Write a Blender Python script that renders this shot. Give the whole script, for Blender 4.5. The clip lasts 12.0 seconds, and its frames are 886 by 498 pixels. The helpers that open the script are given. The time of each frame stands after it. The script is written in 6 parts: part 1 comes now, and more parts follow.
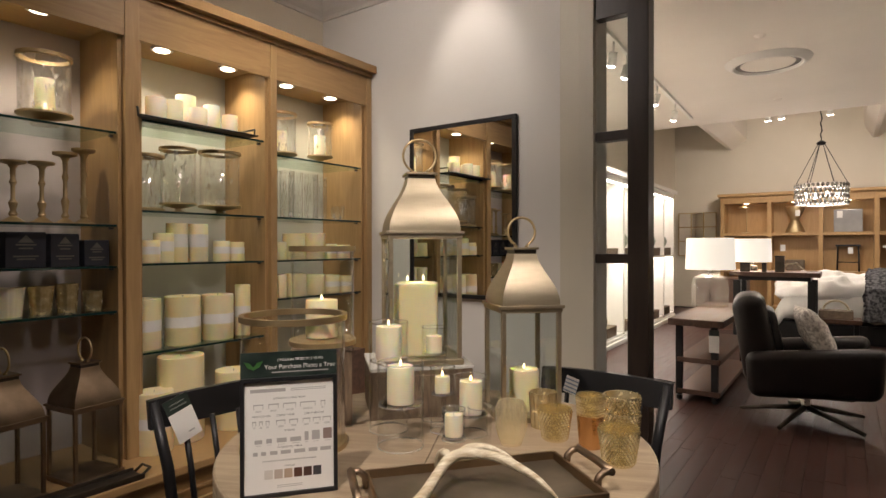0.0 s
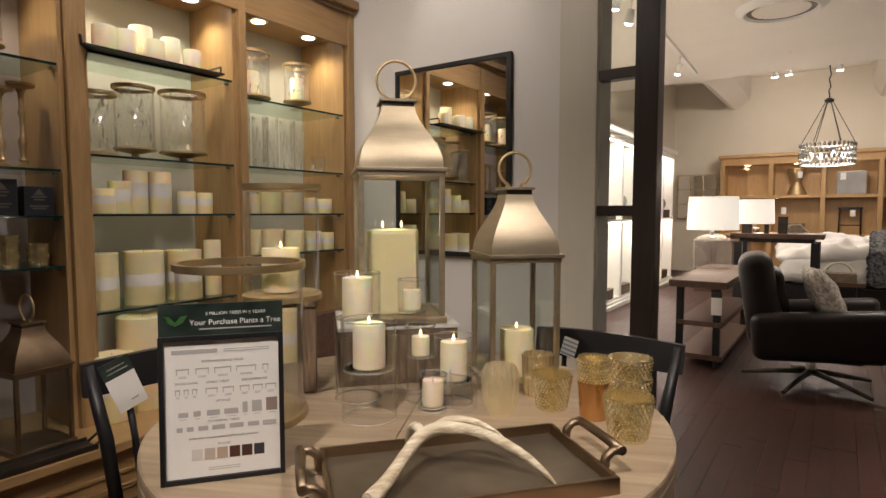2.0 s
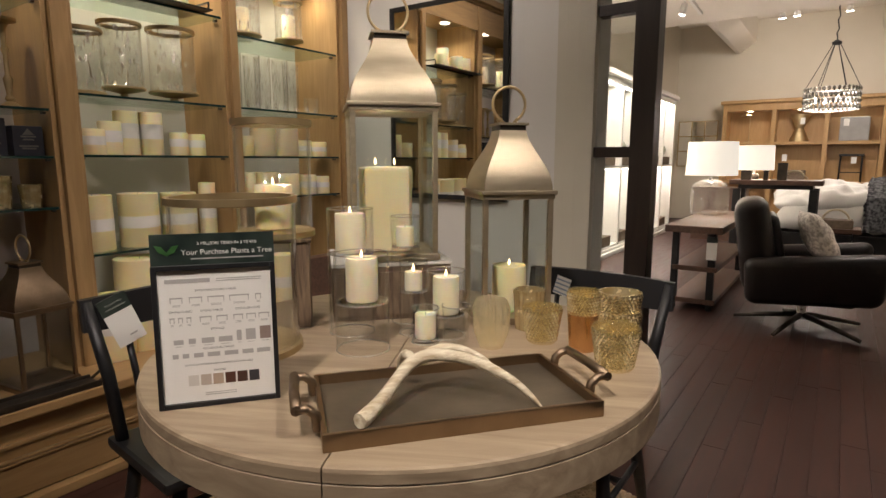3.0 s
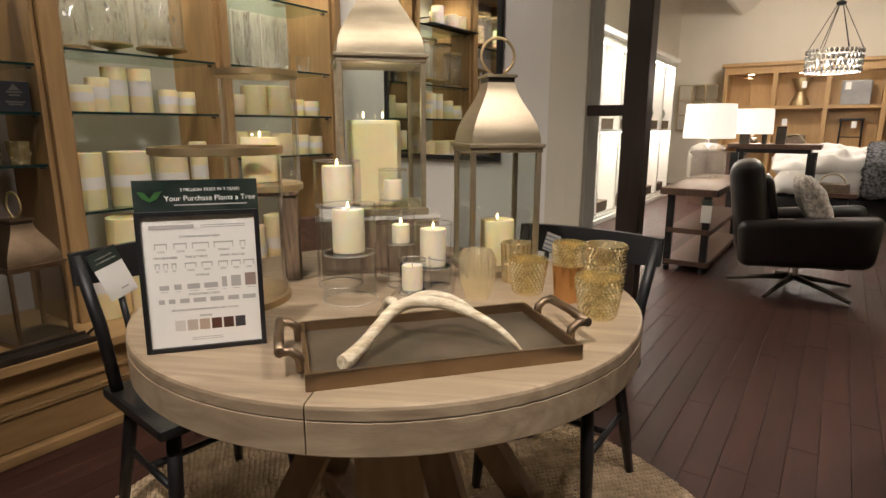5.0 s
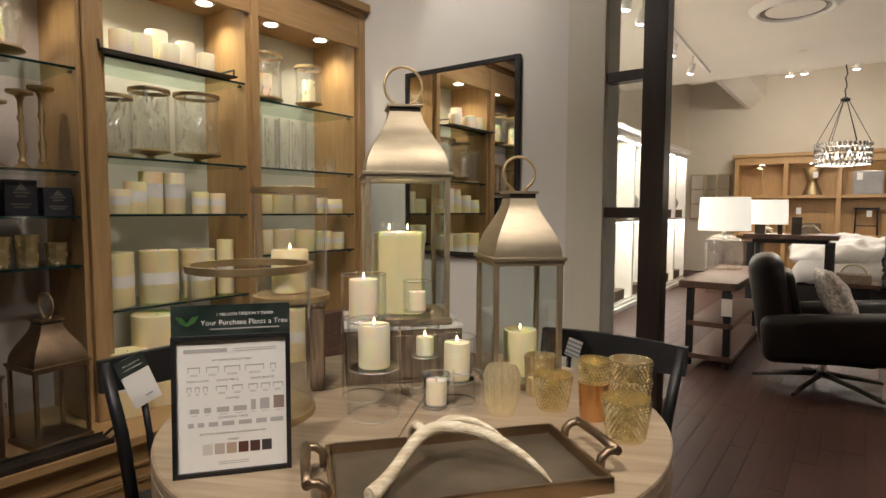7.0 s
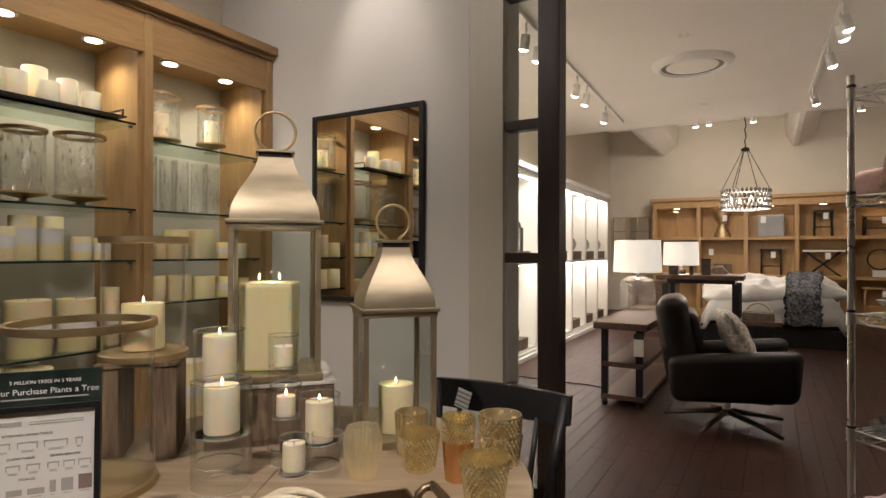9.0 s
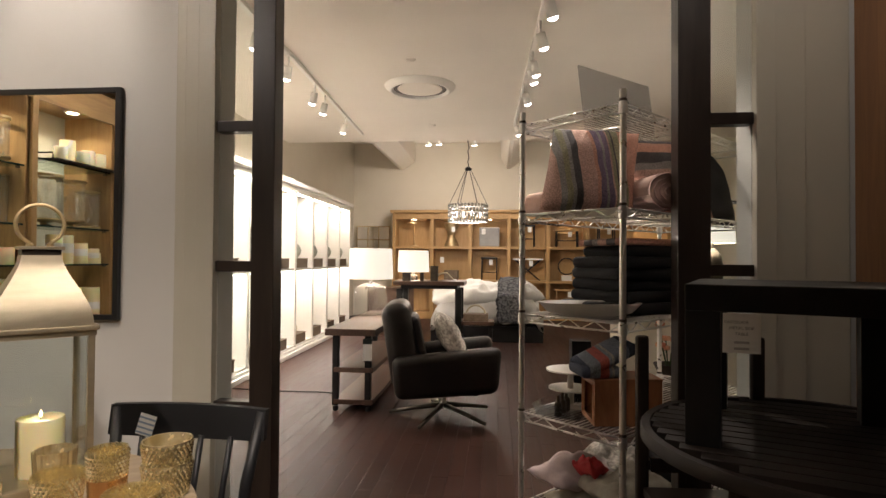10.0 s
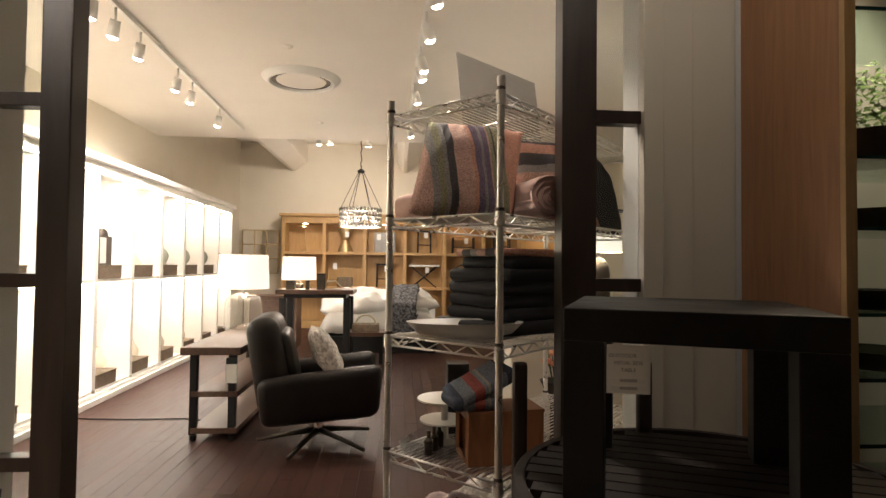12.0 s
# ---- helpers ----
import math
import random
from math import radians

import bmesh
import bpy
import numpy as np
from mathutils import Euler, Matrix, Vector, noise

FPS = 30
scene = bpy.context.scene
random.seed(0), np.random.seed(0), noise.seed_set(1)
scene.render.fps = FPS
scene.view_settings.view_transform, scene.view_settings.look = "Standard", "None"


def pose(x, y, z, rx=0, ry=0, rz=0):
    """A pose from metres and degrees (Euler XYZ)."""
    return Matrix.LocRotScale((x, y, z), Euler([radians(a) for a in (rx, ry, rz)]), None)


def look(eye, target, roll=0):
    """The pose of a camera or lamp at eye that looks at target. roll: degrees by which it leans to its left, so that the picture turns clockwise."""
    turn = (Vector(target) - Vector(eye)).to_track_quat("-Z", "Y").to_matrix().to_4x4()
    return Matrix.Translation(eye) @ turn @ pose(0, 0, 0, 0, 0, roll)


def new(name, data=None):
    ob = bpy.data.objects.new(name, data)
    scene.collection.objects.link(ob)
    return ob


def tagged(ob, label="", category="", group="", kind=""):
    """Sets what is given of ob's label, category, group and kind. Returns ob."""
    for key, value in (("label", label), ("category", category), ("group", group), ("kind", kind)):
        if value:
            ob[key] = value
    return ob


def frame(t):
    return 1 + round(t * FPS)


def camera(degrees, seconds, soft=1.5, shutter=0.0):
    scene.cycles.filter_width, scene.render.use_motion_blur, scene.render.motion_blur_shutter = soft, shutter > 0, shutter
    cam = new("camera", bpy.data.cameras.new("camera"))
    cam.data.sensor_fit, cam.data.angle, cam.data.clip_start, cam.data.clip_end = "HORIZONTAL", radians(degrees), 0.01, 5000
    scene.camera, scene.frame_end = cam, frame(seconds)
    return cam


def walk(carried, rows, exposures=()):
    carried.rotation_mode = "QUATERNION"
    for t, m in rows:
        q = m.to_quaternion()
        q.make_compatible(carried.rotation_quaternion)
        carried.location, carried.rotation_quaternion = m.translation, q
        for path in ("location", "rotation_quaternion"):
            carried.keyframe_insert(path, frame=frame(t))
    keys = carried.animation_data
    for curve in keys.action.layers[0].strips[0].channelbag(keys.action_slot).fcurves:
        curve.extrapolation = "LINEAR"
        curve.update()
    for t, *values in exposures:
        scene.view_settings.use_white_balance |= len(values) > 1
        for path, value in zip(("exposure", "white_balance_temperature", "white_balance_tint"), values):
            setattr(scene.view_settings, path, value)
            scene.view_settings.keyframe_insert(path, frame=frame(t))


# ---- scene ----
cam = camera(76.0, 12.0)
PATH = [
    (0, (0.127, -0.122, 1.279), (-1.034, 1.507, 1.269), -0.1),
    (0.5, (0.095, -0.03, 1.265), (-1.058, 1.604, 1.261), -0.1),
    (1, (0.043, 0.037, 1.253), (-1.104, 1.676, 1.242), 0.0),
    (1.5, (0.018, 0.083, 1.235), (-1.129, 1.721, 1.196), 0.1),
    (2, (0.018, 0.101, 1.211), (-1.128, 1.735, 1.081), 0.0),
    (2.5, (0.026, 0.103, 1.195), (-1.114, 1.73, 0.969), 0.0),
    (3, (0.033, 0.105, 1.179), (-1.098, 1.726, 0.872), 0.0),
    (5, (0.062, 0.11, 1.147), (-1.052, 1.717, 0.725), 0.1),
    (5.5, (0.058, 0.095, 1.174), (-1.062, 1.701, 0.768), 0.2),
    (6, (0.048, 0.089, 1.2), (-1.092, 1.7, 0.879), 0.2),
    (6.5, (0.05, 0.092, 1.214), (-1.113, 1.705, 0.997), 0.2),
    (7, (0.051, 0.087, 1.224), (-1.129, 1.695, 1.088), 0.2),
    (7.2, (0.053, 0.085, 1.223), (-1.135, 1.691, 1.116), 0.1),
    (8.8, (0.155, 0.188, 1.266), (-0.97, 1.842, 1.258), -0.2),
    (9, (0.168, 0.221, 1.247), (-0.837, 1.95, 1.254), 0.1),
    (9.5, (0.213, 0.208, 1.253), (-0.346, 2.128, 1.286), 0.4),
    (10, (0.309, 0.283, 1.254), (0.118, 2.274, 1.289), 0.4),
    (10.5, (0.369, 0.375, 1.27), (0.308, 2.374, 1.304), 0.4),
    (11, (0.373, 0.48, 1.259), (0.327, 2.48, 1.291), 0.5),
    (11.5, (0.364, 0.627, 1.272), (0.327, 2.626, 1.309), 0.6),
    (12, (0.455, 0.648, 1.282), (0.605, 2.642, 1.338), 0.6),
]
walk(cam, [(t, look(eye, target, roll)) for t, eye, target, roll in PATH], [(0, 0.04, 6540, 11), (3.0, 0.06, 6500, 10), (4.8, 0.32, 6450, 8), (6.0, 0.27, 6430, 7), (7.2, 0.07, 6430, 7), (9.0, -0.18, 6500, 10), (9.6, -0.08, 6500, 10), (10.4, 0.45, 6650, 8), (12, 0.52, 6720, 8)])

# ---- world and lights ----
world = bpy.data.worlds.new("world")
scene.world = world
world.use_nodes = True
world.node_tree.nodes["Background"].inputs["Color"].default_value = (0.9, 0.8, 0.68, 1)
world.node_tree.nodes["Background"].inputs["Strength"].default_value = 0.02
WARM = (1.0, 0.855, 0.64)
SOFT = (1.0, 0.88, 0.79)


def lamp(kind, watts, at, colour=SOFT, aim=None, size=0.03, cone=60, blend=0.6, size_y=None):
    data = bpy.data.lights.new("lamp", kind)
    data.energy, data.color = watts, colour
    if kind == "AREA":
        data.size = size
        if size_y:
            data.shape, data.size_y = "RECTANGLE", size_y
    else:
        data.shadow_soft_size = size
    if kind == "SPOT":
        data.spot_size, data.spot_blend = radians(cone), blend
    ob = new("lamp", data)
    ob.matrix_world = look(at, aim) if aim else Matrix.Translation(at)
    return ob


CEIL_A, CEIL_B, WALL_Y = 2.98, 3.0, 2.62
# each track: where its line crosses y = 0, and its turn in degrees
TRACK_L, TRACK_R = (-1.28, 2.1), (0.722, 1.5)
HEADS_L, HEADS_R = (3.55, 4.22, 4.52, 4.92, 5.69, 6.07, 6.98), (3.3, 3.85, 4.37, 4.97, 5.18, 5.85, 7.23)
for yy in HEADS_L:
    lamp("SPOT", 98, (TRACK_L[0] - yy * math.tan(radians(TRACK_L[1])), yy, CEIL_B - 0.24), SOFT, (-2.75, yy + 0.4, 1.5), 0.04, 100, 0.9)
AIM_R = [(0.95, 2.85, 1.2), (1.0, 3.0, 1.0), (3.6, 5.0, 1.5), (3.6, 5.6, 1.5), (-0.1, 5.0, 0.5), (3.6, 6.8, 1.5), (0.15, 9.3, 0.7)]
for yy, aim in zip(HEADS_R, AIM_R):
    lamp("SPOT", 64 if aim[0] > 3 or aim[0] < 0 else 90, (TRACK_R[0] - yy * math.tan(radians(TRACK_R[1])), yy, CEIL_B - 0.24), SOFT, aim, 0.04, 70, 0.9)
FAR_SPOTS = [(-0.84, 3.25), (-0.665, 3.26), (-0.07, 3.24), (1.2, 3.25)]
for xx, zz in FAR_SPOTS:
    lamp("SPOT", 48, (xx, 9.66, zz - 0.16), SOFT, (xx * 1.6, 12.4, 1.9), 0.05, 105, 0.9)
# cabinet pucks in the candle wall
PUCKS = [(-2.52, 0.80), (-2.58, 0.16), (-2.58, 1.33), (-2.58, 1.69), (-2.58, 2.08), (-2.58, 2.43)]
for xx, yy in PUCKS:
    lamp("SPOT", 12.0 if yy < 1 else 11.0, (xx, yy, 2.215), WARM, (xx, yy, 0), 0.03, 130, 0.8)
# assumed recessed ceiling spots of the near room, out of view: over the mirror, over the table, by the door
A_SPOTS = [
    (-1.62, 2.12, (-1.60, 2.62, 2.30), 17, 60),
    # broad wash, added to even out the wall's brightness
    (-1.75, 1.15, (-1.70, 2.62, 1.75), 56, 130),
    (0.5, 1.0, (-0.85, 1.15, 0.95), 76, 60),
    # added to lift table front, shelves, door wall and floor; no known fittings
    (-0.25, -0.55, (-0.85, 1.0, 0.8), 205, 62),
    (-1.25, 0.1, (-2.5, 0.7, 1.85), 20, 62),
    (-1.25, 1.3, (-2.5, 1.8, 1.5), 54, 85),
    (1.1, 1.75, (1.5, 2.62, 1.5), 17, 85),
    (0.7, 0.25, (0.30, 1.30, 0.0), 52, 52),
]
for xx, yy, aim, watts, cone in A_SPOTS:
    lamp("SPOT", watts, (xx, yy, CEIL_A - 0.03), SOFT, aim, 0.04, cone, 0.8)

# ---- materials ----


def mat(name, col, col2=None, rough=0.5, metal=0.0, scale=6.0, stretch=(1, 1, 1), bump=0.15, fine=80.0, coat=0.0, sss=0.0, emit=0.0, ring=False, sharp=0.0, random_tone=0.0, spec=0.5, rvar=0.12):
    m = bpy.data.materials.new(name)
    m.use_nodes = True
    nt = m.node_tree
    n, l = nt.nodes, nt.links
    p = n["Principled BSDF"]
    c2 = col2 or tuple(v * 0.82 for v in col)
    tc, mp = n.new("ShaderNodeTexCoord"), n.new("ShaderNodeMapping")
    mp.inputs["Scale"].default_value = stretch
    l.new(tc.outputs["Object"], mp.inputs["Vector"])
    big = n.new("ShaderNodeTexNoise")
    big.inputs["Scale"].default_value, big.inputs["Detail"].default_value = scale, 6
    if ring:
        big.inputs["Distortion"].default_value = 1.2
    l.new(mp.outputs["Vector"], big.inputs["Vector"])
    rmp = n.new("ShaderNodeValToRGB")
    rmp.color_ramp.elements[0].position, rmp.color_ramp.elements[1].position = 0.3 + sharp, 0.72 - sharp
    rmp.color_ramp.elements[0].color, rmp.color_ramp.elements[1].color = (*c2, 1), (*col, 1)
    l.new(big.outputs["Fac"], rmp.inputs["Fac"])
    colour = rmp.outputs["Color"]
    if random_tone:
        info, mr, mix = n.new("ShaderNodeObjectInfo"), n.new("ShaderNodeMapRange"), n.new("ShaderNodeHueSaturation")
        geo, add = n.new("ShaderNodeNewGeometry"), n.new("ShaderNodeMath")
        add.operation = "ADD"
        l.new(info.outputs["Random"], add.inputs[0])
        l.new(geo.outputs["Random Per Island"], add.inputs[1])
        mr.inputs["From Max"].default_value = 2.0
        mr.inputs["To Min"].default_value, mr.inputs["To Max"].default_value = 1 - random_tone, 1 + random_tone
        l.new(add.outputs[0], mr.inputs["Value"])
        l.new(mr.outputs[0], mix.inputs["Value"])
        l.new(colour, mix.inputs["Color"])
        colour = mix.outputs["Color"]
    l.new(colour, p.inputs["Base Color"])
    small = n.new("ShaderNodeTexNoise")
    small.inputs["Scale"].default_value, small.inputs["Detail"].default_value = fine, 4
    l.new(mp.outputs["Vector"], small.inputs["Vector"])
    rr = n.new("ShaderNodeMapRange")
    rr.inputs["To Min"].default_value, rr.inputs["To Max"].default_value = max(0.02, rough - rvar), min(1, rough + rvar)
    l.new(big.outputs["Fac"], rr.inputs["Value"])
    l.new(rr.outputs[0], p.inputs["Roughness"])
    if bump:
        b = n.new("ShaderNodeBump")
        b.inputs["Strength"].default_value, b.inputs["Distance"].default_value = bump, 0.004
        l.new(small.outputs["Fac"], b.inputs["Height"])
        l.new(b.outputs["Normal"], p.inputs["Normal"])
    p.inputs["Metallic"].default_value = metal
    p.inputs["Coat Weight"].default_value = coat
    p.inputs["Specular IOR Level"].default_value = spec
    if sss:
        p.inputs["Subsurface Weight"].default_value = sss
        p.inputs["Subsurface Radius"].default_value = (0.03, 0.018, 0.006)
    if emit:
        p.inputs["Emission Color"].default_value = (*col, 1)
        p.inputs["Emission Strength"].default_value = emit
    return m


def glass(name, tint=(1, 1, 1), ior=1.5, rough=0.0, wave=0.0, wave_scale=30.0, body=0.0, tone=(0.8, 0.8, 0.8), seeds=False):
    m = bpy.data.materials.new(name)
    m.use_nodes = True
    nt = m.node_tree
    n, l = nt.nodes, nt.links
    n.remove(n["Principled BSDF"])
    tr, gl, fr, mx = n.new("ShaderNodeBsdfTransparent"), n.new("ShaderNodeBsdfGlossy"), n.new("ShaderNodeLayerWeight"), n.new("ShaderNodeMixShader")
    tr.inputs["Color"].default_value = (*tint, 1)
    gl.inputs["Roughness"].default_value = rough
    fr.inputs["Blend"].default_value = 0.5
    pw, ad = n.new("ShaderNodeMath"), n.new("ShaderNodeMath")
    pw.operation, ad.operation, ad.use_clamp = "POWER", "MULTIPLY_ADD", True
    pw.inputs[1].default_value = 5.0
    ad.inputs[1].default_value, ad.inputs[2].default_value = 0.85, ((ior - 1) / (ior + 1)) ** 2
    l.new(fr.outputs["Facing"], pw.inputs[0])
    l.new(pw.outputs[0], ad.inputs[0])
    if wave:
        no, b = n.new("ShaderNodeTexNoise"), n.new("ShaderNodeBump")
        no.inputs["Scale"].default_value = wave_scale
        b.inputs["Strength"].default_value, b.inputs["Distance"].default_value = wave, 0.01
        l.new(no.outputs["Fac"], b.inputs["Height"])
        l.new(b.outputs["Normal"], gl.inputs["Normal"])
        l.new(b.outputs["Normal"], fr.inputs["Normal"])
    l.new(ad.outputs[0], mx.inputs[0])
    l.new(tr.outputs[0], mx.inputs[1])
    l.new(gl.outputs[0], mx.inputs[2])
    last = mx
    if body:
        pb, m2 = n.new("ShaderNodeBsdfPrincipled"), n.new("ShaderNodeMixShader")
        no2, cr2 = n.new("ShaderNodeTexNoise"), n.new("ShaderNodeMapRange")
        no2.inputs["Scale"].default_value = 55
        cr2.inputs["From Min"].default_value, cr2.inputs["From Max"].default_value = 0.35, 0.65
        cr2.inputs["To Min"].default_value, cr2.inputs["To Max"].default_value = body * 0.6, min(1, body * 1.4)
        if seeds:  # sparse drawn-out bubbles in the glass
            tc, mp = n.new("ShaderNodeTexCoord"), n.new("ShaderNodeMapping")
            mp.inputs["Scale"].default_value = (2.2, 2.2, 0.7)
            l.new(tc.outputs["Object"], mp.inputs["Vector"])
            l.new(mp.outputs["Vector"], no2.inputs["Vector"])
            no2.inputs["Scale"].default_value, no2.inputs["Detail"].default_value = 34, 1
            cr2.inputs["From Min"].default_value, cr2.inputs["From Max"].default_value = 0.60, 0.74
            cr2.inputs["To Min"].default_value, cr2.inputs["To Max"].default_value = 0.015, body
        pb.inputs["Base Color"].default_value = (*tone, 1)
        pb.inputs["Metallic"].default_value, pb.inputs["Roughness"].default_value = 0.6, 0.18
        l.new(no2.outputs["Fac"], cr2.inputs["Value"])
        l.new(cr2.outputs[0], m2.inputs[0])
        l.new(mx.outputs[0], m2.inputs[1])
        l.new(pb.outputs[0], m2.inputs[2])
        last = m2
    l.new(last.outputs[0], n["Material Output"].inputs["Surface"])
    return m


def glow(name, col, strength):
    m = bpy.data.materials.new(name)
    m.use_nodes = True
    n, l = m.node_tree.nodes, m.node_tree.links
    n.remove(n["Principled BSDF"])
    e = n.new("ShaderNodeEmission")
    e.inputs["Color"].default_value, e.inputs["Strength"].default_value = (*col, 1), strength
    l.new(e.outputs[0], n["Material Output"].inputs["Surface"])
    return m


WALL = mat("wall_paint", (0.66, 0.64, 0.61), (0.62, 0.60, 0.57), 0.75, scale=2, bump=0.08, fine=180)
CREAM = mat("cream_paint", (0.72, 0.66, 0.55), (0.68, 0.62, 0.51), 0.75, scale=2, bump=0.08, fine=180)
CEILW = mat("ceiling_paint", (0.84, 0.79, 0.71), (0.80, 0.75, 0.67), 0.85, scale=1.5, bump=0.05, fine=160)
TRIMW = mat("trim_paint", (0.68, 0.66, 0.62), (0.64, 0.62, 0.58), 0.45, scale=3, bump=0.04)
CASING = mat("casing_paint", (0.56, 0.525, 0.44), (0.52, 0.485, 0.40), 0.5, scale=3, bump=0.04)
WHITE = mat("white_cabinet_paint", (0.85, 0.83, 0.78), (0.82, 0.80, 0.75), 0.5, scale=3, bump=0.03)
AMBER = mat("amber_wood", (0.415, 0.265, 0.120), (0.31, 0.19, 0.083), 0.42, scale=5, stretch=(6, 6, 0.6), bump=0.06, fine=60, ring=True)
AMBER_Y = mat("amber_wood_long", (0.39, 0.245, 0.108), (0.28, 0.167, 0.072), 0.42, scale=5, stretch=(6, 0.6, 6), bump=0.06, fine=60, ring=True)
OAKB = mat("honey_wood", (0.50, 0.31, 0.13), (0.42, 0.25, 0.10), 0.5, scale=4, stretch=(5, 5, 0.6), bump=0.05, ring=True)
BACKP = mat("back_panel", (0.52, 0.52, 0.46), (0.46, 0.46, 0.40), 0.35, scale=2, bump=0.03)
BACKD = mat("lilac_back_panel", (0.53, 0.48, 0.47), (0.46, 0.41, 0.41), 0.6, scale=2, bump=0.03)
FLOORM = mat("dark_floor_wood", (0.068, 0.029, 0.022), (0.038, 0.0165, 0.013), 0.44, scale=3, stretch=(9, 0.7, 9), bump=0.08, fine=30, ring=True, random_tone=0.22, spec=0.20)
TABLEW = mat("bleached_oak", (0.44, 0.345, 0.235), (0.26, 0.19, 0.125), 0.46, scale=4.0, stretch=(0.7, 7, 7), bump=0.12, fine=45, ring=True)
PEDW = mat("grey_brown_oak", (0.38, 0.28, 0.19), (0.25, 0.175, 0.115), 0.6, scale=5, stretch=(5, 5, 1), bump=0.12, fine=45)
BLACKW = mat("black_painted_wood", (0.014, 0.014, 0.016), (0.009, 0.009, 0.010), 0.42, scale=8, bump=0.06)
DARKW = mat("dark_door_wood", (0.036, 0.024, 0.018), (0.022, 0.015, 0.012), 0.4, scale=4, stretch=(6, 6, 0.6), bump=0.08, fine=50, ring=True)
BRASS = mat("antique_brass", (0.60, 0.47, 0.27), (0.45, 0.34, 0.185), 0.46, 0.9, scale=14, bump=0.06, fine=150)
PEWTER = mat("champagne_metal", (0.53, 0.455, 0.33), (0.43, 0.365, 0.26), 0.47, 0.92, scale=10, stretch=(1, 1, 6), bump=0.03, fine=200)
BRONZE = mat("bronze_tray", (0.40, 0.29, 0.185), (0.24, 0.17, 0.11), 0.36, 1.0, scale=9, bump=0.08, fine=90)
ANTIQ = mat("antique_bronze", (0.34, 0.25, 0.17), (0.22, 0.16, 0.105), 0.42, 1.0, scale=14, bump=0.10, fine=120)
TRAYIN = mat("tray_bed", (0.25, 0.205, 0.15), (0.125, 0.10, 0.07), 0.46, 0.7, scale=9, bump=0.10, fine=70)
CHROME = mat("chrome_wire", (0.80, 0.78, 0.74), (0.70, 0.68, 0.64), 0.3, 0.85, scale=20, bump=0.02)
WAX = mat("cream_wax", (0.86, 0.76, 0.48), (0.82, 0.71, 0.42), 0.5, scale=7, bump=0.05, fine=60, sss=0.5)
WAXW = mat("ivory_wax", (0.90, 0.82, 0.62), (0.86, 0.78, 0.57), 0.5, scale=7, bump=0.05, fine=60, sss=0.5)
BAND = mat("paper_band", (0.80, 0.78, 0.74), (0.76, 0.74, 0.70), 0.6, scale=6, bump=0.02)
FLAME = glow("flame", (1.0, 0.74, 0.38), 9)
GLASS = glass("clear_glass", (0.992, 0.995, 0.992), 1.42)
SHEET = glass("shelf_glass", (0.80, 0.90, 0.86), 1.5)
EDGE = mat("glass_edge", (0.010, 0.035, 0.032), (0.006, 0.022, 0.020), 0.08, scale=6, bump=0)
PANE = glass("pane_glass", (0.94, 0.96, 0.95), 1.45)
BUBBLE = glass("bubble_glass", (0.985, 0.99, 0.985), 1.5, 0.02, 0.12, 30, 0.6, (0.93, 0.92, 0.88), True)
CLOCHE = glass("cloche_glass", (0.94, 0.94, 0.92), 1.5, 0.03, body=0.10, tone=(0.9, 0.89, 0.86))
RIMG = glass("polished_glass_rim", (0.95, 0.95, 0.93), 1.7, 0.03, 0.0, 30, 0.30, (0.92, 0.90, 0.84))
AMBERG = glass("amber_glass", (0.96, 0.90, 0.68), 1.75, 0.05, 0.5, 90, 0.16, (0.84, 0.72, 0.42))
CHAMP = glass("champagne_glass", (0.97, 0.94, 0.84), 1.85, 0.04, 0.4, 70, 0.36, (0.92, 0.84, 0.62))
SPARK = mat("gold_stud_glass", (0.92, 0.82, 0.54), (0.66, 0.54, 0.28), 0.20, 0.9, scale=60, bump=0.1, fine=200, sharp=0.05)
COPPER = mat("copper_lustre", (0.72, 0.40, 0.16), (0.50, 0.25, 0.09), 0.22, 0.85, scale=14, bump=0.08, fine=120)
ROUGHW = mat("rough_sawn_wood", (0.235, 0.165, 0.105), (0.095, 0.062, 0.04), 0.75, scale=7, stretch=(6, 6, 0.7), bump=0.5, fine=50, ring=True, sharp=0.06)
MERC = mat("mercury_glass", (0.80, 0.69, 0.44), (0.56, 0.44, 0.22), 0.24, 0.7, scale=40, bump=0.25, fine=160, sharp=0.08)
MIRROR = mat("mirror_silver", (0.86, 0.87, 0.86), (0.85, 0.86, 0.85), 0.02, 1.0, scale=2, bump=0, rvar=0.0)
LEATHER = mat("black_leather", (0.016, 0.012, 0.0105), (0.009, 0.007, 0.006), 0.36, spec=0.35, scale=6, bump=0.18, fine=220)
RUSTIC = mat("rustic_brown_wood", (0.135, 0.070, 0.045), (0.065, 0.034, 0.022), 0.45, scale=5, stretch=(6, 0.8, 6), bump=0.14, fine=40, ring=True)
IRON = mat("black_iron", (0.016, 0.015, 0.014), (0.010, 0.009, 0.009), 0.5, 0.3, scale=12, bump=0.08)
JUTE = mat("jute_fibre", (0.56, 0.43, 0.29), (0.34, 0.25, 0.16), 0.9, scale=18, bump=0.5, fine=260, random_tone=0.25)
LINEN = mat("white_linen", (0.80, 0.78, 0.74), (0.72, 0.70, 0.66), 0.85, scale=5, bump=0.25, fine=200)
GREYFUR = mat("grey_fur", (0.34, 0.34, 0.35), (0.08, 0.08, 0.09), 0.95, scale=30, sharp=0.1, bump=0.9, fine=130)
SHADE = mat("lamp_shade_linen", (0.86, 0.80, 0.70), (0.84, 0.77, 0.67), 0.8, scale=20, bump=0.1, fine=200, emit=0.8)
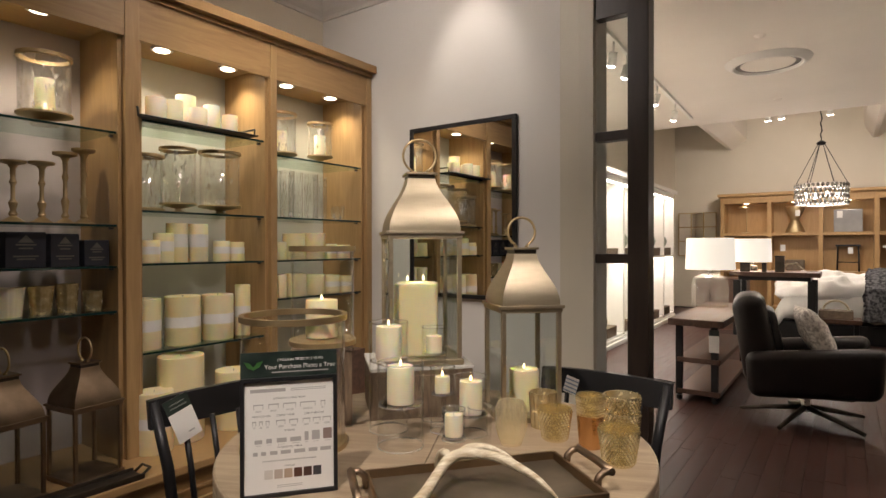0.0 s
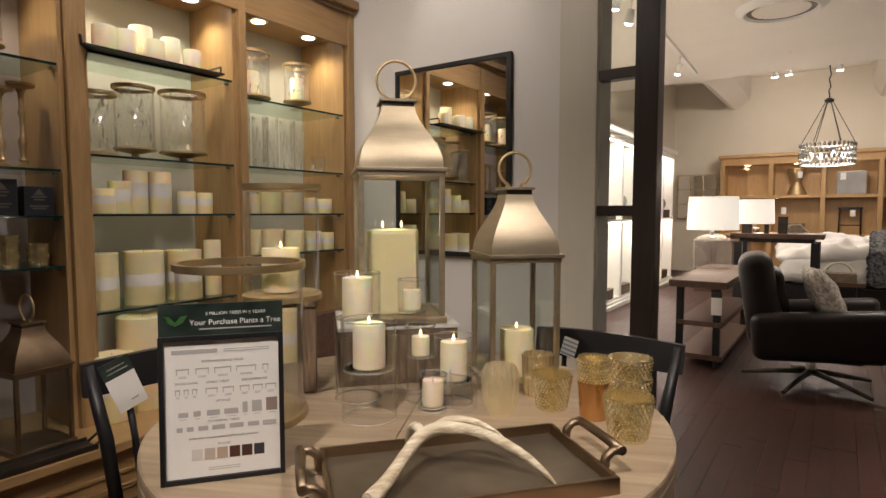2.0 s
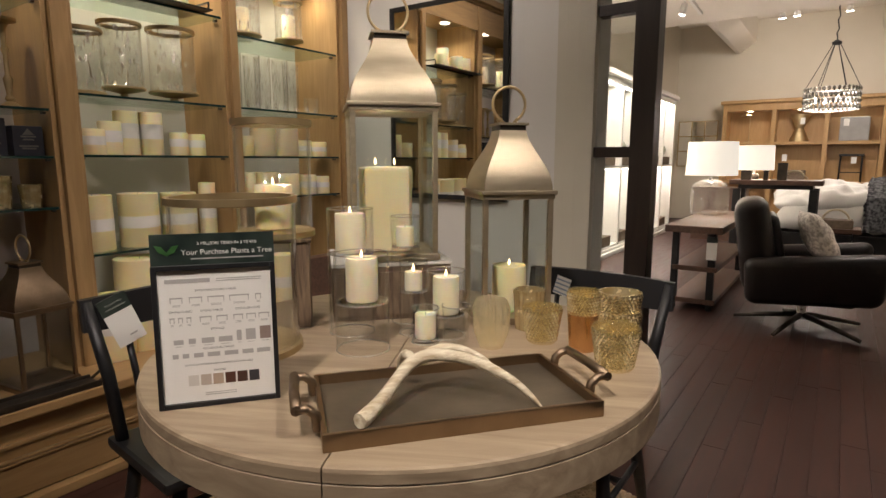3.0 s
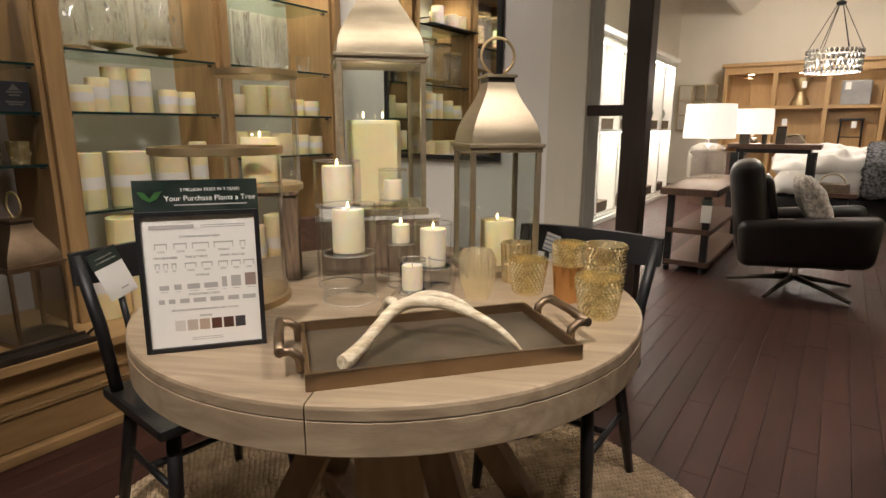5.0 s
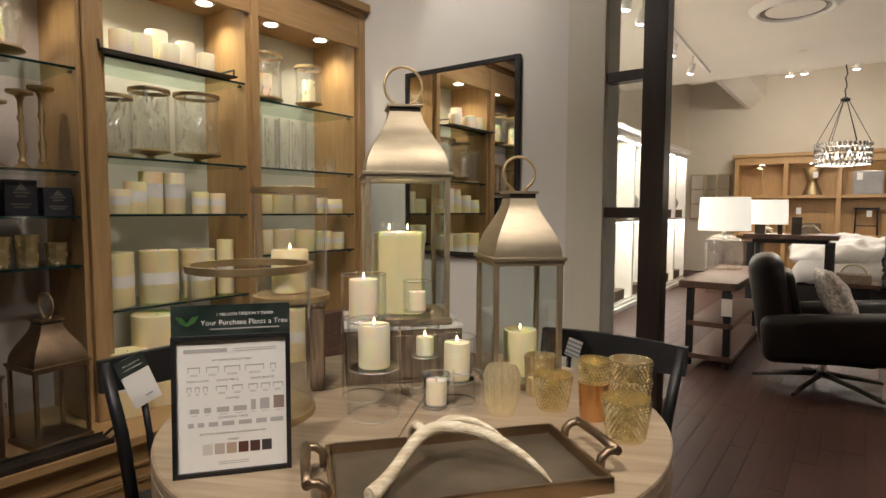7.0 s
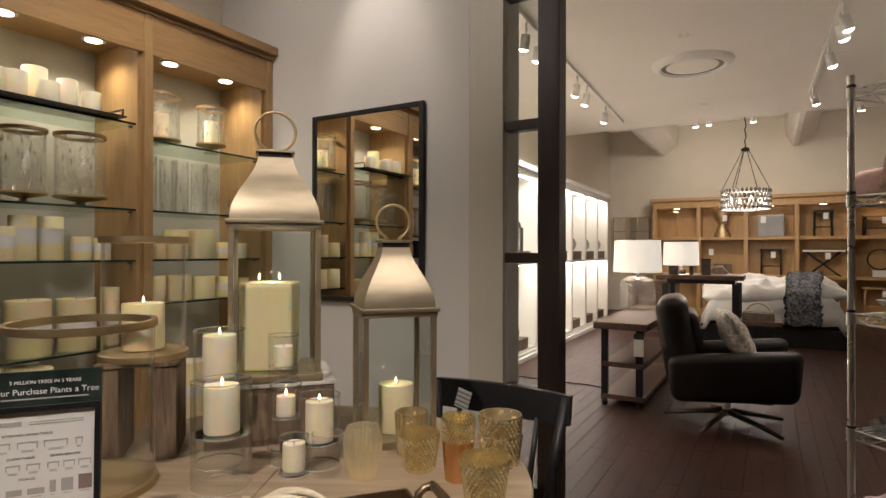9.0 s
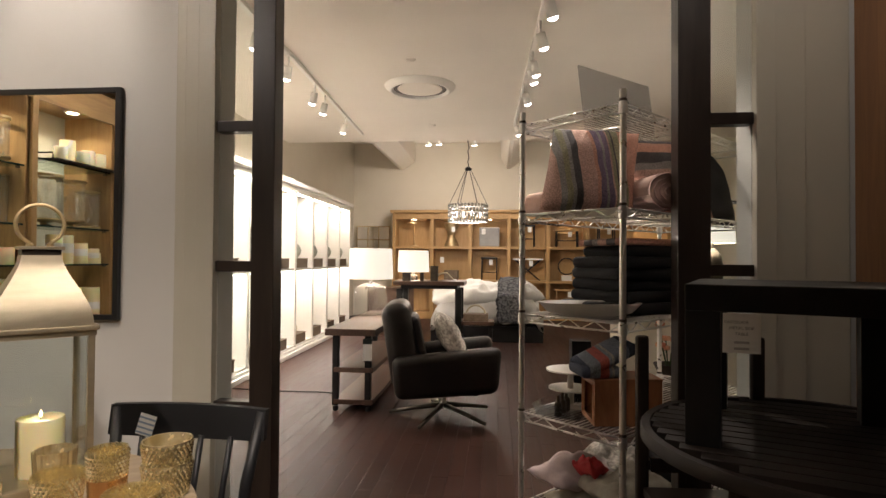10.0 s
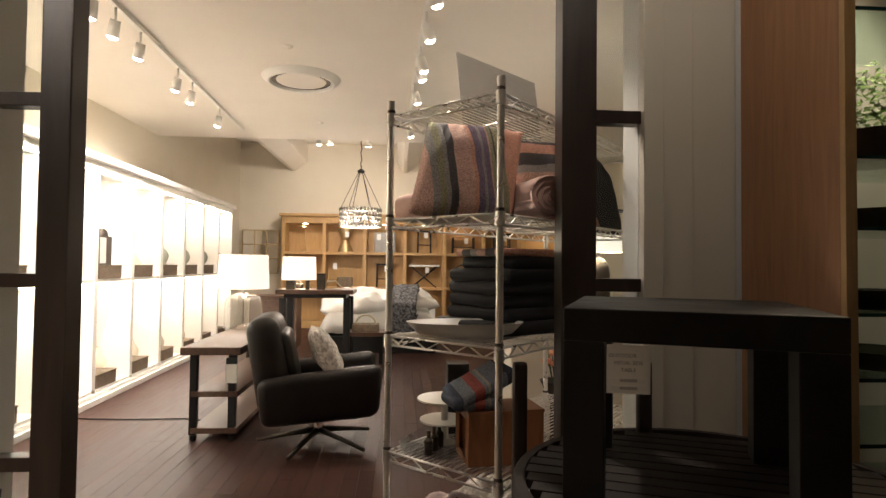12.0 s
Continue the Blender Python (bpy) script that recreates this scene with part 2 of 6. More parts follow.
PAPER = mat("printed_paper", (0.82, 0.80, 0.76), (0.80, 0.78, 0.74), 0.5, scale=3, bump=0.0)
INK = mat("grey_ink", (0.24, 0.23, 0.22), (0.20, 0.19, 0.18), 0.6, bump=0.0)
FAINT = mat("light_grey_ink", (0.46, 0.44, 0.42), (0.42, 0.40, 0.38), 0.6, bump=0.0)
TEAL = mat("dark_green_print", (0.034, 0.048, 0.040), (0.012, 0.021, 0.018), 0.35, scale=14, bump=0.0, sharp=0.1)
BLUEP = mat("blue_print", (0.30, 0.38, 0.48), (0.24, 0.31, 0.40), 0.5, bump=0.0)
LEAFG = mat("leaf_print", (0.10, 0.26, 0.08), (0.07, 0.2, 0.06), 0.4, bump=0.0)
BONE = mat("antler_bone", (0.84, 0.77, 0.60), (0.50, 0.39, 0.24), 0.55, scale=26, stretch=(0.45, 4, 4), bump=0.7, fine=60, sharp=0.03)
NAVY = mat("dark_print_box", (0.020, 0.022, 0.034), (0.010, 0.011, 0.018), 0.5, scale=20, bump=0.1)
SILVERL = mat("silver_print", (0.13, 0.12, 0.10), (0.10, 0.09, 0.075), 0.5, bump=0.0)
SMOKE = mat("dark_metal", (0.11, 0.09, 0.07), (0.06, 0.05, 0.04), 0.4, 0.8, scale=12, bump=0.08)
PUCKG = glow("puck_glow", (1.0, 0.87, 0.68), 9)
HEADG = glow("spot_glow", (1.0, 0.93, 0.80), 28)
LEDG = glow("led_strip", (1.0, 0.94, 0.82), 12)

# ---- mesh helpers ----


def add_box(bm, sx, sy, sz, at=(0, 0, 0), bevel=0.0, rz=0.0, m=None):
    """A box centred at `at` in x and y, standing on at.z."""
    mm = Matrix.Translation((at[0], at[1], at[2] + sz / 2)) @ Matrix.Rotation(radians(rz), 4, "Z") @ Matrix.Diagonal((sx, sy, sz, 1))
    if m is not None:
        mm = m @ mm
    made = bmesh.ops.create_cube(bm, size=1, matrix=mm)
    if bevel:
        edges = {e for v in made["verts"] for e in v.link_edges}
        bmesh.ops.bevel(bm, geom=list(edges), offset=bevel, segments=2, affect="EDGES", profile=0.6)
    return bm


def box(sx, sy, sz, at=(0, 0, 0), bevel=0.0, rz=0.0):
    return add_box(bmesh.new(), sx, sy, sz, at, bevel, rz)


def add_lathe(bm, profile, seg=28, at=(0, 0, 0), squash=0, amp=0.0):
    """A turned shape from (radius, height) pairs; amp and squash give it flutes."""
    rings = []
    for r, z in profile:
        ring = []
        for k in range(seg):
            a = 2 * math.pi * k / seg
            q = r * (1 + (amp * math.cos(squash * a) if squash else 0))
            ring.append(bm.verts.new((at[0] + q * math.cos(a), at[1] + q * math.sin(a), at[2] + z)))
        rings.append(ring)
    for a, b in zip(rings, rings[1:]):
        for k in range(seg):
            f = bm.faces.new((a[k], a[(k + 1) % seg], b[(k + 1) % seg], b[k]))
            f.smooth = True
    for i in range(1, len(profile) - 1):
        (ra, za), (rb, zb), (rc, zc) = profile[i - 1:i + 2]
        turn = abs(math.atan2(zb - za, rb - ra) - math.atan2(zc - zb, rc - rb))
        if 0.7 < turn < 2 * math.pi - 0.7:  # a hard corner of the profile stays crisp
            for k in range(seg):
                e = bm.edges.get((rings[i][k], rings[i][(k + 1) % seg]))
                if e:
                    e.smooth = False
    (r0, z0), (r1, z1) = profile[0], profile[-1]
    if min(r0, r1) > 1e-3 and len(profile) > 3 and (abs(r0 - r1) < 1e-6 or abs(z0 - z1) < 1e-6):
        if abs(r0 - r1) + abs(z0 - z1) > 1e-6:  # a hollow ring: join its two ends
            for k in range(seg):
                bm.faces.new((rings[-1][k], rings[-1][(k + 1) % seg], rings[0][(k + 1) % seg], rings[0][k])).smooth = True
        return bm
    if r0 > 1e-5:
        bm.faces.new(rings[0][::-1])
    if r1 > 1e-5:
        bm.faces.new(rings[-1])
    return bm


def lathe(profile, seg=28, at=(0, 0, 0), squash=0, amp=0.0):
    return add_lathe(bmesh.new(), profile, seg, at, squash, amp)


def cup_profile(r0, r1, h, wall=0.0025, floor=0.004):
    return [(r0, 0), (r1, h), (r1 - wall, h), (r0 - wall, floor), (0.0001, floor)]


def add_tube(bm, pts, r, seg=8, closed=False):
    """A round bar along points; r may be one radius or one for each point."""
    pts = [Vector(p) for p in pts]
    rad = r if isinstance(r, (list, tuple)) else [r] * len(pts)
    n = len(pts)
    rings, side = [], None
    for i, p in enumerate(pts):
        a = pts[(i - 1) % n] if closed or i else p
        b = pts[(i + 1) % n] if closed or i < n - 1 else p
        d = (b - a).normalized()
        if side is None:
            side = d.orthogonal().normalized()
        side = (side - d * side.dot(d)).normalized()
        up = d.cross(side)
        rings.append([bm.verts.new(p + rad[i] * (math.cos(2 * math.pi * k / seg) * side + math.sin(2 * math.pi * k / seg) * up)) for k in range(seg)])
    pairs = list(zip(rings, rings[1:])) + ([(rings[-1], rings[0])] if closed else [])
    for a, b in pairs:
        for k in range(seg):
            f = bm.faces.new((a[k], a[(k + 1) % seg], b[(k + 1) % seg], b[k]))
            f.smooth = seg > 4
    if not closed:
        bm.faces.new(rings[0][::-1])
        bm.faces.new(rings[-1])
    return bm


def tube(pts, r, seg=8, closed=False):
    return add_tube(bmesh.new(), pts, r, seg, closed)


def arc(cx, cz, r, a0, a1, n=14, plane="xz", off=0.0):
    out = []
    for k in range(n + 1):
        a = radians(a0 + (a1 - a0) * k / n)
        u, v = cx + r * math.cos(a), cz + r * math.sin(a)
        out.append((u, off, v) if plane == "xz" else (off, u, v) if plane == "yz" else (u, v, off))
    return out


def cushion(sx, sy, sz, n=14, power=0.5, wrinkle=0.0, seed=0):
    """A stuffed pillow lying flat, its corners drawn out."""
    bm = bmesh.new()
    top, bot = [], []
    for i in range(n + 1):
        ra, rb = [], []
        for j in range(n + 1):
            u, v = 2 * i / n - 1, 2 * j / n - 1
            h = (max(0, 1 - u * u) * max(0, 1 - v * v)) ** power
            pin = 1 - 0.07 * (1 - abs(u * v)) * (abs(u) ** 4 + abs(v) ** 4) / 2
            w = wrinkle * noise.noise((u * 2.3 + seed, v * 2.3, seed * 1.7))
            x, y = u * sx / 2 * pin, v * sy / 2 * pin
            ra.append(bm.verts.new((x, y, sz / 2 * h + w * h)))
            rb.append(bm.verts.new((x, y, -sz / 2 * h + w * h)) if 0 < i < n and 0 < j < n else ra[-1])
        top.append(ra), bot.append(rb)
    for i in range(n):
        for j in range(n):
            for g, flip in ((top, False), (bot, True)):
                q = [g[i][j], g[i + 1][j], g[i + 1][j + 1], g[i][j + 1]]
                try:
                    f = bm.faces.new(q[::-1] if flip else q)
                    f.smooth = True
                except ValueError:
                    pass
    return bm


def mesh_ob(name, bm, material):
    me = bpy.data.meshes.new(name)
    bm.normal_update()
    bm.to_mesh(me)
    bm.free()
    me.materials.append(material)
    return new(name, me)


def part(name, bm, material, parent, label="", m=None):
    ob = mesh_ob(name, bm, material)
    ob.parent = parent
    if m is not None:
        ob.matrix_basis = m
    if label:
        ob["label"] = label
    return ob


def twin(ob, m, parent=None):
    """Another part on the same mesh."""
    c = ob.copy()
    scene.collection.objects.link(c)
    c.parent = parent or ob.parent
    c.matrix_basis = m
    return c


def thing(name, m, label, category, group="", kind=""):
    return tagged_at(new(name), m, label, category, group, kind)


def tagged_at(ob, m, label, category, group="", kind=""):
    ob.matrix_basis = m
    return tagged(ob, label, category, group, kind)


def solo(name, bm, material, m, label, category, group=""):
    return tagged_at(mesh_ob(name, bm, material), m, label, category, group)


def setting(name, bm, material, label, category, m=None):
    ob = mesh_ob(name, bm, material)
    if m is not None:
        ob.matrix_basis = m
    return tagged(ob, label, category, kind="structure")


def words(text, size, material, parent, m, align="CENTER"):
    """Lettering as thin mesh, lying in its own xy plane."""
    cu = bpy.data.curves.new("lettering", "FONT")
    cu.body, cu.size, cu.extrude, cu.align_x = text, size, 0.0003, align
    tmp = new("lettering", cu)
    me = bpy.data.meshes.new_from_object(tmp.evaluated_get(bpy.context.evaluated_depsgraph_get()))
    bpy.data.objects.remove(tmp)
    me.materials.clear()
    me.materials.append(material)
    ob = new("lettering", me)
    ob.parent, ob.matrix_basis = parent, m
    return ob


def span(x0, x1, y0, y1, z0, z1, bevel=0.0, bm=None):
    return add_box(bm or bmesh.new(), x1 - x0, y1 - y0, z1 - z0, ((x0 + x1) / 2, (y0 + y1) / 2, z0), bevel)


# ---- the large structure ----
WEST, EAST, SOUTH, NORTH = -2.85, 4.2, -2.6, 12.55
setting("floor", span(WEST, EAST, SOUTH, NORTH, -0.12, -0.012), FLOORM, "dark brown wooden plank floor of the whole shop", "floor")
setting("wall_west", span(WEST - 0.12, WEST, SOUTH, NORTH, 0, 4.0), CREAM, "pale cream painted plaster wall behind the shelving", "wall")
setting("wall_east", span(EAST, EAST + 0.12, SOUTH, NORTH, 0, 4.0), CREAM, "pale cream painted plaster wall", "wall")
setting("wall_south", span(WEST, EAST, SOUTH - 0.12, SOUTH, 0, 3.2), WALL, "grey-white painted plaster wall", "wall")
setting("wall_north", span(WEST, EAST, NORTH, NORTH + 0.12, 0, 4.0), CREAM, "cream painted far wall of the showroom", "wall")
pw = bmesh.new()
span(WEST, -0.887, WALL_Y, WALL_Y + 0.14, 0, 3.0, bm=pw)
span(1.305, EAST, WALL_Y, WALL_Y + 0.14, 0, 3.0, bm=pw)
span(-0.887, 1.305, WALL_Y, WALL_Y + 0.14, 2.62, 3.0, bm=pw)
setting("wall_partition", pw, WALL, "grey-white painted wall with a wide doorway between the rooms", "wall")
setting("ceiling_near", span(WEST, EAST, SOUTH, WALL_Y, CEIL_A, CEIL_A + 0.1), CEILW, "white painted flat ceiling with a crown moulding", "ceiling")
EDGE_Y = 8.6
setting("ceiling_showroom", span(WEST, EAST, WALL_Y + 0.14, EDGE_Y, CEIL_B, CEIL_B + 0.12), CEILW, "warm white flat showroom ceiling", "ceiling")
setting("ceiling_vault", span(WEST, EAST, EDGE_Y - 0.1, NORTH, 3.78, 3.9), CEILW, "raised warm white ceiling above the far part", "ceiling")
setting("ceiling_riser", span(WEST, EAST, EDGE_Y - 0.1, EDGE_Y - 0.02, CEIL_B + 0.12, 3.78), CEILW, "painted riser between the two ceiling heights", "trim")


def wedge_beam(x):
    """A boxed beam whose one side slopes up to the ceiling."""
    bm = bmesh.new()
    prof = [(-0.16, 3.775), (-0.14, 3.42), (-0.02, 3.20), (0.05, 3.20), (0.30, 3.38), (0.31, 3.775)]
    ends = [[bm.verts.new((x + u, yy, z)) for u, z in prof] for yy in (EDGE_Y, NORTH)]
    n = len(prof)
    for k in range(n):
        bm.faces.new((ends[0][k], ends[0][(k + 1) % n], ends[1][(k + 1) % n], ends[1][k]))
    bm.faces.new(ends[0]), bm.faces.new(ends[1])
    bmesh.ops.recalc_face_normals(bm, faces=bm.faces)
    setting("ceiling_beam", bm, CEILW, "white boxed sloping beam under the raised ceiling", "beam")


for xx in (-1.80, 0.52, 2.9):
    wedge_beam(xx)


def crown(name, p0, p1, inward, z):
    """A stepped cornice along a wall."""
    bm = bmesh.new()
    prof = [(0, 0), (0.012, 0), (0.02, 0.02), (0.05, 0.045), (0.085, 0.10), (0.10, 0.115), (0.10, 0.14), (0, 0.14)]
    a, b, i = Vector(p0), Vector(p1), Vector(inward)
    ends = []
    for q in (a, b):
        ends.append([bm.verts.new((q.x + i.x * d, q.y + i.y * d, z - 0.14 + h)) for d, h in prof])
    for k in range(len(prof)):
        bm.faces.new((ends[0][k], ends[1][k], ends[1][(k + 1) % len(prof)], ends[0][(k + 1) % len(prof)]))
    bm.faces.new(ends[0]), bm.faces.new(ends[1][::-1])
    bmesh.ops.recalc_face_normals(bm, faces=bm.faces)
    setting(name, bm, TRIMW, "white stepped crown moulding under the ceiling", "trim")


crown("crown_moulding", (WEST, SOUTH, 0), (WEST, WALL_Y, 0), (1, 0, 0), CEIL_A)
crown("crown_moulding", (WEST, WALL_Y, 0), (EAST, WALL_Y, 0), (0, -1, 0), CEIL_A)
# flat casing beside the doorway
for x0, x1, proud in ((-1.075, -1.03, 0.02), (-1.03, -0.965, 0.03), (-0.965, -0.887, 0.045), (1.305, 1.38, 0.045), (1.38, 1.495, 0.03), (1.495, 1.660, 0.02)):
    setting("door_casing", span(x0, x1, WALL_Y - proud, WALL_Y - 0.002, 0, 2.84, 0.004), CASING, "pale beige moulded casing beside the wide doorway", "trim")
setting("baseboard", span(-1.9, -1.08, WALL_Y - 0.018, WALL_Y - 0.002, 0, 0.16, 0.004), TRIMW, "white painted baseboard", "baseboard")


def glazed_door(x_post, x_far, label):
    """A dark timber door leaf that stands folded open, its stile towards the opening."""
    d = thing("door_leaf", pose(0, WALL_Y, 0), label, "door", "glazed doors of the wide doorway")
    lo, hi = min(x_post), max(x_post)
    part("stile", span(lo, hi, -0.045, 0.05, 0.01, 2.62, 0.004), DARKW, d)
    inner = hi if x_far > hi else lo
    a, b = min(inner, x_far), max(inner, x_far)
    for z0, z1 in ((2.39, 2.62), (1.790, 1.836), (1.194, 1.240), (0.60, 0.646), (0.01, 0.2)):
        part("glazing_bar", span(a, b, -0.03, 0.03, z0, z1, 0.003), DARKW, d)
    for z0, z1 in ((1.836, 2.39), (1.240, 1.790), (0.646, 1.194), (0.2, 0.60)):
        pn = part("pane", span(a, b, -0.004, 0.004, z0, z1), PANE, d)
        pn.visible_shadow = False
    return d


glazed_door((-0.722, -0.624), -0.885, "dark brown timber glazed door leaf at the doorway")
glazed_door((1.012, 1.136), 1.303, "dark brown timber glazed door leaf beside the wire rack")

# ---- the candle wall ----
FX = -2.40  # front of the uprights
BX = -2.80  # back
LEDGE_X, LEDGE_Z = -2.13, 0.36
UP = [(-0.62, -0.56), (0.15 - 0.03, 0.15 + 0.03), (1.07, 1.132), (1.825, 1.865), (2.57, 2.618)]


def shelf_bay(y0, y1, levels, back, label):
    """One bay of the candle wall between two uprights, with its header and glass shelves."""
    c = thing("shelving_bay", pose(0, 0, 0), label, "shelving", "bays of the candle wall")
    part("back_panel", span(BX, BX + 0.02, y0, y1, LEDGE_Z, 2.30), back, c)
    part("side_panel", span(BX + 0.02, FX - 0.02, y0, y0 + 0.02, LEDGE_Z, 2.235), AMBER, c)
    part("side_panel", span(BX + 0.02, FX - 0.02, y1 - 0.02, y1, LEDGE_Z, 2.235), AMBER, c)
    part("top_panel", span(BX + 0.02, FX - 0.02, y0 + 0.02, y1 - 0.02, 2.235, 2.255), AMBER_Y, c)
    part("header", span(FX - 0.02, FX, y0, y1, 2.185, 2.37, 0.002), AMBER_Y, c)
    for z in levels:
        s = part("glass_shelf", span(BX + 0.03, FX - 0.03, y0 + 0.022, y1 - 0.022, z - 0.009, z), SHEET, c, "clear glass shelf")
        s.visible_shadow = False
        part("shelf_edge", span(FX - 0.03, FX - 0.026, y0 + 0.022, y1 - 0.022, z - 0.0095, z + 0.0005), EDGE, c, "dark green polished glass edge")
        for yy in (y0 + 0.03, y1 - 0.03):
            part("shelf_clip", box(0.02, 0.012, 0.01, (FX - 0.06, yy, z - 0.02)), SMOKE, c)
    return c


L_LEVELS, M_LEVELS, R_LEVELS = (1.772, 1.373, 1.197, 1.004), (1.847, 1.442, 1.203, 0.803), (1.784, 1.442, 1.203, 0.99)
bays = [
    shelf_bay(-0.56, 0.12, L_LEVELS, BACKD, "amber wood shelving bay with glass shelves"),
    shelf_bay(0.18, 1.07, L_LEVELS, BACKD, "amber wood shelving bay with glass shelves and dark goods"),
    shelf_bay(1.132, 1.825, M_LEVELS, BACKP, "amber wood shelving bay with glass shelves of pillar candles"),
    shelf_bay(1.865, 2.57, R_LEVELS, BACKP, "amber wood shelving bay with glass shelves of glassware"),
]
carc = thing("candle_shelving", pose(0, 0, 0), "amber wood frame, ledge and drawer base of the candle wall", "shelving")
for y0, y1 in UP:
    part("upright", span(FX - 0.02, FX + 0.006, y0, y1, LEDGE_Z, 2.37, 0.003), AMBER, carc)
part("end_panel", span(BX, FX - 0.02, 2.59, 2.618, LEDGE_Z, 2.37), AMBER, carc)
cr = bmesh.new()
for z0, z1, out in ((2.37, 2.392, 0.016), (2.392, 2.44, 0.052)):
    span(BX, FX + out, -0.62, 2.618, z0, z1, 0.004, cr)
part("cornice", cr, AMBER_Y, carc)
part("ledge", span(BX, LEDGE_X, -0.62, 2.618, LEDGE_Z - 0.035, LEDGE_Z, 0.006), AMBER_Y, carc)
part("base", span(BX, LEDGE_X - 0.06, -0.62, 2.618, 0.0, LEDGE_Z - 0.035), AMBER_Y, carc)
part("plinth", span(LEDGE_X - 0.06, LEDGE_X - 0.012, -0.62, 2.618, 0.0, 0.035, 0.004), AMBER_Y, carc)
part("bead", span(LEDGE_X - 0.06, LEDGE_X - 0.046, -0.62, 2.618, 0.222, 0.236, 0.004), AMBER_Y, carc)
for z in (0.160, 0.172):
    part("bead", span(LEDGE_X - 0.06, LEDGE_X - 0.042, -0.62, 2.618, z, z + 0.009, 0.003), AMBER_Y, carc)
for y0, y1 in ((-0.61, 0.14), (0.145, 1.095), (1.10, 1.845), (1.85, 2.61)):
    part("base_board", span(LEDGE_X - 0.06, LEDGE_X - 0.050, y0, y1, 0.040, 0.156, 0.003), AMBER_Y, carc)


def puck(x, y):
    p = thing("puck_light", pose(x, y, 2.235), "small round recessed puck light, lit, in a shelving top", "light", "puck lights of the candle wall")
    part("rim", lathe([(0.036, -0.006), (0.05, -0.006), (0.05, 0.0)], 24), CHROME, p)
    part("lens", lathe([(0.0001, -0.0085), (0.036, -0.0085), (0.036, -0.0065)], 24), PUCKG, p)


for xx, yy in PUCKS:
    puck(xx, yy)
# unseen fittings that house the assumed and added ceiling spots
for xx, yy, *_ in A_SPOTS:
    p = thing("assumed_spot", pose(xx, yy, CEIL_A), "assumed round recessed ceiling spotlight, lit, out of view", "light", "ceiling spots of the near room")
    part("rim", lathe([(0.05, -0.008), (0.07, -0.008), (0.07, 0.0)], 24), CHROME, p)
    part("lens", lathe([(0.0001, -0.003), (0.05, -0.003), (0.05, -0.001)], 24), PUCKG, p)

# ---- wall mirror ----
mir = thing("wall_mirror", pose(-1.694, WALL_Y, 0), "large rectangular wall mirror in a thin black frame", "mirror")
MW, MZ0, MZ1 = 0.732, 0.978, 1.994
part("mirror_glass", span(-MW / 2 + 0.02, MW / 2 - 0.02, -0.018, -0.006, MZ0 + 0.02, MZ1 - 0.02), MIRROR, mir)
for a, b, z0, z1 in ((-MW / 2, -MW / 2 + 0.024, MZ0, MZ1), (MW / 2 - 0.024, MW / 2, MZ0, MZ1), (-MW / 2 + 0.024, MW / 2 - 0.024, MZ0, MZ0 + 0.024), (-MW / 2 + 0.024, MW / 2 - 0.024, MZ1 - 0.024, MZ1)):
    part("frame_bar", span(a, b, -0.026, -0.003, z0, z1, 0.002), BLACKW, mir)

# ---- round dining table ----
TX, TY, TR, TZ = -0.762, 1.096, 0.554, 0.765
TA = 26.4
tab = thing("round_table", pose(TX, TY, 0, 0, 0, TA), "round bleached oak pedestal dining table with a split top", "table")


def half_top(sign):
    bm = bmesh.new()
    n = 48
    prof = [(TR - 0.006, 0.0), (TR - 0.0015, -0.002), (TR, -0.007), (TR, -0.0225), (TR - 0.002, -0.0235), (TR - 0.002, -0.0255), (TR, -0.0265), (TR, -0.078), (TR - 0.004, -0.082)]
    rows = []
    for k in range(n + 1):
        a = math.pi * k / n
        rows.append([bm.verts.new((max(0.0012, r * math.sin(a)) * sign, r * math.cos(a), h)) for r, h in prof])
    for a, b in zip(rows, rows[1:]):
        for i in range(len(prof) - 1):
            f = bm.faces.new((a[i], b[i], b[i + 1], a[i + 1]))
            f.smooth = True
    bm.faces.new([r[0] for r in rows])
    bm.faces.new([r[-1] for r in rows])
    bm.faces.new(rows[0] + rows[-1][::-1])
    bmesh.ops.recalc_face_normals(bm, faces=bm.faces)
    for e in bm.edges:
        if abs(e.verts[0].co.z - e.verts[1].co.z) < 1e-6:
            e.smooth = False
    return bm


part("tabletop_half", half_top(1), TABLEW, tab, m=pose(0, 0, TZ))
part("tabletop_half", half_top(-1), TABLEW, tab, m=pose(0, 0, TZ))
part("column", box(0.17, 0.17, 0.52, (0, 0, 0.11), 0.008), PEDW, tab)
part("collar", box(0.34, 0.34, 0.06, (0, 0, 0.622), 0.006), PEDW, tab)
for k in range(4):
    a = radians(90 * k + 41)
    c, s = math.cos(a), math.sin(a)
    part("brace", tube([(0.07 * c, 0.07 * s, 0.645), (0.41 * c, 0.41 * s, 0.085)], 0.047, 4), PEDW, tab)
    part("foot", add_box(bmesh.new(), 0.47, 0.09, 0.075, (0.235, 0, 0.02), 0.008, m=pose(0, 0, 0, 0, 0, 90 * k + 41)), PEDW, tab)
tg = part("price_tag", box(0.05, 0.002, 0.09, (0, 0, 0), 0.0005), PAPER, tab, "white hanging price tag", pose(-0.14, -0.22, 0.53, 12, 0, -15))
part("tag_cord", tube([(0.01, 0, 0.088), (0.006, 0.001, 0.105), (0.0, 0.002, 0.13)], 0.0012, 5), INK, tg)

# ---- round braided rug ----


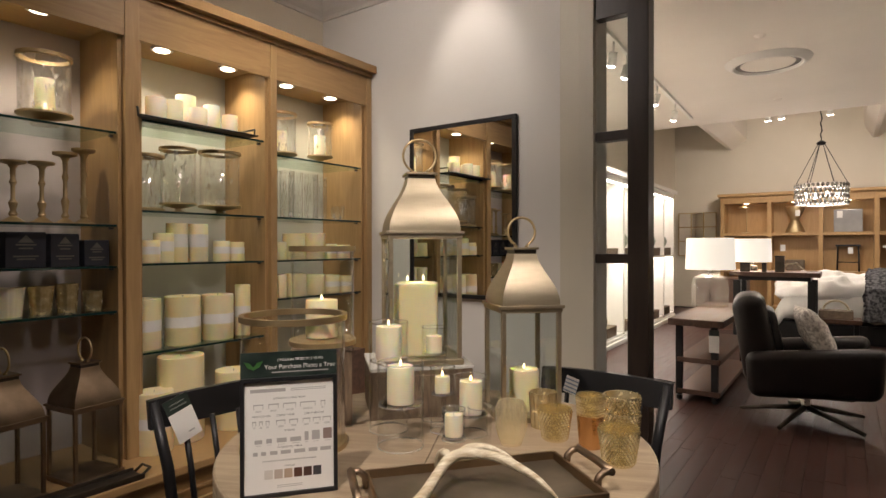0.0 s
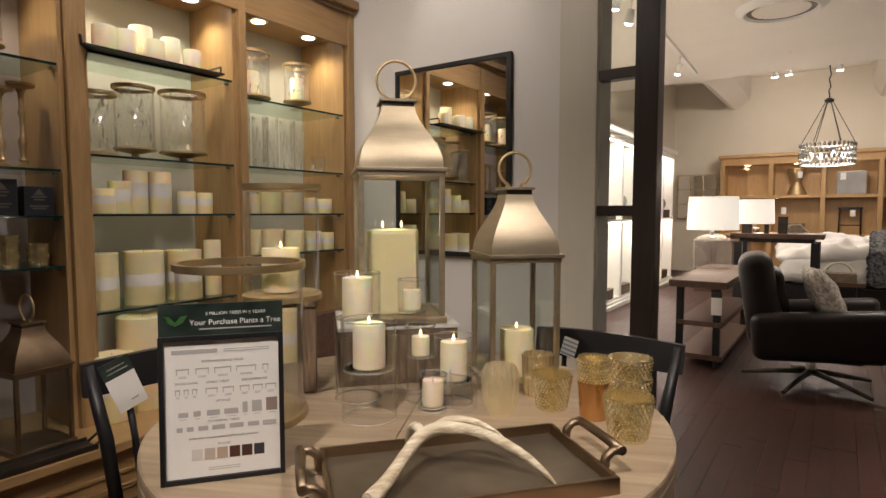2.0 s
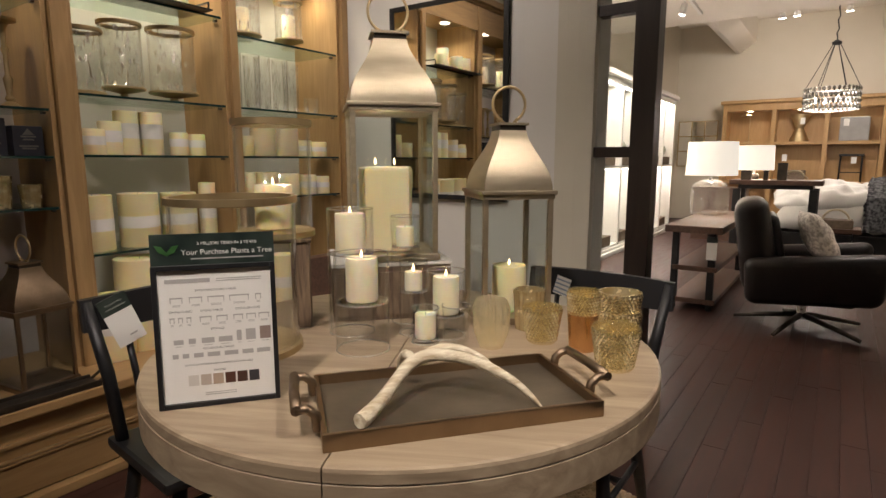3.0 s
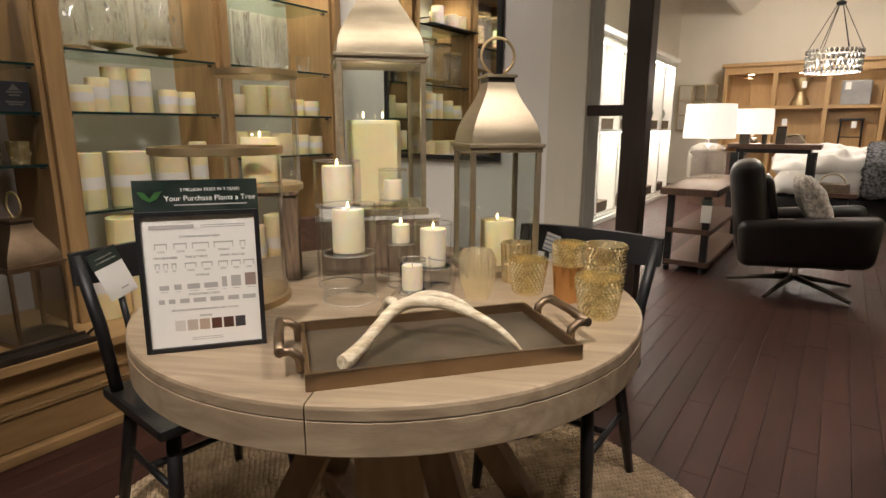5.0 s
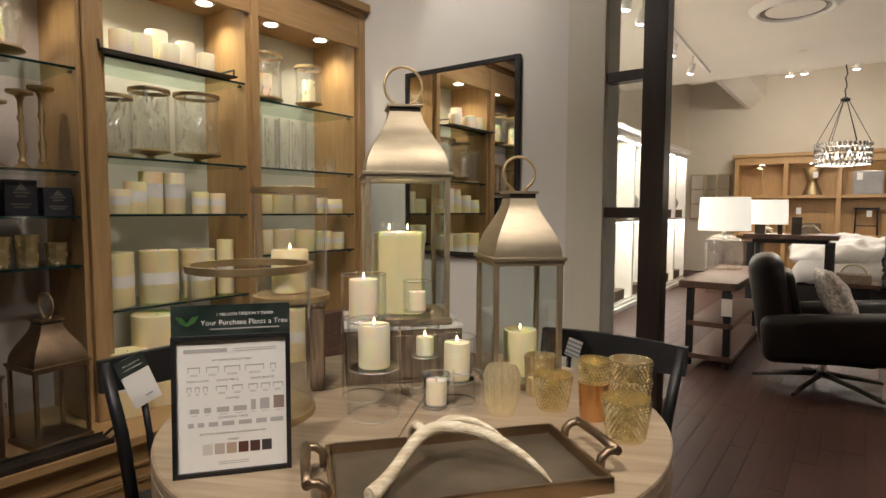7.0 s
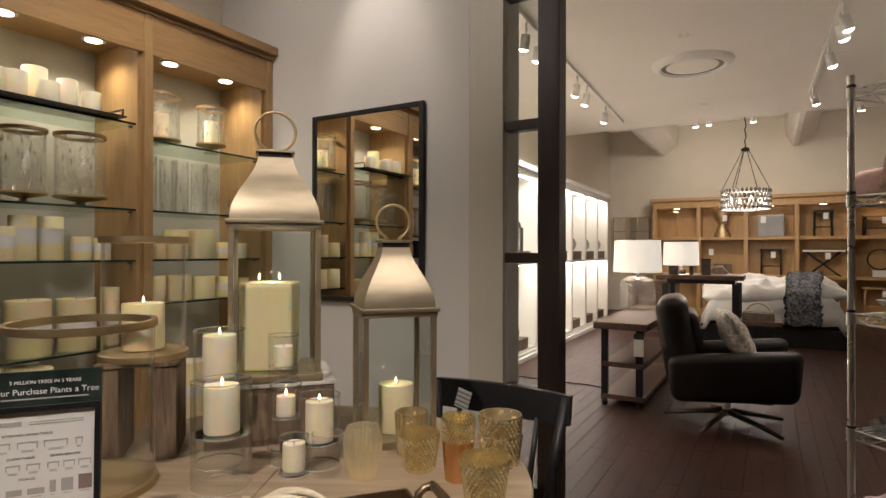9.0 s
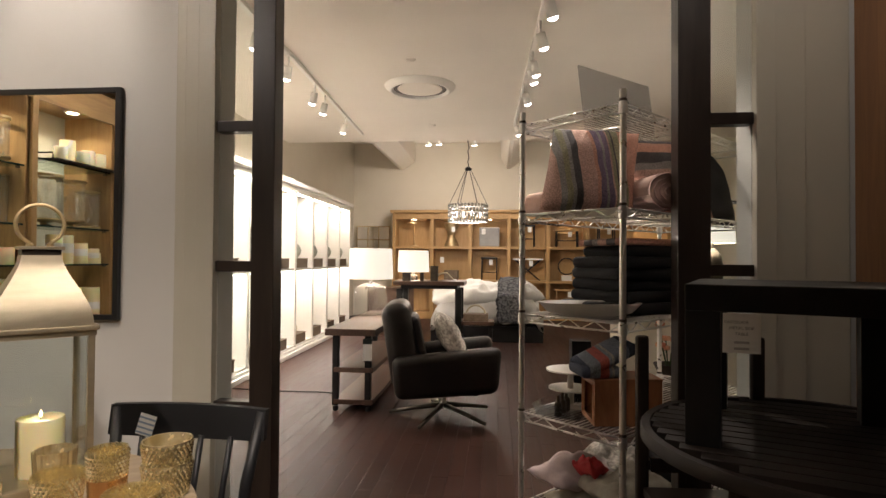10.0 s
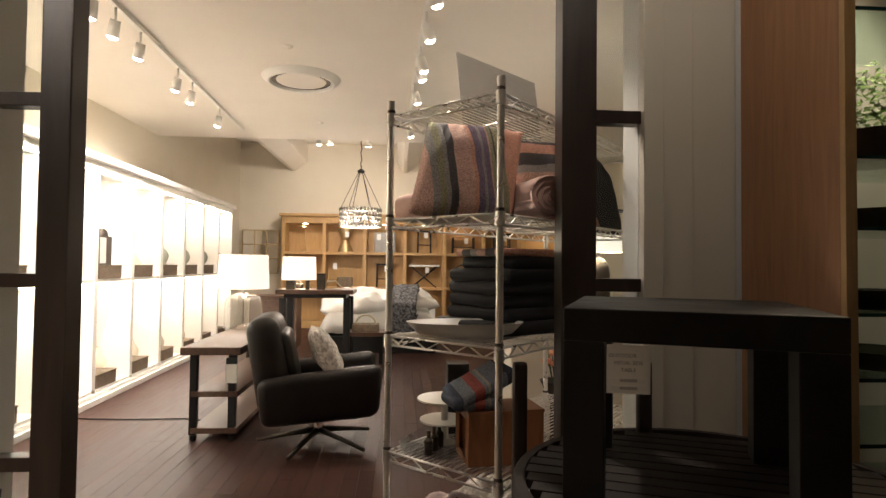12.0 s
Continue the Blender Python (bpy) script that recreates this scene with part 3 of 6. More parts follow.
def braid_rug(cx, cy, r_in, r_out):
    tv = [(0, 0, 1)] + [(math.cos(a) * 0.92, math.sin(a) * 0.92, 0.38) for a in np.arange(6) * math.pi / 3] + [(math.cos(a), math.sin(a), -0.6) for a in np.arange(6) * math.pi / 3]
    tf = [(0, 1 + k, 1 + (k + 1) % 6) for k in range(6)] + [(1 + k, 7 + k, 7 + (k + 1) % 6, 1 + (k + 1) % 6) for k in range(6)]
    tv = np.array(tv)
    verts, faces, r = [], [], r_in
    rng = np.random.default_rng(4)
    while r < r_out:
        n = int(2 * math.pi * r / 0.020)
        for k in range(n):
            a = 2 * math.pi * (k + 0.5 * (round(r / 0.0125) % 2)) / n + rng.normal(0, 0.002)
            sx, sy, sz = 0.0116 * rng.uniform(0.85, 1.1), 0.0076 * rng.uniform(0.85, 1.15), 0.008 * rng.uniform(0.8, 1.2)
            tw = a + math.pi / 2 + rng.normal(0.35, 0.12)
            p = tv * (sx, sy, sz)
            x = p[:, 0] * math.cos(tw) - p[:, 1] * math.sin(tw) + cx + r * math.cos(a)
            y = p[:, 0] * math.sin(tw) + p[:, 1] * math.cos(tw) + cy + r * math.sin(a)
            base = len(verts)
            verts += list(zip(x, y, p[:, 2] + 0.012))
            faces += [tuple(base + i for i in f) for f in tf]
        r += 0.0125
    me = bpy.data.meshes.new("braids")
    me.from_pydata([tuple(map(float, v)) for v in verts], [], faces)
    me.polygons.foreach_set("use_smooth", [True] * len(me.polygons))
    me.materials.append(JUTE)
    return new("braid_work", me)


rug = thing("round_rug", pose(0, 0, 0), "round natural jute rug of thick braids under the table", "rug")
part("backing", lathe([(0.94, 0.002), (0.94, 0.008), (0.0001, 0.008)], 64, (TX, TY, 0)), JUTE, rug)
br = braid_rug(TX, TY, 0.12, 0.955)
br.parent = rug
tagged(br, kind="stuff")

# ---- black spindle dining chairs ----


def spindle_chair(m, label):
    """Faces -y; the back is at +y."""
    c = thing("dining_chair", m, label, "chair", "chairs round the table")
    seat = bmesh.new()
    add_box(seat, 0.42, 0.37, 0.032, (0, -0.02, 0.405), 0.013)
    part("seat", seat, BLACKW, c)
    for sx in (-1, 1):
        part("leg", tube([(sx * 0.155, -0.15, 0.41), (sx * 0.17, -0.165, 0.25), (sx * 0.185, -0.185, 0.0)], [0.019, 0.020, 0.014], 8), BLACKW, c)
        part("leg", tube([(sx * 0.15, 0.11, 0.41), (sx * 0.165, 0.145, 0.25), (sx * 0.19, 0.195, 0.0)], [0.019, 0.020, 0.014], 8), BLACKW, c)
        part("stretcher", tube([(sx * 0.170, -0.165, 0.24), (sx * 0.166, 0.147, 0.24)], 0.010, 8), BLACKW, c)
        part("back_post", tube([(sx * 0.185, 0.115, 0.43), (sx * 0.20, 0.135, 0.62), (sx * 0.222, 0.183, 0.81)], [0.017, 0.0175, 0.015], 8), BLACKW, c)
    part("stretcher", tube([(-0.168, 0.0, 0.24), (0.168, 0.0, 0.24)], 0.010, 8), BLACKW, c)
    rail = bmesh.new()
    rows = []
    for k in range(13):
        u = -1 + 2 * k / 12
        yy = 0.172 + 0.012 * (1 - u * u)
        h0, h1 = 0.730 + 0.004 * u * u, 0.818 + 0.006 * (1 - u * u)
        rows.append([rail.verts.new((u * 0.238, yy + dy + (0.014 if z > 0.78 else 0), z)) for dy, z in ((-0.011, h0), (0.011, h0), (0.011, h1), (-0.011, h1))])
    for a, b in zip(rows, rows[1:]):
        for i in range(4):
            rail.faces.new((a[i], b[i], b[(i + 1) % 4], a[(i + 1) % 4]))
    rail.faces.new(rows[0]), rail.faces.new(rows[-1][::-1])
    bmesh.ops.recalc_face_normals(rail, faces=rail.faces)
    part("top_rail", rail, BLACKW, c)
    for k in range(4):
        u = -0.6 + 0.4 * k
        part("spindle", tube([(u * 0.20, 0.12, 0.43), (u * 0.215, 0.138, 0.60), (u * 0.225, 0.173, 0.74)], 0.009, 6), BLACKW, c)
    return c


ch_l = spindle_chair(pose(-1.365, 0.960, 0, 0, 0, 84), "black painted wooden spindle dining chair with a hanging tag")
ch_r = spindle_chair(pose(-0.588, 1.685, 0, 0, 0, -1), "black painted wooden spindle dining chair tucked to the table")


def chair_tag(parent, m):
    t = part("swing_tag", box(0.075, 0.002, 0.14, (0, 0, -0.14), 0.0005), PAPER, parent, "white and dark green paper tag", m)
    part("tag_header", box(0.076, 0.0035, 0.045, (0, 0, -0.045), 0.0005), TEAL, t)
    part("printed_line", box(0.045, 0.0035, 0.004, (0, 0, -0.020)), BAND, t)
    part("printed_line", box(0.052, 0.0035, 0.004, (0, 0, -0.032)), BAND, t)
    part("printed_line", box(0.02, 0.0035, 0.004, (0.01, 0, -0.12)), FAINT, t)


chair_tag(ch_l, pose(-0.175, 0.150, 0.822, -4, -20, 0))
sc = part("hanging_label", box(0.05, 0.002, 0.06, (0, 0, -0.06), 0.0005), PAPER, ch_r, "pale blue and white paper label", pose(-0.10, 0.148, 0.80, -6, 14, 0))
for k in range(4):
    part("printed_line", box(0.05, 0.0032, 0.005, (0, 0, -0.056 + 0.014 * k)), BLUEP, sc)

# ---- sign on the table ----
SA = 51.5
sg = thing("counter_sign", pose(-0.811, 0.647, TZ, -3, 0, SA), "framed white price list sign with a dark green topper", "sign")
SW, SH = 0.195, 0.243
for a, b, z0, z1 in ((-SW / 2, -SW / 2 + 0.008, 0.0, SH), (SW / 2 - 0.008, SW / 2, 0.0, SH), (-SW / 2 + 0.008, SW / 2 - 0.008, 0.0, 0.008), (-SW / 2 + 0.008, SW / 2 - 0.008, SH - 0.008, SH)):
    part("frame_bar", span(a, b, -0.006, 0.010, z0, z1, 0.001), BLACKW, sg)
sheet = part("printed_sheet", span(-SW / 2 + 0.008, SW / 2 - 0.008, 0.0, 0.004, 0.008, SH - 0.008), PAPER, sg, "white printed product sheet")
top = part("topper", span(-SW / 2, SW / 2, 0.002, 0.006, SH, SH + 0.052), TEAL, sg, "dark green printed strip with white lettering")
part("prop", box(0.06, 0.004, 0.20, (0, 0, 0), 0.001), BLACKW, sg, m=pose(0, 0.058, 0, 14, 0, 0))
words("3 MILLION TREES IN 3 YEARS", 0.0074, BAND, top, pose(0.022, 0.0012, SH + 0.033, 90))
words("Your Purchase Plants a Tree", 0.0125, BAND, top, pose(0.022, 0.0012, SH + 0.017, 90))
part("printed_line", box(0.115, 0.0008, 0.002, (0.022, 0.0016, SH + 0.009)), FAINT, top)
for s in (-1, 1):
    lf = bmesh.new()
    pts = [(0, 0), (s * 0.012, 0.006), (s * 0.019, 0.018), (s * 0.008, 0.016), (0, 0.006)]
    lf.faces.new([lf.verts.new((-0.072 + x, 0.0012, SH + 0.016 + z)) for x, z in (pts if s > 0 else pts[::-1])])
    bmesh.ops.solidify(lf, geom=lf.faces[:], thickness=0.0004)
    part("leaf_print", lf, LEAFG, top)
part("name_bar", box(0.070, 0.0008, 0.007, (-0.043, -0.0002, SH - 0.030)), FAINT, sheet)
for zz in (0.0255, 0.029):
    part("printed_line", box(0.072, 0.0008, 0.0012, (0.038, -0.0002, SH - zz)), FAINT, sheet)
for text, x, z in (("EXTENDING DINING TABLES", 0, 0.045), ("DINING CHAIRS", -0.056, 0.080), ("DINING TABLES", -0.008, 0.080), ("DINING BENCHES", 0.050, 0.080), ("STORAGE", 0, 0.112), ("OCCASIONAL TABLES", 0, 0.145), ("ENTRYWAY STORAGE & SINK VANITIES ALSO AVAILABLE", 0, 0.172), ("FINISHES", 0, 0.184)):
    words(text, 0.0042 if len(text) > 30 else 0.0050, INK, sheet, pose(x, -0.0004, SH - z, 90))


def tiny_table(x, z, w, h, material=FAINT):
    bm = bmesh.new()
    add_box(bm, w, 0.0008, 0.0022, (x, -0.0002, z + h - 0.0022))
    for s in (-1, 1):
        add_box(bm, 0.0012, 0.0008, h - 0.0022, (x + s * (w / 2 - 0.001), -0.0002, z))
    part("pictogram", bm, material, sheet)
    for k in range(2):
        part("printed_line", box(w * 0.6, 0.0008, 0.0008, (x, -0.0002, z - 0.0035 - 0.002 * k)), FAINT, sheet)


for x, w in ((-0.062, 0.020), (-0.032, 0.021), (0.0, 0.027), (0.037, 0.032), (0.068, 0.010)):
    tiny_table(x, SH - 0.064, w, 0.010)
for x, w in ((-0.070, 0.008), (-0.057, 0.008), (-0.044, 0.008), (-0.018, 0.019), (0.008, 0.018), (0.034, 0.016), (0.055, 0.016), (0.076, 0.018)):
    tiny_table(x, SH - 0.097, w, 0.009)
for x, w, h in ((-0.062, 0.015, 0.008), (-0.041, 0.011, 0.009), (-0.016, 0.020, 0.009), (0.012, 0.022, 0.009), (0.034, 0.008, 0.018), (0.053, 0.016, 0.019), (0.077, 0.018, 0.022)):
    part("pictogram", box(w, 0.0008, h, (x, -0.0002, SH - 0.134)), mat("brown_print", (0.30, 0.22, 0.19), rough=0.6, bump=0) if h > 0.02 else FAINT, sheet)
    part("printed_line", box(w * 0.7, 0.0008, 0.0008, (x, -0.0002, SH - 0.138)), FAINT, sheet)
for x, w in ((-0.068, 0.009), (-0.052, 0.010), (-0.032, 0.015), (-0.008, 0.020), (0.020, 0.022), (0.047, 0.018), (0.073, 0.022)):
    part("pictogram", box(w, 0.0008, 0.0075, (x, -0.0002, SH - 0.158)), FAINT, sheet)
for k, c in enumerate(((0.72, 0.68, 0.62), (0.55, 0.47, 0.40), (0.50, 0.38, 0.28), (0.10, 0.04, 0.025), (0.075, 0.032, 0.022), (0.05, 0.048, 0.055))):
    part("finish_swatch", box(0.0165, 0.0008, 0.0185, (-0.042 + 0.0195 * k, -0.0002, SH - 0.207)), mat("swatch", c, rough=0.5, bump=0), sheet)
for zz in (0.2215, 0.225):
    part("printed_line", box(0.05, 0.0008, 0.001, (0, -0.0002, SH - zz)), FAINT, sheet)

# ---- tray and antler ----
tr = thing("serving_tray", pose(-0.490, 0.878, TZ, 0, 0, 50.3), "rectangular bronze metal serving tray with loop handles", "tray")
W2, D2 = 0.226, 0.122
part("bed", span(-W2 + 0.008, W2 - 0.008, -D2 + 0.008, D2 - 0.008, 0.004, 0.010), TRAYIN, tr, "dull brown metal tray bed")
for a, b, c, d in ((-W2, W2, -D2, -D2 + 0.008), (-W2, W2, D2 - 0.008, D2), (-W2, -W2 + 0.008, -D2 + 0.008, D2 - 0.008), (W2 - 0.008, W2, -D2 + 0.008, D2 - 0.008)):
    part("rim", span(a, b, c, d, 0.0, 0.028, 0.002), BRONZE, tr)
for s in (-1, 1):
    h = bmesh.new()
    for o in (-0.068, 0.068):
        add_tube(h, [(s * (W2 + 0.002), o, 0.012), (s * (W2 + 0.006), o, 0.036), (s * (W2 + 0.018), o, 0.046), (s * (W2 + 0.036), o, 0.047)], [0.009, 0.008, 0.0075, 0.008], 8)
    add_tube(h, [(s * (W2 + 0.034), -0.074, 0.047), (s * (W2 + 0.036), 0, 0.048), (s * (W2 + 0.034), 0.074, 0.047)], 0.0085, 8)
    part("handle", h, ANTIQ, tr, "cast bronze bar handle")


def smooth_path(pts, radii, step=5):
    """Round a coarse line and its radii into a flowing one."""
    out, rad = [], []
    n = len(pts)
    for i in range(n - 1):
        p0, p1, p2, p3 = (Vector(pts[max(0, min(n - 1, i + d))]) for d in (-1, 0, 1, 2))
        r0, r1, r2, r3 = (radii[max(0, min(n - 1, i + d))] for d in (-1, 0, 1, 2))
        for k in range(step):
            t = k / step
            w = (-0.5 * t + t * t - 0.5 * t ** 3, 1 - 2.5 * t * t + 1.5 * t ** 3, 0.5 * t + 2 * t * t - 1.5 * t ** 3, -0.5 * t * t + 0.5 * t ** 3)
            out.append(w[0] * p0 + w[1] * p1 + w[2] * p2 + w[3] * p3)
            rad.append(max(0.0012, w[0] * r0 + w[1] * r1 + w[2] * r2 + w[3] * r3))
    return out + [Vector(pts[-1])], rad + [radii[-1]]


def horn(pts, radii, seed):
    """A tapering horn with fine ridges running along it."""
    path, rad = smooth_path(pts, radii)
    bm = add_tube(bmesh.new(), path, rad, 20)
    per = 20
    for i, v in enumerate(bm.verts):
        ring, k = divmod(i, per)
        if ring < len(path):
            c = path[ring]
            amp = 1 + 0.07 * noise.noise((k * 0.9 + seed, ring * 0.10, seed)) + 0.035 * math.cos(k * math.pi)
            v.co = c + (v.co - c) * amp
    return bm


AT = pose(-0.490, 0.878, TZ, 0, 0, 50.3)
AP = [(-0.168, -0.083, 0.024), (-0.158, -0.074, 0.025), (-0.130, -0.046, 0.036), (-0.098, -0.012, 0.054), (-0.066, 0.016, 0.071), (-0.030, 0.022, 0.080), (0.012, 0.002, 0.080), (0.050, -0.026, 0.072), (0.090, -0.056, 0.052), (0.116, -0.076, 0.030), (0.132, -0.088, 0.012)]
an = solo("antler", horn(AP, [0.0120, 0.0125, 0.0105, 0.0100, 0.0110, 0.0115, 0.0100, 0.0088, 0.0070, 0.0048, 0.0015], 2), BONE, AT, "pale bone antler lying across the tray", "antler")
part("tine", horn([(-0.062, 0.016, 0.072), (-0.068, 0.036, 0.080), (-0.074, 0.058, 0.068), (-0.076, 0.074, 0.040), (-0.074, 0.082, 0.014)], [0.0095, 0.0085, 0.0070, 0.0048, 0.0016], 5), BONE, an)
part("tine", horn([(-0.045, 0.022, 0.078), (-0.012, 0.034, 0.087), (0.026, 0.024, 0.086), (0.058, 0.000, 0.074), (0.078, -0.022, 0.058)], [0.0085, 0.0075, 0.0062, 0.0045, 0.0016], 8), BONE, an)

# ---- lanterns ----


def lantern(m, w, h_body, h_roof, label, metal=None):
    """Brushed metal lantern with glazed sides, a bell roof and a ring."""
    q = thing("lantern", m, label, "lantern", "metal lanterns with pillar candles")
    a = w / 2
    metal = metal or PEWTER
    part("base_tray", box(w, w, 0.018, (0, 0, 0), 0.003), metal, q)
    for sx in (-1, 1):
        for sy in (-1, 1):
            part("corner_post", box(0.013, 0.013, h_body - 0.03, (sx * (a - 0.012), sy * (a - 0.012), 0.018), 0.0015), metal, q)
    fl = bmesh.new()
    add_box(fl, w - 0.006, w - 0.006, 0.012, (0, 0, h_body - 0.022), 0.002)
    add_box(fl, w + 0.004, w + 0.004, 0.010, (0, 0, h_body - 0.010), 0.002)
    part("eave", fl, metal, q)
    for k in range(4):
        pn = part("pane", add_box(bmesh.new(), w - 0.034, 0.003, h_body - 0.045, (0, a - 0.013, 0.02), m=pose(0, 0, 0, 0, 0, 90 * k)), PANE, q)
        pn.visible_shadow = False
    roof = bmesh.new()
    rows = []
    for i in range(13):
        t = i / 12
        half = (a - 0.008) * (1 - t) ** 0.0 * (0.40 + 0.60 * (0.5 + 0.5 * math.cos(math.pi * t ** 1.05)) ** 0.85)
        z = h_body + h_roof * (t ** 1.0)
        ring = []
        for k in range(4):
            for j in range(6):
                u = -1 + 2 * j / 6
                bulge = 1 + 0.05 * (1 - u * u) * (1 - t)
                x, y = (u * half, -half * bulge) if k == 0 else (half * bulge, u * half) if k == 1 else (-u * half, half * bulge) if k == 2 else (-half * bulge, -u * half)
                ring.append(roof.verts.new((x, y, z)))
        rows.append(ring)
    for p, r in zip(rows, rows[1:]):
        for k in range(24):
            roof.faces.new((p[k], p[(k + 1) % 24], r[(k + 1) % 24], r[k])).smooth = True
    roof.faces.new(rows[-1])
    for e in roof.edges:
        i0 = [v for v in e.verts]
        if abs(abs(i0[0].co.x) - abs(i0[0].co.y)) < 1e-5 and abs(abs(i0[1].co.x) - abs(i0[1].co.y)) < 1e-5:
            e.smooth = False
    part("roof", roof, metal, q, "brushed bell-shaped metal roof")
    zt = h_body + h_roof
    part("cap", box(w * 0.42, w * 0.42, 0.007, (0, 0, zt + 0.012), 0.001), metal, q)
    part("cap_neck", box(w * 0.36, w * 0.36, 0.012, (0, 0, zt), 0.001), SMOKE, q)
    rr = w * 0.225
    part("ring", tube(arc(0, zt + 0.025 + rr * 0.95, rr, -65, 245, 26), 0.004, 8), BRASS, q)
    for s in (-1, 1):
        part("ring_lug", tube([(s * rr * 0.42 - 0.004, -0.004, zt + 0.022), (s * rr * 0.42 + 0.004, 0.004, zt + 0.022)], 0.005, 6), BRASS, q)
    part("latch", box(0.006, 0.006, 0.02, (-a + 0.012, -a - 0.003, h_body * 0.45), 0.001), BRASS, q)
    return q


def pillar(m, r, h, label, material=None, wicks=((0, 0),), lit=False, group="loose candles", band=None, rim=True):
    c = thing("candle", m, label, "candle", group)
    prof = [(r * 0.97, 0), (r, 0.004), (r, h - 0.003), (r * 0.96, h), (r * 0.80, h - 0.004 if rim else h), (0.0001, h - 0.006 if rim else h)]
    part("wax", lathe(prof, 28), material or WAX, c)
    for x, y in wicks:
        part("wick", tube([(x, y, h - 0.008), (x + 0.0005, y, h + 0.003)], 0.0011, 5), INK, c)
        if lit:
            part("flame", lathe([(0.0001, 0.0), (0.0025, 0.004), (0.0030, 0.007), (0.0018, 0.012), (0.0001, 0.018)], 10, (x, y, h - 0.001)), FLAME, c)
    if band:
        part("paper_band", lathe([(r + 0.0004, h * band[0]), (r + 0.0008, h * band[0]), (r + 0.0008, h * band[1]), (r + 0.0004, h * band[1])], 28), BAND, c)
    return c


LA = 47.2
BOX_C, BOX_H = (-1.0, 1.31), 0.155
lantern(pose(-0.981, 1.305, TZ + BOX_H, 0, 0, LA), 0.233, 0.405, 0.165, "tall brushed champagne metal lantern standing on a wooden box")
lantern(pose(-0.685, 1.431, TZ, 0, 0, LA), 0.194, 0.341, 0.150, "smaller brushed champagne metal lantern on the round table")
G = "candles displayed on the round table"
sqc = thing("candle", pose(-0.990, 1.299, TZ + BOX_H + 0.019, 0, 0, LA - 12), "large square cream candle with two wicks in the tall lantern", "candle", G)
part("wax", box(0.135, 0.135, 0.225, (0, 0, 0), 0.010), WAX, sqc)
for x, y in ((-0.028, -0.01), (0.022, 0.005)):
    part("wick", tube([(x, y, 0.222), (x, y, 0.232)], 0.0011, 5), INK, sqc)
    part("flame", lathe([(0.0001, 0.0), (0.0022, 0.004), (0.0028, 0.008), (0.0018, 0.014), (0.0001, 0.02)], 10, (x, y, 0.229)), FLAME, sqc)
pillar(pose(-0.678, 1.434, TZ + 0.019), 0.045, 0.120, "cream pillar candle, lit, in the smaller lantern", lit=True, group=G)
lamp("POINT", 0.25, (-0.99, 1.299, TZ + BOX_H + 0.262), WARM, size=0.002)
lamp("POINT", 0.25, (-0.678, 1.434, TZ + 0.150), WARM, size=0.002)

# wooden box and block that lift the display
bx = thing("wooden_box", pose(BOX_C[0], BOX_C[1], TZ, 0, 0, LA), "low grey-brown wooden box with a pale tray top", "box")
part("body", box(0.31, 0.26, BOX_H - 0.012, (0, 0, 0), 0.004), ROUGHW, bx)
part("lid", box(0.315, 0.265, 0.010, (0, 0, BOX_H - 0.012), 0.002), TRIMW, bx, "pale painted top")
for k in range(3):
    part("drawer_front", box(0.092, 0.006, 0.115, (-0.1 + 0.1 * k, -0.132, 0.014), 0.002), ROUGHW, bx)
bl = thing("wooden_riser", pose(-1.144, 1.044, TZ, 0, 0, LA), "small rough brown wooden display bench", "riser")
for xx in (-0.060, 0.060):
    part("side_board", box(0.045, 0.165, 0.215, (xx, 0, 0), 0.004), ROUGHW, bl)
part("top_board", box(0.175, 0.175, 0.010, (0, 0, 0.215), 0.002), ROUGHW, bl)

# ---- hurricanes with brass rims ----


def hurricane(m, r, h, label, foot=0.0, clear=None):
    q = thing("hurricane", m, label, "hurricane", "brass rimmed glass hurricanes")
    if foot:
        part("foot", lathe([(r * 0.55, 0), (r * 0.55, 0.006), (r * 0.2, 0.012), (r * 0.16, foot * 0.6), (r * 0.9, foot), (r * 1.08, foot + 0.004), (r * 1.08, foot + 0.012), (0.0001, foot + 0.012)], 32), BRASS, q)
    z = foot + 0.012 if foot else 0.0
    if not foot:
        part("base_ring", lathe([(r + 0.006, 0), (r + 0.006, 0.014), (r - 0.004, 0.018), (0.0001, 0.016)], 40), BRASS, q)
        z = 0.018
    g = part("glass_cylinder", lathe([(r, z), (r, h - 0.002), (r - 0.004, h - 0.002), (r - 0.004, z)], 40), clear or GLASS, q)
    g.visible_shadow = False
    part("rim_band", lathe([(r + 0.002, h - 0.016), (r + 0.006, h - 0.014), (r + 0.006, h), (r - 0.006, h), (r - 0.006, h - 0.016), (r + 0.002, h - 0.016)], 40), BRASS, q)
    return q


hurricane(pose(-1.036, 0.846, TZ), 0.130, 0.34, "wide clear glass hurricane with brass rim and base")
hurricane(pose(-1.144, 1.044, TZ + 0.225), 0.092, 0.29, "clear glass hurricane with brass rim holding a lit candle")
pillar(pose(-1.146, 1.042, TZ + 0.2455), 0.047, 0.110, "cream pillar candle, lit, inside a brass rimmed hurricane", lit=True, group=G)
lamp("POINT", 0.25, (-1.146, 1.042, TZ + 0.366), WARM, size=0.002)

# ---- clear glass candle stands ----


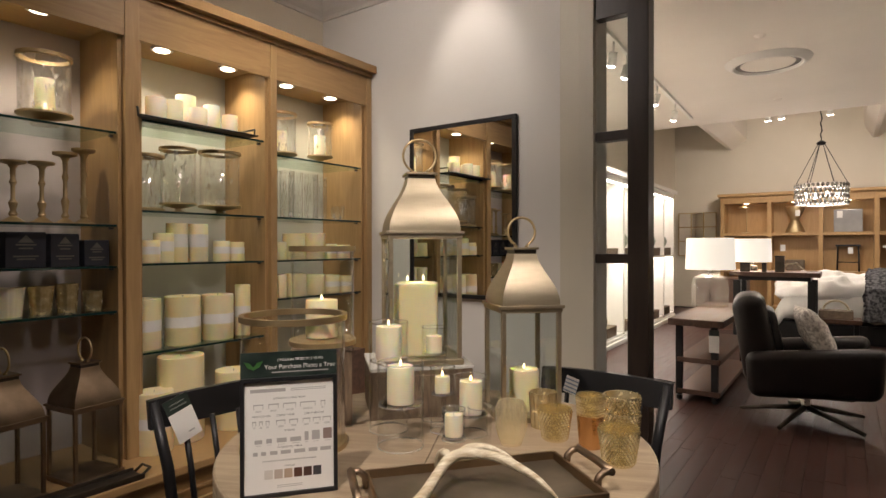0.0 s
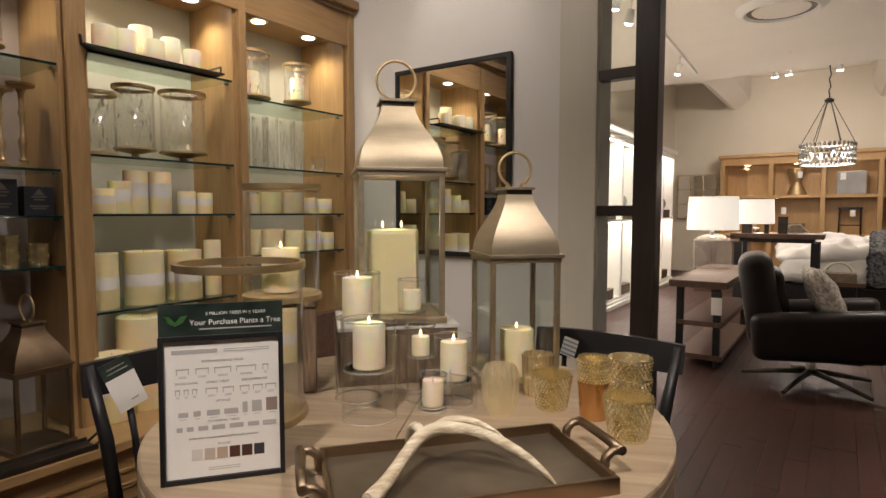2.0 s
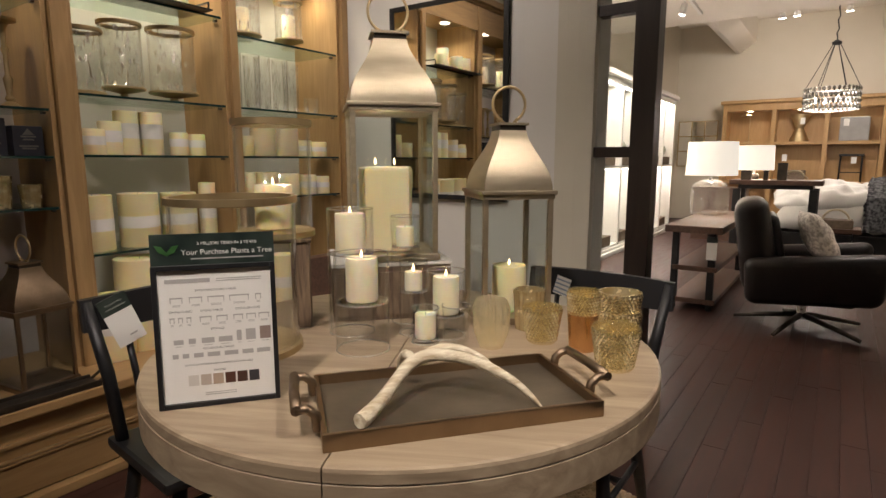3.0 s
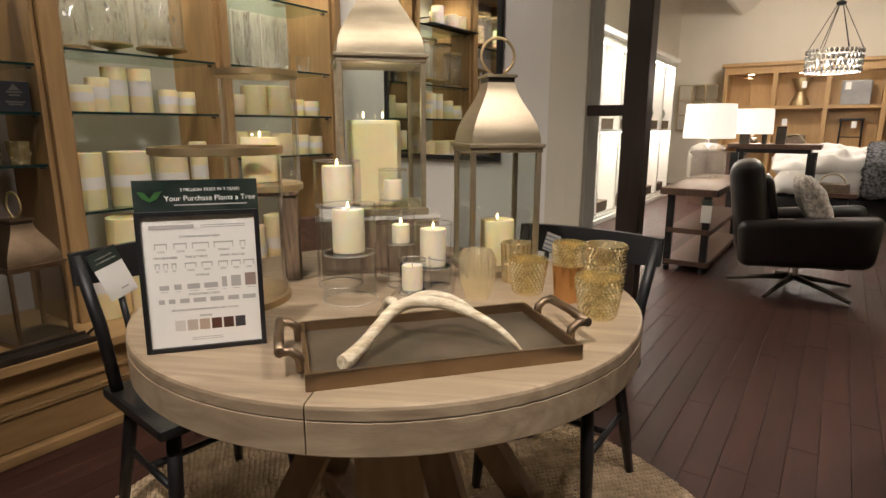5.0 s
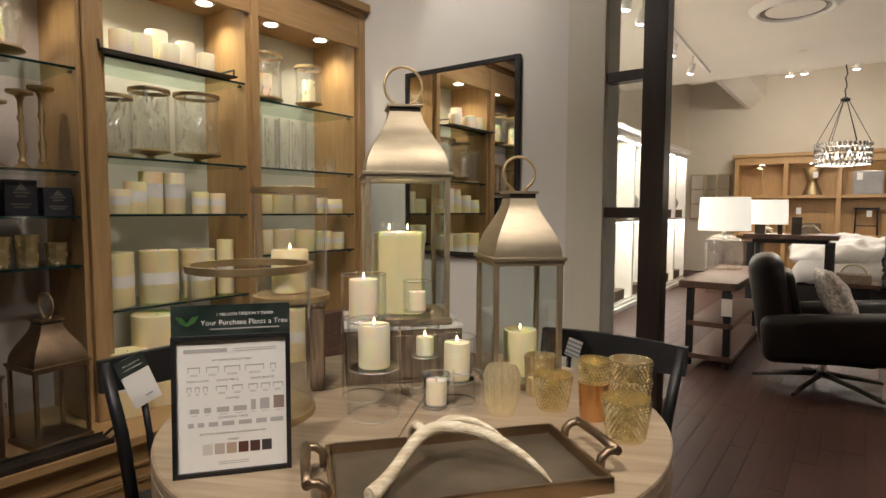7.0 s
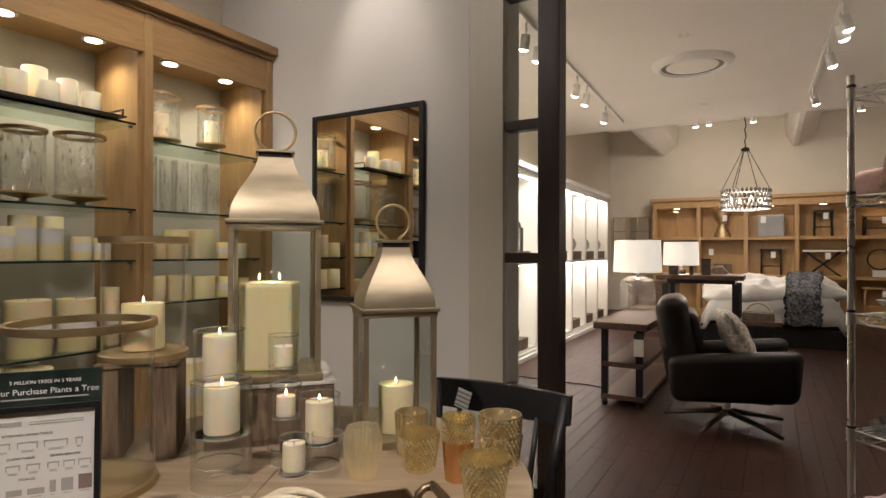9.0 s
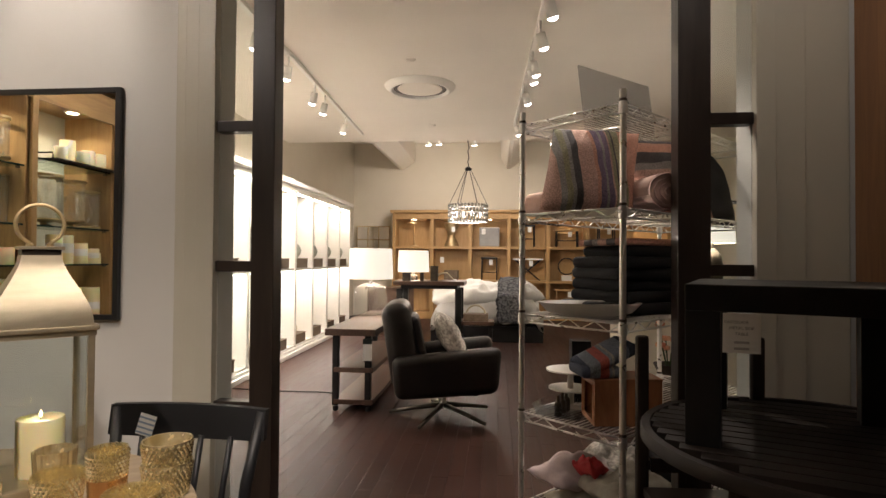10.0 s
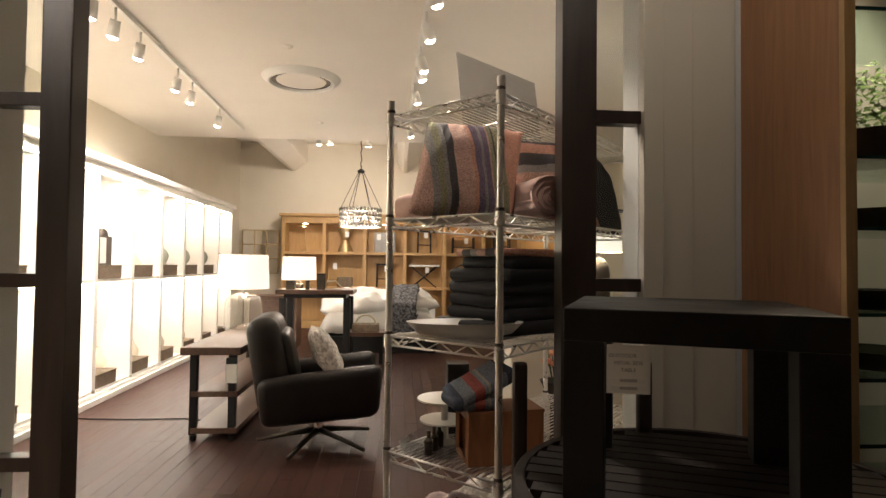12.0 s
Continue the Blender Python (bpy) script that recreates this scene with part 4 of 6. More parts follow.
def glass_stand(x, y, r, h, platform, cr, ch, label, lit=True):
    q = thing("glass_candle_holder", pose(x, y, TZ), label, "candle holder", "clear glass candle holders on the table")
    g = part("glass_cylinder", lathe([(r * 0.96, 0), (r, 0.006), (r, h), (r - 0.003, h), (r - 0.003, platform + 0.003), (0.0001, platform + 0.003), (0.0001, platform), (r - 0.003, platform), (r - 0.003, 0.002), (r * 0.96, 0)], 32), GLASS, q)
    g.visible_shadow = False
    rim = bmesh.new()
    add_tube(rim, [(r * math.cos(a) * 0.985, r * math.sin(a) * 0.985, h) for a in np.arange(28) * 2 * math.pi / 28], 0.0016, 6, True)
    part("polished_rim", rim, RIMG, q)
    for name, z, rr in (("platform_edge", platform + 0.001, r - 0.004), ("base_edge", 0.0035, r - 0.001)):
        ring = bmesh.new()
        add_tube(ring, [(rr * math.cos(a), rr * math.sin(a), z) for a in np.arange(28) * 2 * math.pi / 28], 0.0020, 6, True)
        o = part(name, ring, RIMG, q)
        o.visible_shadow = False
    pillar(pose(x, y, TZ + platform + 0.0035), cr, ch, "ivory pillar candle, lit, in a clear glass holder" if lit else "ivory pillar candle, unlit, in a clear glass holder", WAXW, lit=lit, group=G)


glass_stand(-0.916, 1.079, 0.055, 0.303, 0.195, 0.036, 0.093, "tall clear glass cylinder candle holder")
glass_stand(-0.805, 0.997, 0.060, 0.217, 0.110, 0.035, 0.094, "clear glass cylinder candle holder with raised platform")
glass_stand(-0.867, 1.226, 0.037, 0.276, 0.198, 0.023, 0.048, "slim clear glass cylinder candle holder", False)
glass_stand(-0.786, 1.155, 0.035, 0.180, 0.106, 0.021, 0.044, "slim clear glass cylinder candle holder")
glass_stand(-0.710, 1.182, 0.046, 0.160, 0.055, 0.031, 0.088, "clear glass cylinder candle holder")
glass_stand(-0.721, 1.115, 0.032, 0.083, 0.010, 0.024, 0.056, "small clear glass votive holder", False)
lamp("POINT", 0.6, (-0.805, 0.997, TZ + 0.217), WARM, size=0.002)
lamp("POINT", 0.6, (-0.916, 1.079, TZ + 0.301), WARM, size=0.002)
lamp("POINT", 0.5, (-0.710, 1.182, TZ + 0.156), WARM, size=0.002)
tum = solo("glass_tumbler", lathe(cup_profile(0.028, 0.034, 0.088), 28), GLASS, pose(-0.664, 1.157, TZ), "small empty clear glass votive tumbler", "glass")
tum.visible_shadow = False
part("polished_rim", tube([(0.033 * math.cos(a), 0.033 * math.sin(a), 0.088) for a in np.arange(24) * math.pi / 12], 0.0016, 6, True), RIMG, tum)

# ---- textured amber and mercury votives ----


def votive(x, y, r0, r1, h, material, label, kind, stack=0):
    q = thing("votive_cup", pose(x, y, TZ), label, "votive", "amber and gold glass votives on the table")
    flutes = {"diamond": (0, 0), "ribbed": (18, 0.05), "barrel": (14, 0.11)}[kind]
    for k in range(stack + 1):
        z = k * h * 0.62
        if kind == "barrel":
            prof = [(r0 * 0.9, 0), (r1 * 0.98, h * 0.32), (r1 * 1.05, h * 0.48), (r1 * 1.04, h * 0.55), (r1 * 1.08, h * 0.8), (r1 * 0.88, h * 0.97), (r1 * 0.82, h), (r1 * 0.74, h * 0.97), (r0 * 0.8, 0.006), (0.0001, 0.006)]
        else:
            prof = [(r0, 0), (r0 * 1.02, 0.004), (r1, h * 0.96), (r1 * 1.02, h), (r1 - 0.003, h), (r0 - 0.003, 0.006), (0.0001, 0.006)]
        b = lathe(prof, 84 if flutes[0] else 36, (0, 0, z), *flutes)
        o = part("cup", b, AMBERG if (material is COPPER and k) else material, q)
        o.visible_shadow = material is MERC
        if kind == "diamond" and not (material is COPPER and k == 0):
            st = bmesh.new()
            rows = max(6, int(h / 0.0078))
            n = 28
            for i in range(rows):
                zz = h * (0.06 + 0.88 * (i + 0.5) / rows)
                rr = r0 + (r1 - r0) * zz / h + 0.0004
                for j in range(n):
                    a = 2 * math.pi * (j + 0.5 * (i % 2)) / n
                    s = rr * math.pi / n * 0.86
                    hz = h * 0.88 / rows * 0.95
                    c = Vector((rr * math.cos(a), rr * math.sin(a), z + zz))
                    tdir = Vector((-math.sin(a), math.cos(a), 0))
                    out = Vector((math.cos(a), math.sin(a), 0))
                    vs = [st.verts.new(c + d) for d in (tdir * s, Vector((0, 0, hz)), tdir * -s, Vector((0, 0, -hz)), out * 0.0042)]
                    for e in range(4):
                        st.faces.new((vs[e], vs[(e + 1) % 4], vs[4]))
            bmesh.ops.recalc_face_normals(st, faces=st.faces)
            so = part("studs", st, SPARK, q, "raised diamond studs")
            so.visible_shadow = material is MERC
    return q


votive(-0.311, 1.206, 0.034, 0.047, 0.087, AMBERG, "tapered amber glass votive with diamond studs", "diamond")
votive(-0.506, 1.278, 0.031, 0.044, 0.084, AMBERG, "tapered gold glass votive with diamond studs", "diamond")
votive(-0.582, 1.175, 0.026, 0.036, 0.113, CHAMP, "ribbed barrel-shaped amber glass votive", "barrel")
votive(-0.578, 1.355, 0.032, 0.038, 0.100, MERC, "ribbed gold mercury glass votive", "ribbed")
votive(-0.408, 1.277, 0.028, 0.034, 0.083, COPPER, "gold studded votive stacked in a smooth copper one", "diamond", 1)
votive(-0.366, 1.400, 0.038, 0.048, 0.070, MERC, "two stacked gold studded glass votives", "diamond", 1)

# ---- goods on the candle wall ----
SX = -2.535


def rimmed(y, z, r, h, label, foot=0.0, x=SX):
    return hurricane(pose(x, y, z + 0.0005), r, h, label, foot, BUBBLE)


GC = "pillar candles for sale on the shelves"
disp = thing("display_tray", pose(SX + 0.055, 1.42, 1.8475), "long black display tray holding candles on a glass shelf", "tray")
part("bed", box(0.24, 0.60, 0.008, (0, 0, 0), 0.002), BLACKW, disp)
for s in (-1, 1):
    part("handle", tube([(-0.09, s * 0.297, 0.006), (-0.09, s * 0.30, 0.04), (0.09, s * 0.30, 0.04), (0.09, s * 0.297, 0.006)], 0.005, 6), BLACKW, disp)
for dx, y, r, h in ((0.03, 1.235, 0.045, 0.105), (0.02, 1.325, 0.042, 0.112), (-0.05, 1.425, 0.047, 0.165), (0.06, 1.425, 0.042, 0.088), (0.02, 1.52, 0.040, 0.125), (0.05, 1.605, 0.038, 0.088)):
    pillar(pose(SX + dx + 0.05, y, 1.856), r, h, "ivory pillar candle on a black display tray", WAXW, group="candles on the display tray")
for y, r, h, ft in ((1.23, 0.072, 0.265, 0.0), (1.385, 0.080, 0.315, 0.035), (1.61, 0.098, 0.325, 0.035)):
    rimmed(y, 1.442, r, h, "clear bubbled glass hurricane with dark brass rim on a shelf", ft)
for dx, y, r, h, b in ((0.03, 1.165, 0.03, 0.075, 0), (0.04, 1.225, 0.048, 0.105, 1), (0.02, 1.305, 0.045, 0.14, 1), (-0.02, 1.395, 0.050, 0.19, 1), (-0.01, 1.50, 0.048, 0.19, 1), (0.04, 1.60, 0.040, 0.105, 1), (0.04, 1.69, 0.038, 0.10, 1)):
    pillar(pose(SX + dx - 0.01, y, 1.2035), r, h, "cream pillar candle with a white paper band" if b else "plain cream pillar candle on a glass shelf", group=GC, band=(0.38, 0.72) if b else None)
for y, r, h in ((1.215, 0.074, 0.235), (1.405, 0.082, 0.235), (1.595, 0.078, 0.23), (1.745, 0.040, 0.27)):
    pillar(pose(SX + 0.0, y, 0.8035), r, h, "thick cream pillar candle with a white paper band", group=GC, band=(0.36, 0.58))
for dx, y, r, h in ((0.06, 1.36, 0.105, 0.40), (0.12, 1.20, 0.080, 0.27), (0.10, 1.62, 0.09, 0.29), (0.0, 1.74, 0.06, 0.20)):
    pillar(pose(SX + dx, y, LEDGE_Z + 0.0005), r, h, "very large cream pillar candle on the wooden ledge", group=GC, band=(0.42, 0.60))
for y, r, h, ft in ((2.0, 0.088, 0.26, 0.02), (2.30, 0.072, 0.255, 0.04)):
    rimmed(y, 1.784, r, h, "clear glass hurricane with brass rim and a candle", ft)
    pillar(pose(SX, y, 1.784 + ft + 0.0135), 0.036, 0.125, "ivory pillar candle inside a hurricane on a shelf", WAXW, group=GC)
for k, (y, h) in enumerate(((1.93, 0.28), (2.02, 0.27), (2.11, 0.275), (2.20, 0.27), (2.30, 0.265), (2.42, 0.09))):
    g = solo("glass_cylinder_vase", lathe(cup_profile(0.040, 0.043, h), 24), BUBBLE, pose(SX + 0.03 * (k % 2), y, 1.4425), "clear bubbled glass cylinder vase on a glass shelf", "vase", "glass vases on the shelf")
    g.visible_shadow = False
for z, row in ((1.2035, ((1.94, 0.06, 0.10), (2.07, 0.065, 0.15), (2.22, 0.07, 0.155), (2.35, 0.045, 0.09), (2.46, 0.05, 0.085))), (0.9905, ((1.94, 0.06, 0.13), (2.08, 0.065, 0.13), (2.23, 0.06, 0.12), (2.37, 0.05, 0.11), (2.48, 0.045, 0.10)))):
    for y, r, h in row:
        pillar(pose(SX + 0.03, y, z), r, h, "cream pillar candle on a glass shelf", group=GC, band=(0.35, 0.65) if y > 2.3 else None)
for y, h in ((2.0, 0.26), (2.18, 0.30), (2.38, 0.24)):
    pillar(pose(SX + 0.02, y, LEDGE_Z + 0.0005), 0.075, h, "large cream pillar candle on the wooden ledge", group=GC, band=(0.4, 0.6))
pb = thing("patterned_box", pose(-2.30, 2.28, LEDGE_Z, 0, 0, -90), "dark wooden box with rows of white discs", "box")
part("body", box(0.26, 0.08, 0.30, (0, 0, 0), 0.003), RUSTIC, pb)
for i in range(4):
    for j in range(4):
        part("disc", add_lathe(bmesh.new(), [(0.024, 0), (0.024, 0.004), (0.0001, 0.005)], 16), BAND, pb, m=pose(-0.09 + 0.06 * i, -0.041, 0.06 + 0.062 * j, 90))

for y, r, h in ((0.82, 0.092, 0.285), (0.53, 0.095, 0.285)):
    rimmed(y, 1.772, r, h, "clear glass hurricane with brass rim holding a candle", 0.035)
    pillar(pose(SX, y, 1.772 + 0.0485), 0.036, 0.14, "ivory pillar candle inside a hurricane on a shelf", WAXW, group=GC)


def candlestick(y, h, x):
    q = thing("candlestick", pose(x, y, 1.3735), "turned antique brass candlestick on a glass shelf", "candlestick", "brass candlesticks")
    part("foot", lathe([(0.042, 0), (0.042, 0.006), (0.030, 0.012), (0.012, 0.026), (0.0001, 0.026)], 24), BRASS, q)
    st = [(0.010, 0.026), (0.016, 0.035), (0.009, 0.05), (0.014, h * 0.28), (0.016, h * 0.33), (0.008, h * 0.38), (0.0075, h * 0.6), (0.013, h * 0.66), (0.008, h * 0.71), (0.010, h * 0.88), (0.018, h * 0.93)]
    part("stem", lathe(st, 20), BRASS, q)
    part("drip_plate", lathe([(0.012, h * 0.93), (0.045, h * 0.965), (0.046, h), (0.040, h), (0.0001, h * 0.97)], 24), BRASS, q)


for y, h, x in ((0.715, 0.245, -2.55), (0.81, 0.25, -2.54), (0.91, 0.305, -2.58), (0.97, 0.325, -2.55), (0.54, 0.22, -2.55)):
    candlestick(y, h, x)


def gift_box(y, s, h):
    q = thing("candle_box", pose(-2.52, y, 1.1975), "dark navy printed gift box on a glass shelf", "box", "dark printed boxes")
    part("carton", box(0.11, s, h, (0, 0, 0), 0.003), NAVY, q)
    for k, (w, z) in enumerate(((0.5, 0.62), (0.35, 0.52), (0.62, 0.30), (0.45, 0.22))):
        part("printed_line", box(0.0012, s * w, 0.006, (0.0555, 0, h * z)), SILVERL, q)
    tri = bmesh.new()
    tri.faces.new([tri.verts.new((0.0562, u * s * 0.2, h * z)) for u, z in ((-1, 0.70), (1, 0.70), (0, 0.92))])
    part("printed_mark", tri, SILVERL, q)


for y, s, h in ((0.44, 0.13, 0.135), (0.58, 0.135, 0.14), (0.73, 0.135, 0.14), (0.865, 0.105, 0.135), (0.985, 0.10, 0.11)):
    gift_box(y, s, h)
for k, (y, r, h, mt) in enumerate(((0.46, 0.045, 0.11, MERC), (0.57, 0.05, 0.09, MERC), (0.69, 0.055, 0.115, WAXW), (0.80, 0.046, 0.115, MERC), (0.895, 0.043, 0.12, MERC), (0.995, 0.04, 0.085, MERC))):
    q = thing("glass_votive", pose(-2.53, y, 1.0045), "ribbed gold mercury glass votive on a glass shelf" if mt is MERC else "ribbed white ceramic candle cup on a glass shelf", "votive", "votives on the shelf")
    part("cup", lathe([(r * 0.8, 0), (r, h), (r - 0.003, h), (r * 0.76, 0.005), (0.0001, 0.005)], 48, (0, 0, 0), 18, 0.03), mt, q)
# antique bronze in place of champagne metal puts the ledge's shade into the colour
for y, x in ((0.615, -2.34), (0.893, -2.36)):
    lantern(pose(x, y, LEDGE_Z + 0.002, 0, 0, 8), 0.20, 0.30, 0.14, "glazed metal lantern on the wooden ledge, coloured darker for its shade", ANTIQ)
lt = thing("low_tray", pose(-2.19, 0.74, LEDGE_Z, 0, 0, 0), "flat dark metal tray at the front of the ledge", "tray")
part("bed", box(0.10, 0.56, 0.006, (0, 0, 0.004), 0.002), SMOKE, lt)
for s in (-1, 1):
    part("rim", box(0.008, 0.56, 0.022, (s * 0.046, 0, 0), 0.002), SMOKE, lt)
    part("handle", tube([(-0.03, s * 0.278, 0.01), (-0.03, s * 0.31, 0.03), (0.03, s * 0.31, 0.03), (0.03, s * 0.278, 0.01)], 0.006, 6), SMOKE, lt)

# ---- showroom: lit white wall cabinets ----
CX = -2.27


# the row of cabinets stands slightly out of square
ROW = Matrix.Translation((CX, 5.65, 0)) @ Matrix.Rotation(radians(1.2), 4, "Z") @ Matrix.Translation((-CX, -5.65, 0))


def lit_cabinet(y0, y1):
    c = thing("display_cabinet", ROW, "tall white painted wall cabinet with two brightly lit shelves", "cabinet", "white lit wall cabinets")
    part("back", span(WEST + 0.005, WEST + 0.02, y0, y1, 0.12, 2.11), WHITE, c)
    for y in (y0, y1 - 0.03):
        part("divider", span(WEST + 0.02, CX, y, y + 0.03, 0.12, 2.11, 0.003), WHITE, c)
    part("shelf", span(WEST + 0.02, CX - 0.01, y0 + 0.03, y1 - 0.03, 1.085, 1.12, 0.003), WHITE, c)
    part("bottom", span(WEST + 0.02, CX, y0 + 0.03, y1 - 0.03, 0.09, 0.12), WHITE, c)
    part("plinth", span(WEST + 0.02, CX + 0.02, y0, y1, 0.0, 0.09, 0.006), WHITE, c)
    part("plinth_step", span(CX + 0.02, CX + 0.05, y0, y1, 0.0, 0.055, 0.006), WHITE, c)
    part("frieze", span(WEST + 0.02, CX, y0, y1, 2.11, 2.18), WHITE, c)
    part("cornice", span(WEST + 0.02, CX + 0.06, y0, y1, 2.18, 2.245, 0.012), WHITE, c)
    for z in (2.098, 1.073):
        part("light_strip", span(CX - 0.055, CX - 0.025, y0 + 0.05, y1 - 0.05, z, z + 0.008), LEDG, c, "glowing light strip")


STONE_G = mat("grey_green_glaze", (0.40, 0.42, 0.34), (0.30, 0.31, 0.25), 0.35, scale=6, bump=0.06)
BASK = mat("weathered_box_wood", (0.22, 0.165, 0.115), (0.13, 0.095, 0.065), 0.8, scale=30, bump=0.5, fine=120)
POT = mat("cream_ceramic", (0.70, 0.62, 0.48), (0.62, 0.53, 0.40), 0.4, scale=6, bump=0.06)
BAY = 0.74
for k in range(10):
    y = 3.03 + BAY * k
    lit_cabinet(y, y + BAY)
    for z, w in ((0.12, 0.38), (1.12, 0.44)):
        q = thing("display_box", ROW @ pose(CX - 0.085, y + 0.05 + w / 2, z + 0.001), "low weathered grey-brown wooden box in a lit white cabinet", "box", "wooden boxes in the lit cabinets")
        part("body", box(0.17, w, 0.115, (0, 0, 0), 0.006), BASK, q)
        part("lid", box(0.18, w + 0.01, 0.012, (0, 0, 0.115), 0.003), BASK, q)
        top = ROW @ pose(CX - 0.085, y + 0.20, z + 0.1285)
        if z > 1 and k in (1, 4):
            q = thing("dark_lantern", top, "dark metal box lantern with a white panel in a lit cabinet", "lantern", "lanterns in the lit cabinets")
            part("body", box(0.13, 0.24, 0.27, (0, 0, 0), 0.006), SMOKE, q)
            part("panel", box(0.004, 0.11, 0.24, (0.0675, -0.055, 0.015), 0.001), BAND, q)
            part("cap", lathe([(0.07, 0.27), (0.065, 0.31), (0.04, 0.34), (0.0001, 0.34)], 20, (0, 0.02, 0)), SMOKE, q)
        elif z > 1 and k > 5:
            solo("round_bottle", lathe([(0.03, 0), (0.07, 0.05), (0.085, 0.11), (0.06, 0.17), (0.025, 0.20), (0.025, 0.24), (0.018, 0.24), (0.0001, 0.22)], 24), STONE_G, top, "round dark glazed bottle on a box in a lit cabinet", "bottle", "bottles in the lit cabinets")
        elif z > 1 and k in (0, 2, 3):
            prof = [(0.05, 0), (0.09, 0.05), (0.10, 0.12), (0.06, 0.2), (0.045, 0.24), (0.05, 0.26), (0.04, 0.26), (0.0001, 0.03)] if k % 2 else [(0.07, 0), (0.085, 0.10), (0.080, 0.2), (0.075, 0.2), (0.05, 0.02), (0.0001, 0.02)]
            solo("ceramic_vase", lathe(prof, 24), POT, top, "rounded cream ceramic vase in a lit white cabinet", "vase", "vases in the lit cabinets")
        jar = [(0.06, 0), (0.11, 0.06), (0.12, 0.16), (0.07, 0.25), (0.055, 0.30), (0.048, 0.30), (0.0001, 0.03)]
        solo("ceramic_jar", lathe(jar, 28), POT, ROW @ pose(CX - 0.30, y + 0.60, z + 0.001), "large cream ceramic jar in a lit white cabinet", "jar", "jars in the lit cabinets")
for z in (2.09, 1.065):
    ROW_LAMP = lamp("AREA", 47.5, (CX - 0.04, 6.73, z), SOFT, (CX - 0.12, 6.73, 0), 7.2, size_y=0.05)
    ROW_LAMP.matrix_world = ROW @ ROW_LAMP.matrix_world

# ---- showroom: far shelving ----
FY, FZ = 12.1, 2.22
far_x = [-1.865 + 0.803 * i for i in range(8)]
fs = thing("wall_shelving", pose(0, 0, 0), "long honey-coloured wooden wall shelving of square cells", "shelving")
part("back", span(far_x[0], far_x[-1], NORTH - 0.03, NORTH - 0.004, 0.0, FZ), OAKB, fs)
for x in far_x:
    part("upright", span(x - 0.035, x + 0.035, FY, NORTH - 0.03, 0.0, FZ, 0.003), OAKB, fs)
for x0, x1 in zip(far_x, far_x[1:]):
    for z0, z1 in ((0.0, 0.14), (0.765, 0.815), (1.465, 1.52), (2.09, FZ)):
        part("shelf", span(x0 + 0.035, x1 - 0.035, FY + 0.008, NORTH - 0.03, z0, z1, 0.003), OAKB, fs)
part("cornice", span(far_x[0] - 0.08, far_x[-1] + 0.08, FY - 0.06, NORTH - 0.004, FZ, FZ + 0.06, 0.012), OAKB, fs)
for x in far_x[:-1]:
    p = thing("puck_light", pose(x + 0.40, 12.25, 2.088), "small round puck light, lit, in the far shelving", "light", "puck lights of the far shelving")
    part("lens", lathe([(0.0001, -0.006), (0.05, -0.006), (0.05, 0.0)], 16), PUCKG, p)
    lamp("SPOT", 8, (x + 0.40, 12.2, 2.07), WARM, (x + 0.40, 12.3, 1), 0.04, 130, 0.8)


def cell(i, row):
    return pose(far_x[i] + 0.40, 12.3, (0.141, 0.816, 1.521)[row])


def side_stool(m, w, h, top, legs, label, cross=False):
    q = thing("side_stool", m, label, "stool", "small furniture on the far shelving")
    part("top", box(w, 0.26, 0.035, (0, 0, h - 0.035), 0.006), top, q)
    for sx in (-1, 1):
        for sy in (-1, 1):
            p1 = (-sx * w * 0.4 if cross else sx * w * 0.44, sy * 0.1, 0.0)
            part("leg", tube([(sx * w * 0.42, sy * 0.1, h - 0.03), p1], 0.014, 6), legs, q)
    if not cross:
        part("stretcher", tube([(-w * 0.43, -0.1, h * 0.35), (w * 0.43, -0.1, h * 0.35)], 0.01, 6), legs, q)
    t = part("price_tag", box(0.075, 0.003, 0.11, (w * 0.1, -0.14, h - 0.16), 0.0005), PAPER, q, "white price tag")


side_stool(cell(2, 1), 0.36, 0.48, IRON, IRON, "black metal square side stool with a tag")
side_stool(cell(3, 1), 0.62, 0.46, LINEN, IRON, "white upholstered bench with crossed black legs", True)
side_stool(cell(3, 2), 0.30, 0.46, IRON, IRON, "tall narrow black metal stool with a tag")
side_stool(cell(4, 2), 0.50, 0.36, OAKB, IRON, "low wooden stool with black metal legs")
side_stool(cell(5, 1), 0.40, 0.48, RUSTIC, IRON, "brown wooden stool with black legs")
side_stool(cell(5, 2), 0.36, 0.42, IRON, IRON, "black metal side stool with a tag")
side_stool(cell(4, 0), 0.5, 0.5, OAKB, OAKB, "pale wooden stool with a tag")
q = thing("gold_stool", cell(1, 2), "waisted shiny gold metal drum stool", "stool")
part("body", lathe([(0.15, 0), (0.155, 0.02), (0.06, 0.24), (0.155, 0.46), (0.15, 0.48), (0.0001, 0.48)], 28), BRASS, q)
part("price_tag", box(0.075, 0.003, 0.11, (0.05, -0.17, 0.30), 0.0005), PAPER, q)
q = thing("grey_cube", cell(2, 2), "pale grey upholstered cube ottoman with a tag", "ottoman")
part("body", box(0.42, 0.3, 0.40, (0, 0, 0), 0.02), mat("grey_linen", (0.36, 0.35, 0.34), rough=0.85, bump=0.3, fine=200), q)
part("price_tag", box(0.08, 0.003, 0.12, (-0.12, -0.155, 0.25), 0.0005), PAPER, q)
q = thing("ring_sculpture", cell(4, 1), "upright dark metal ring on a small foot", "sculpture")
part("ring", tube(arc(0, 0.3, 0.17, 0, 360, 28)[:-1], 0.012, 6, True), IRON, q)
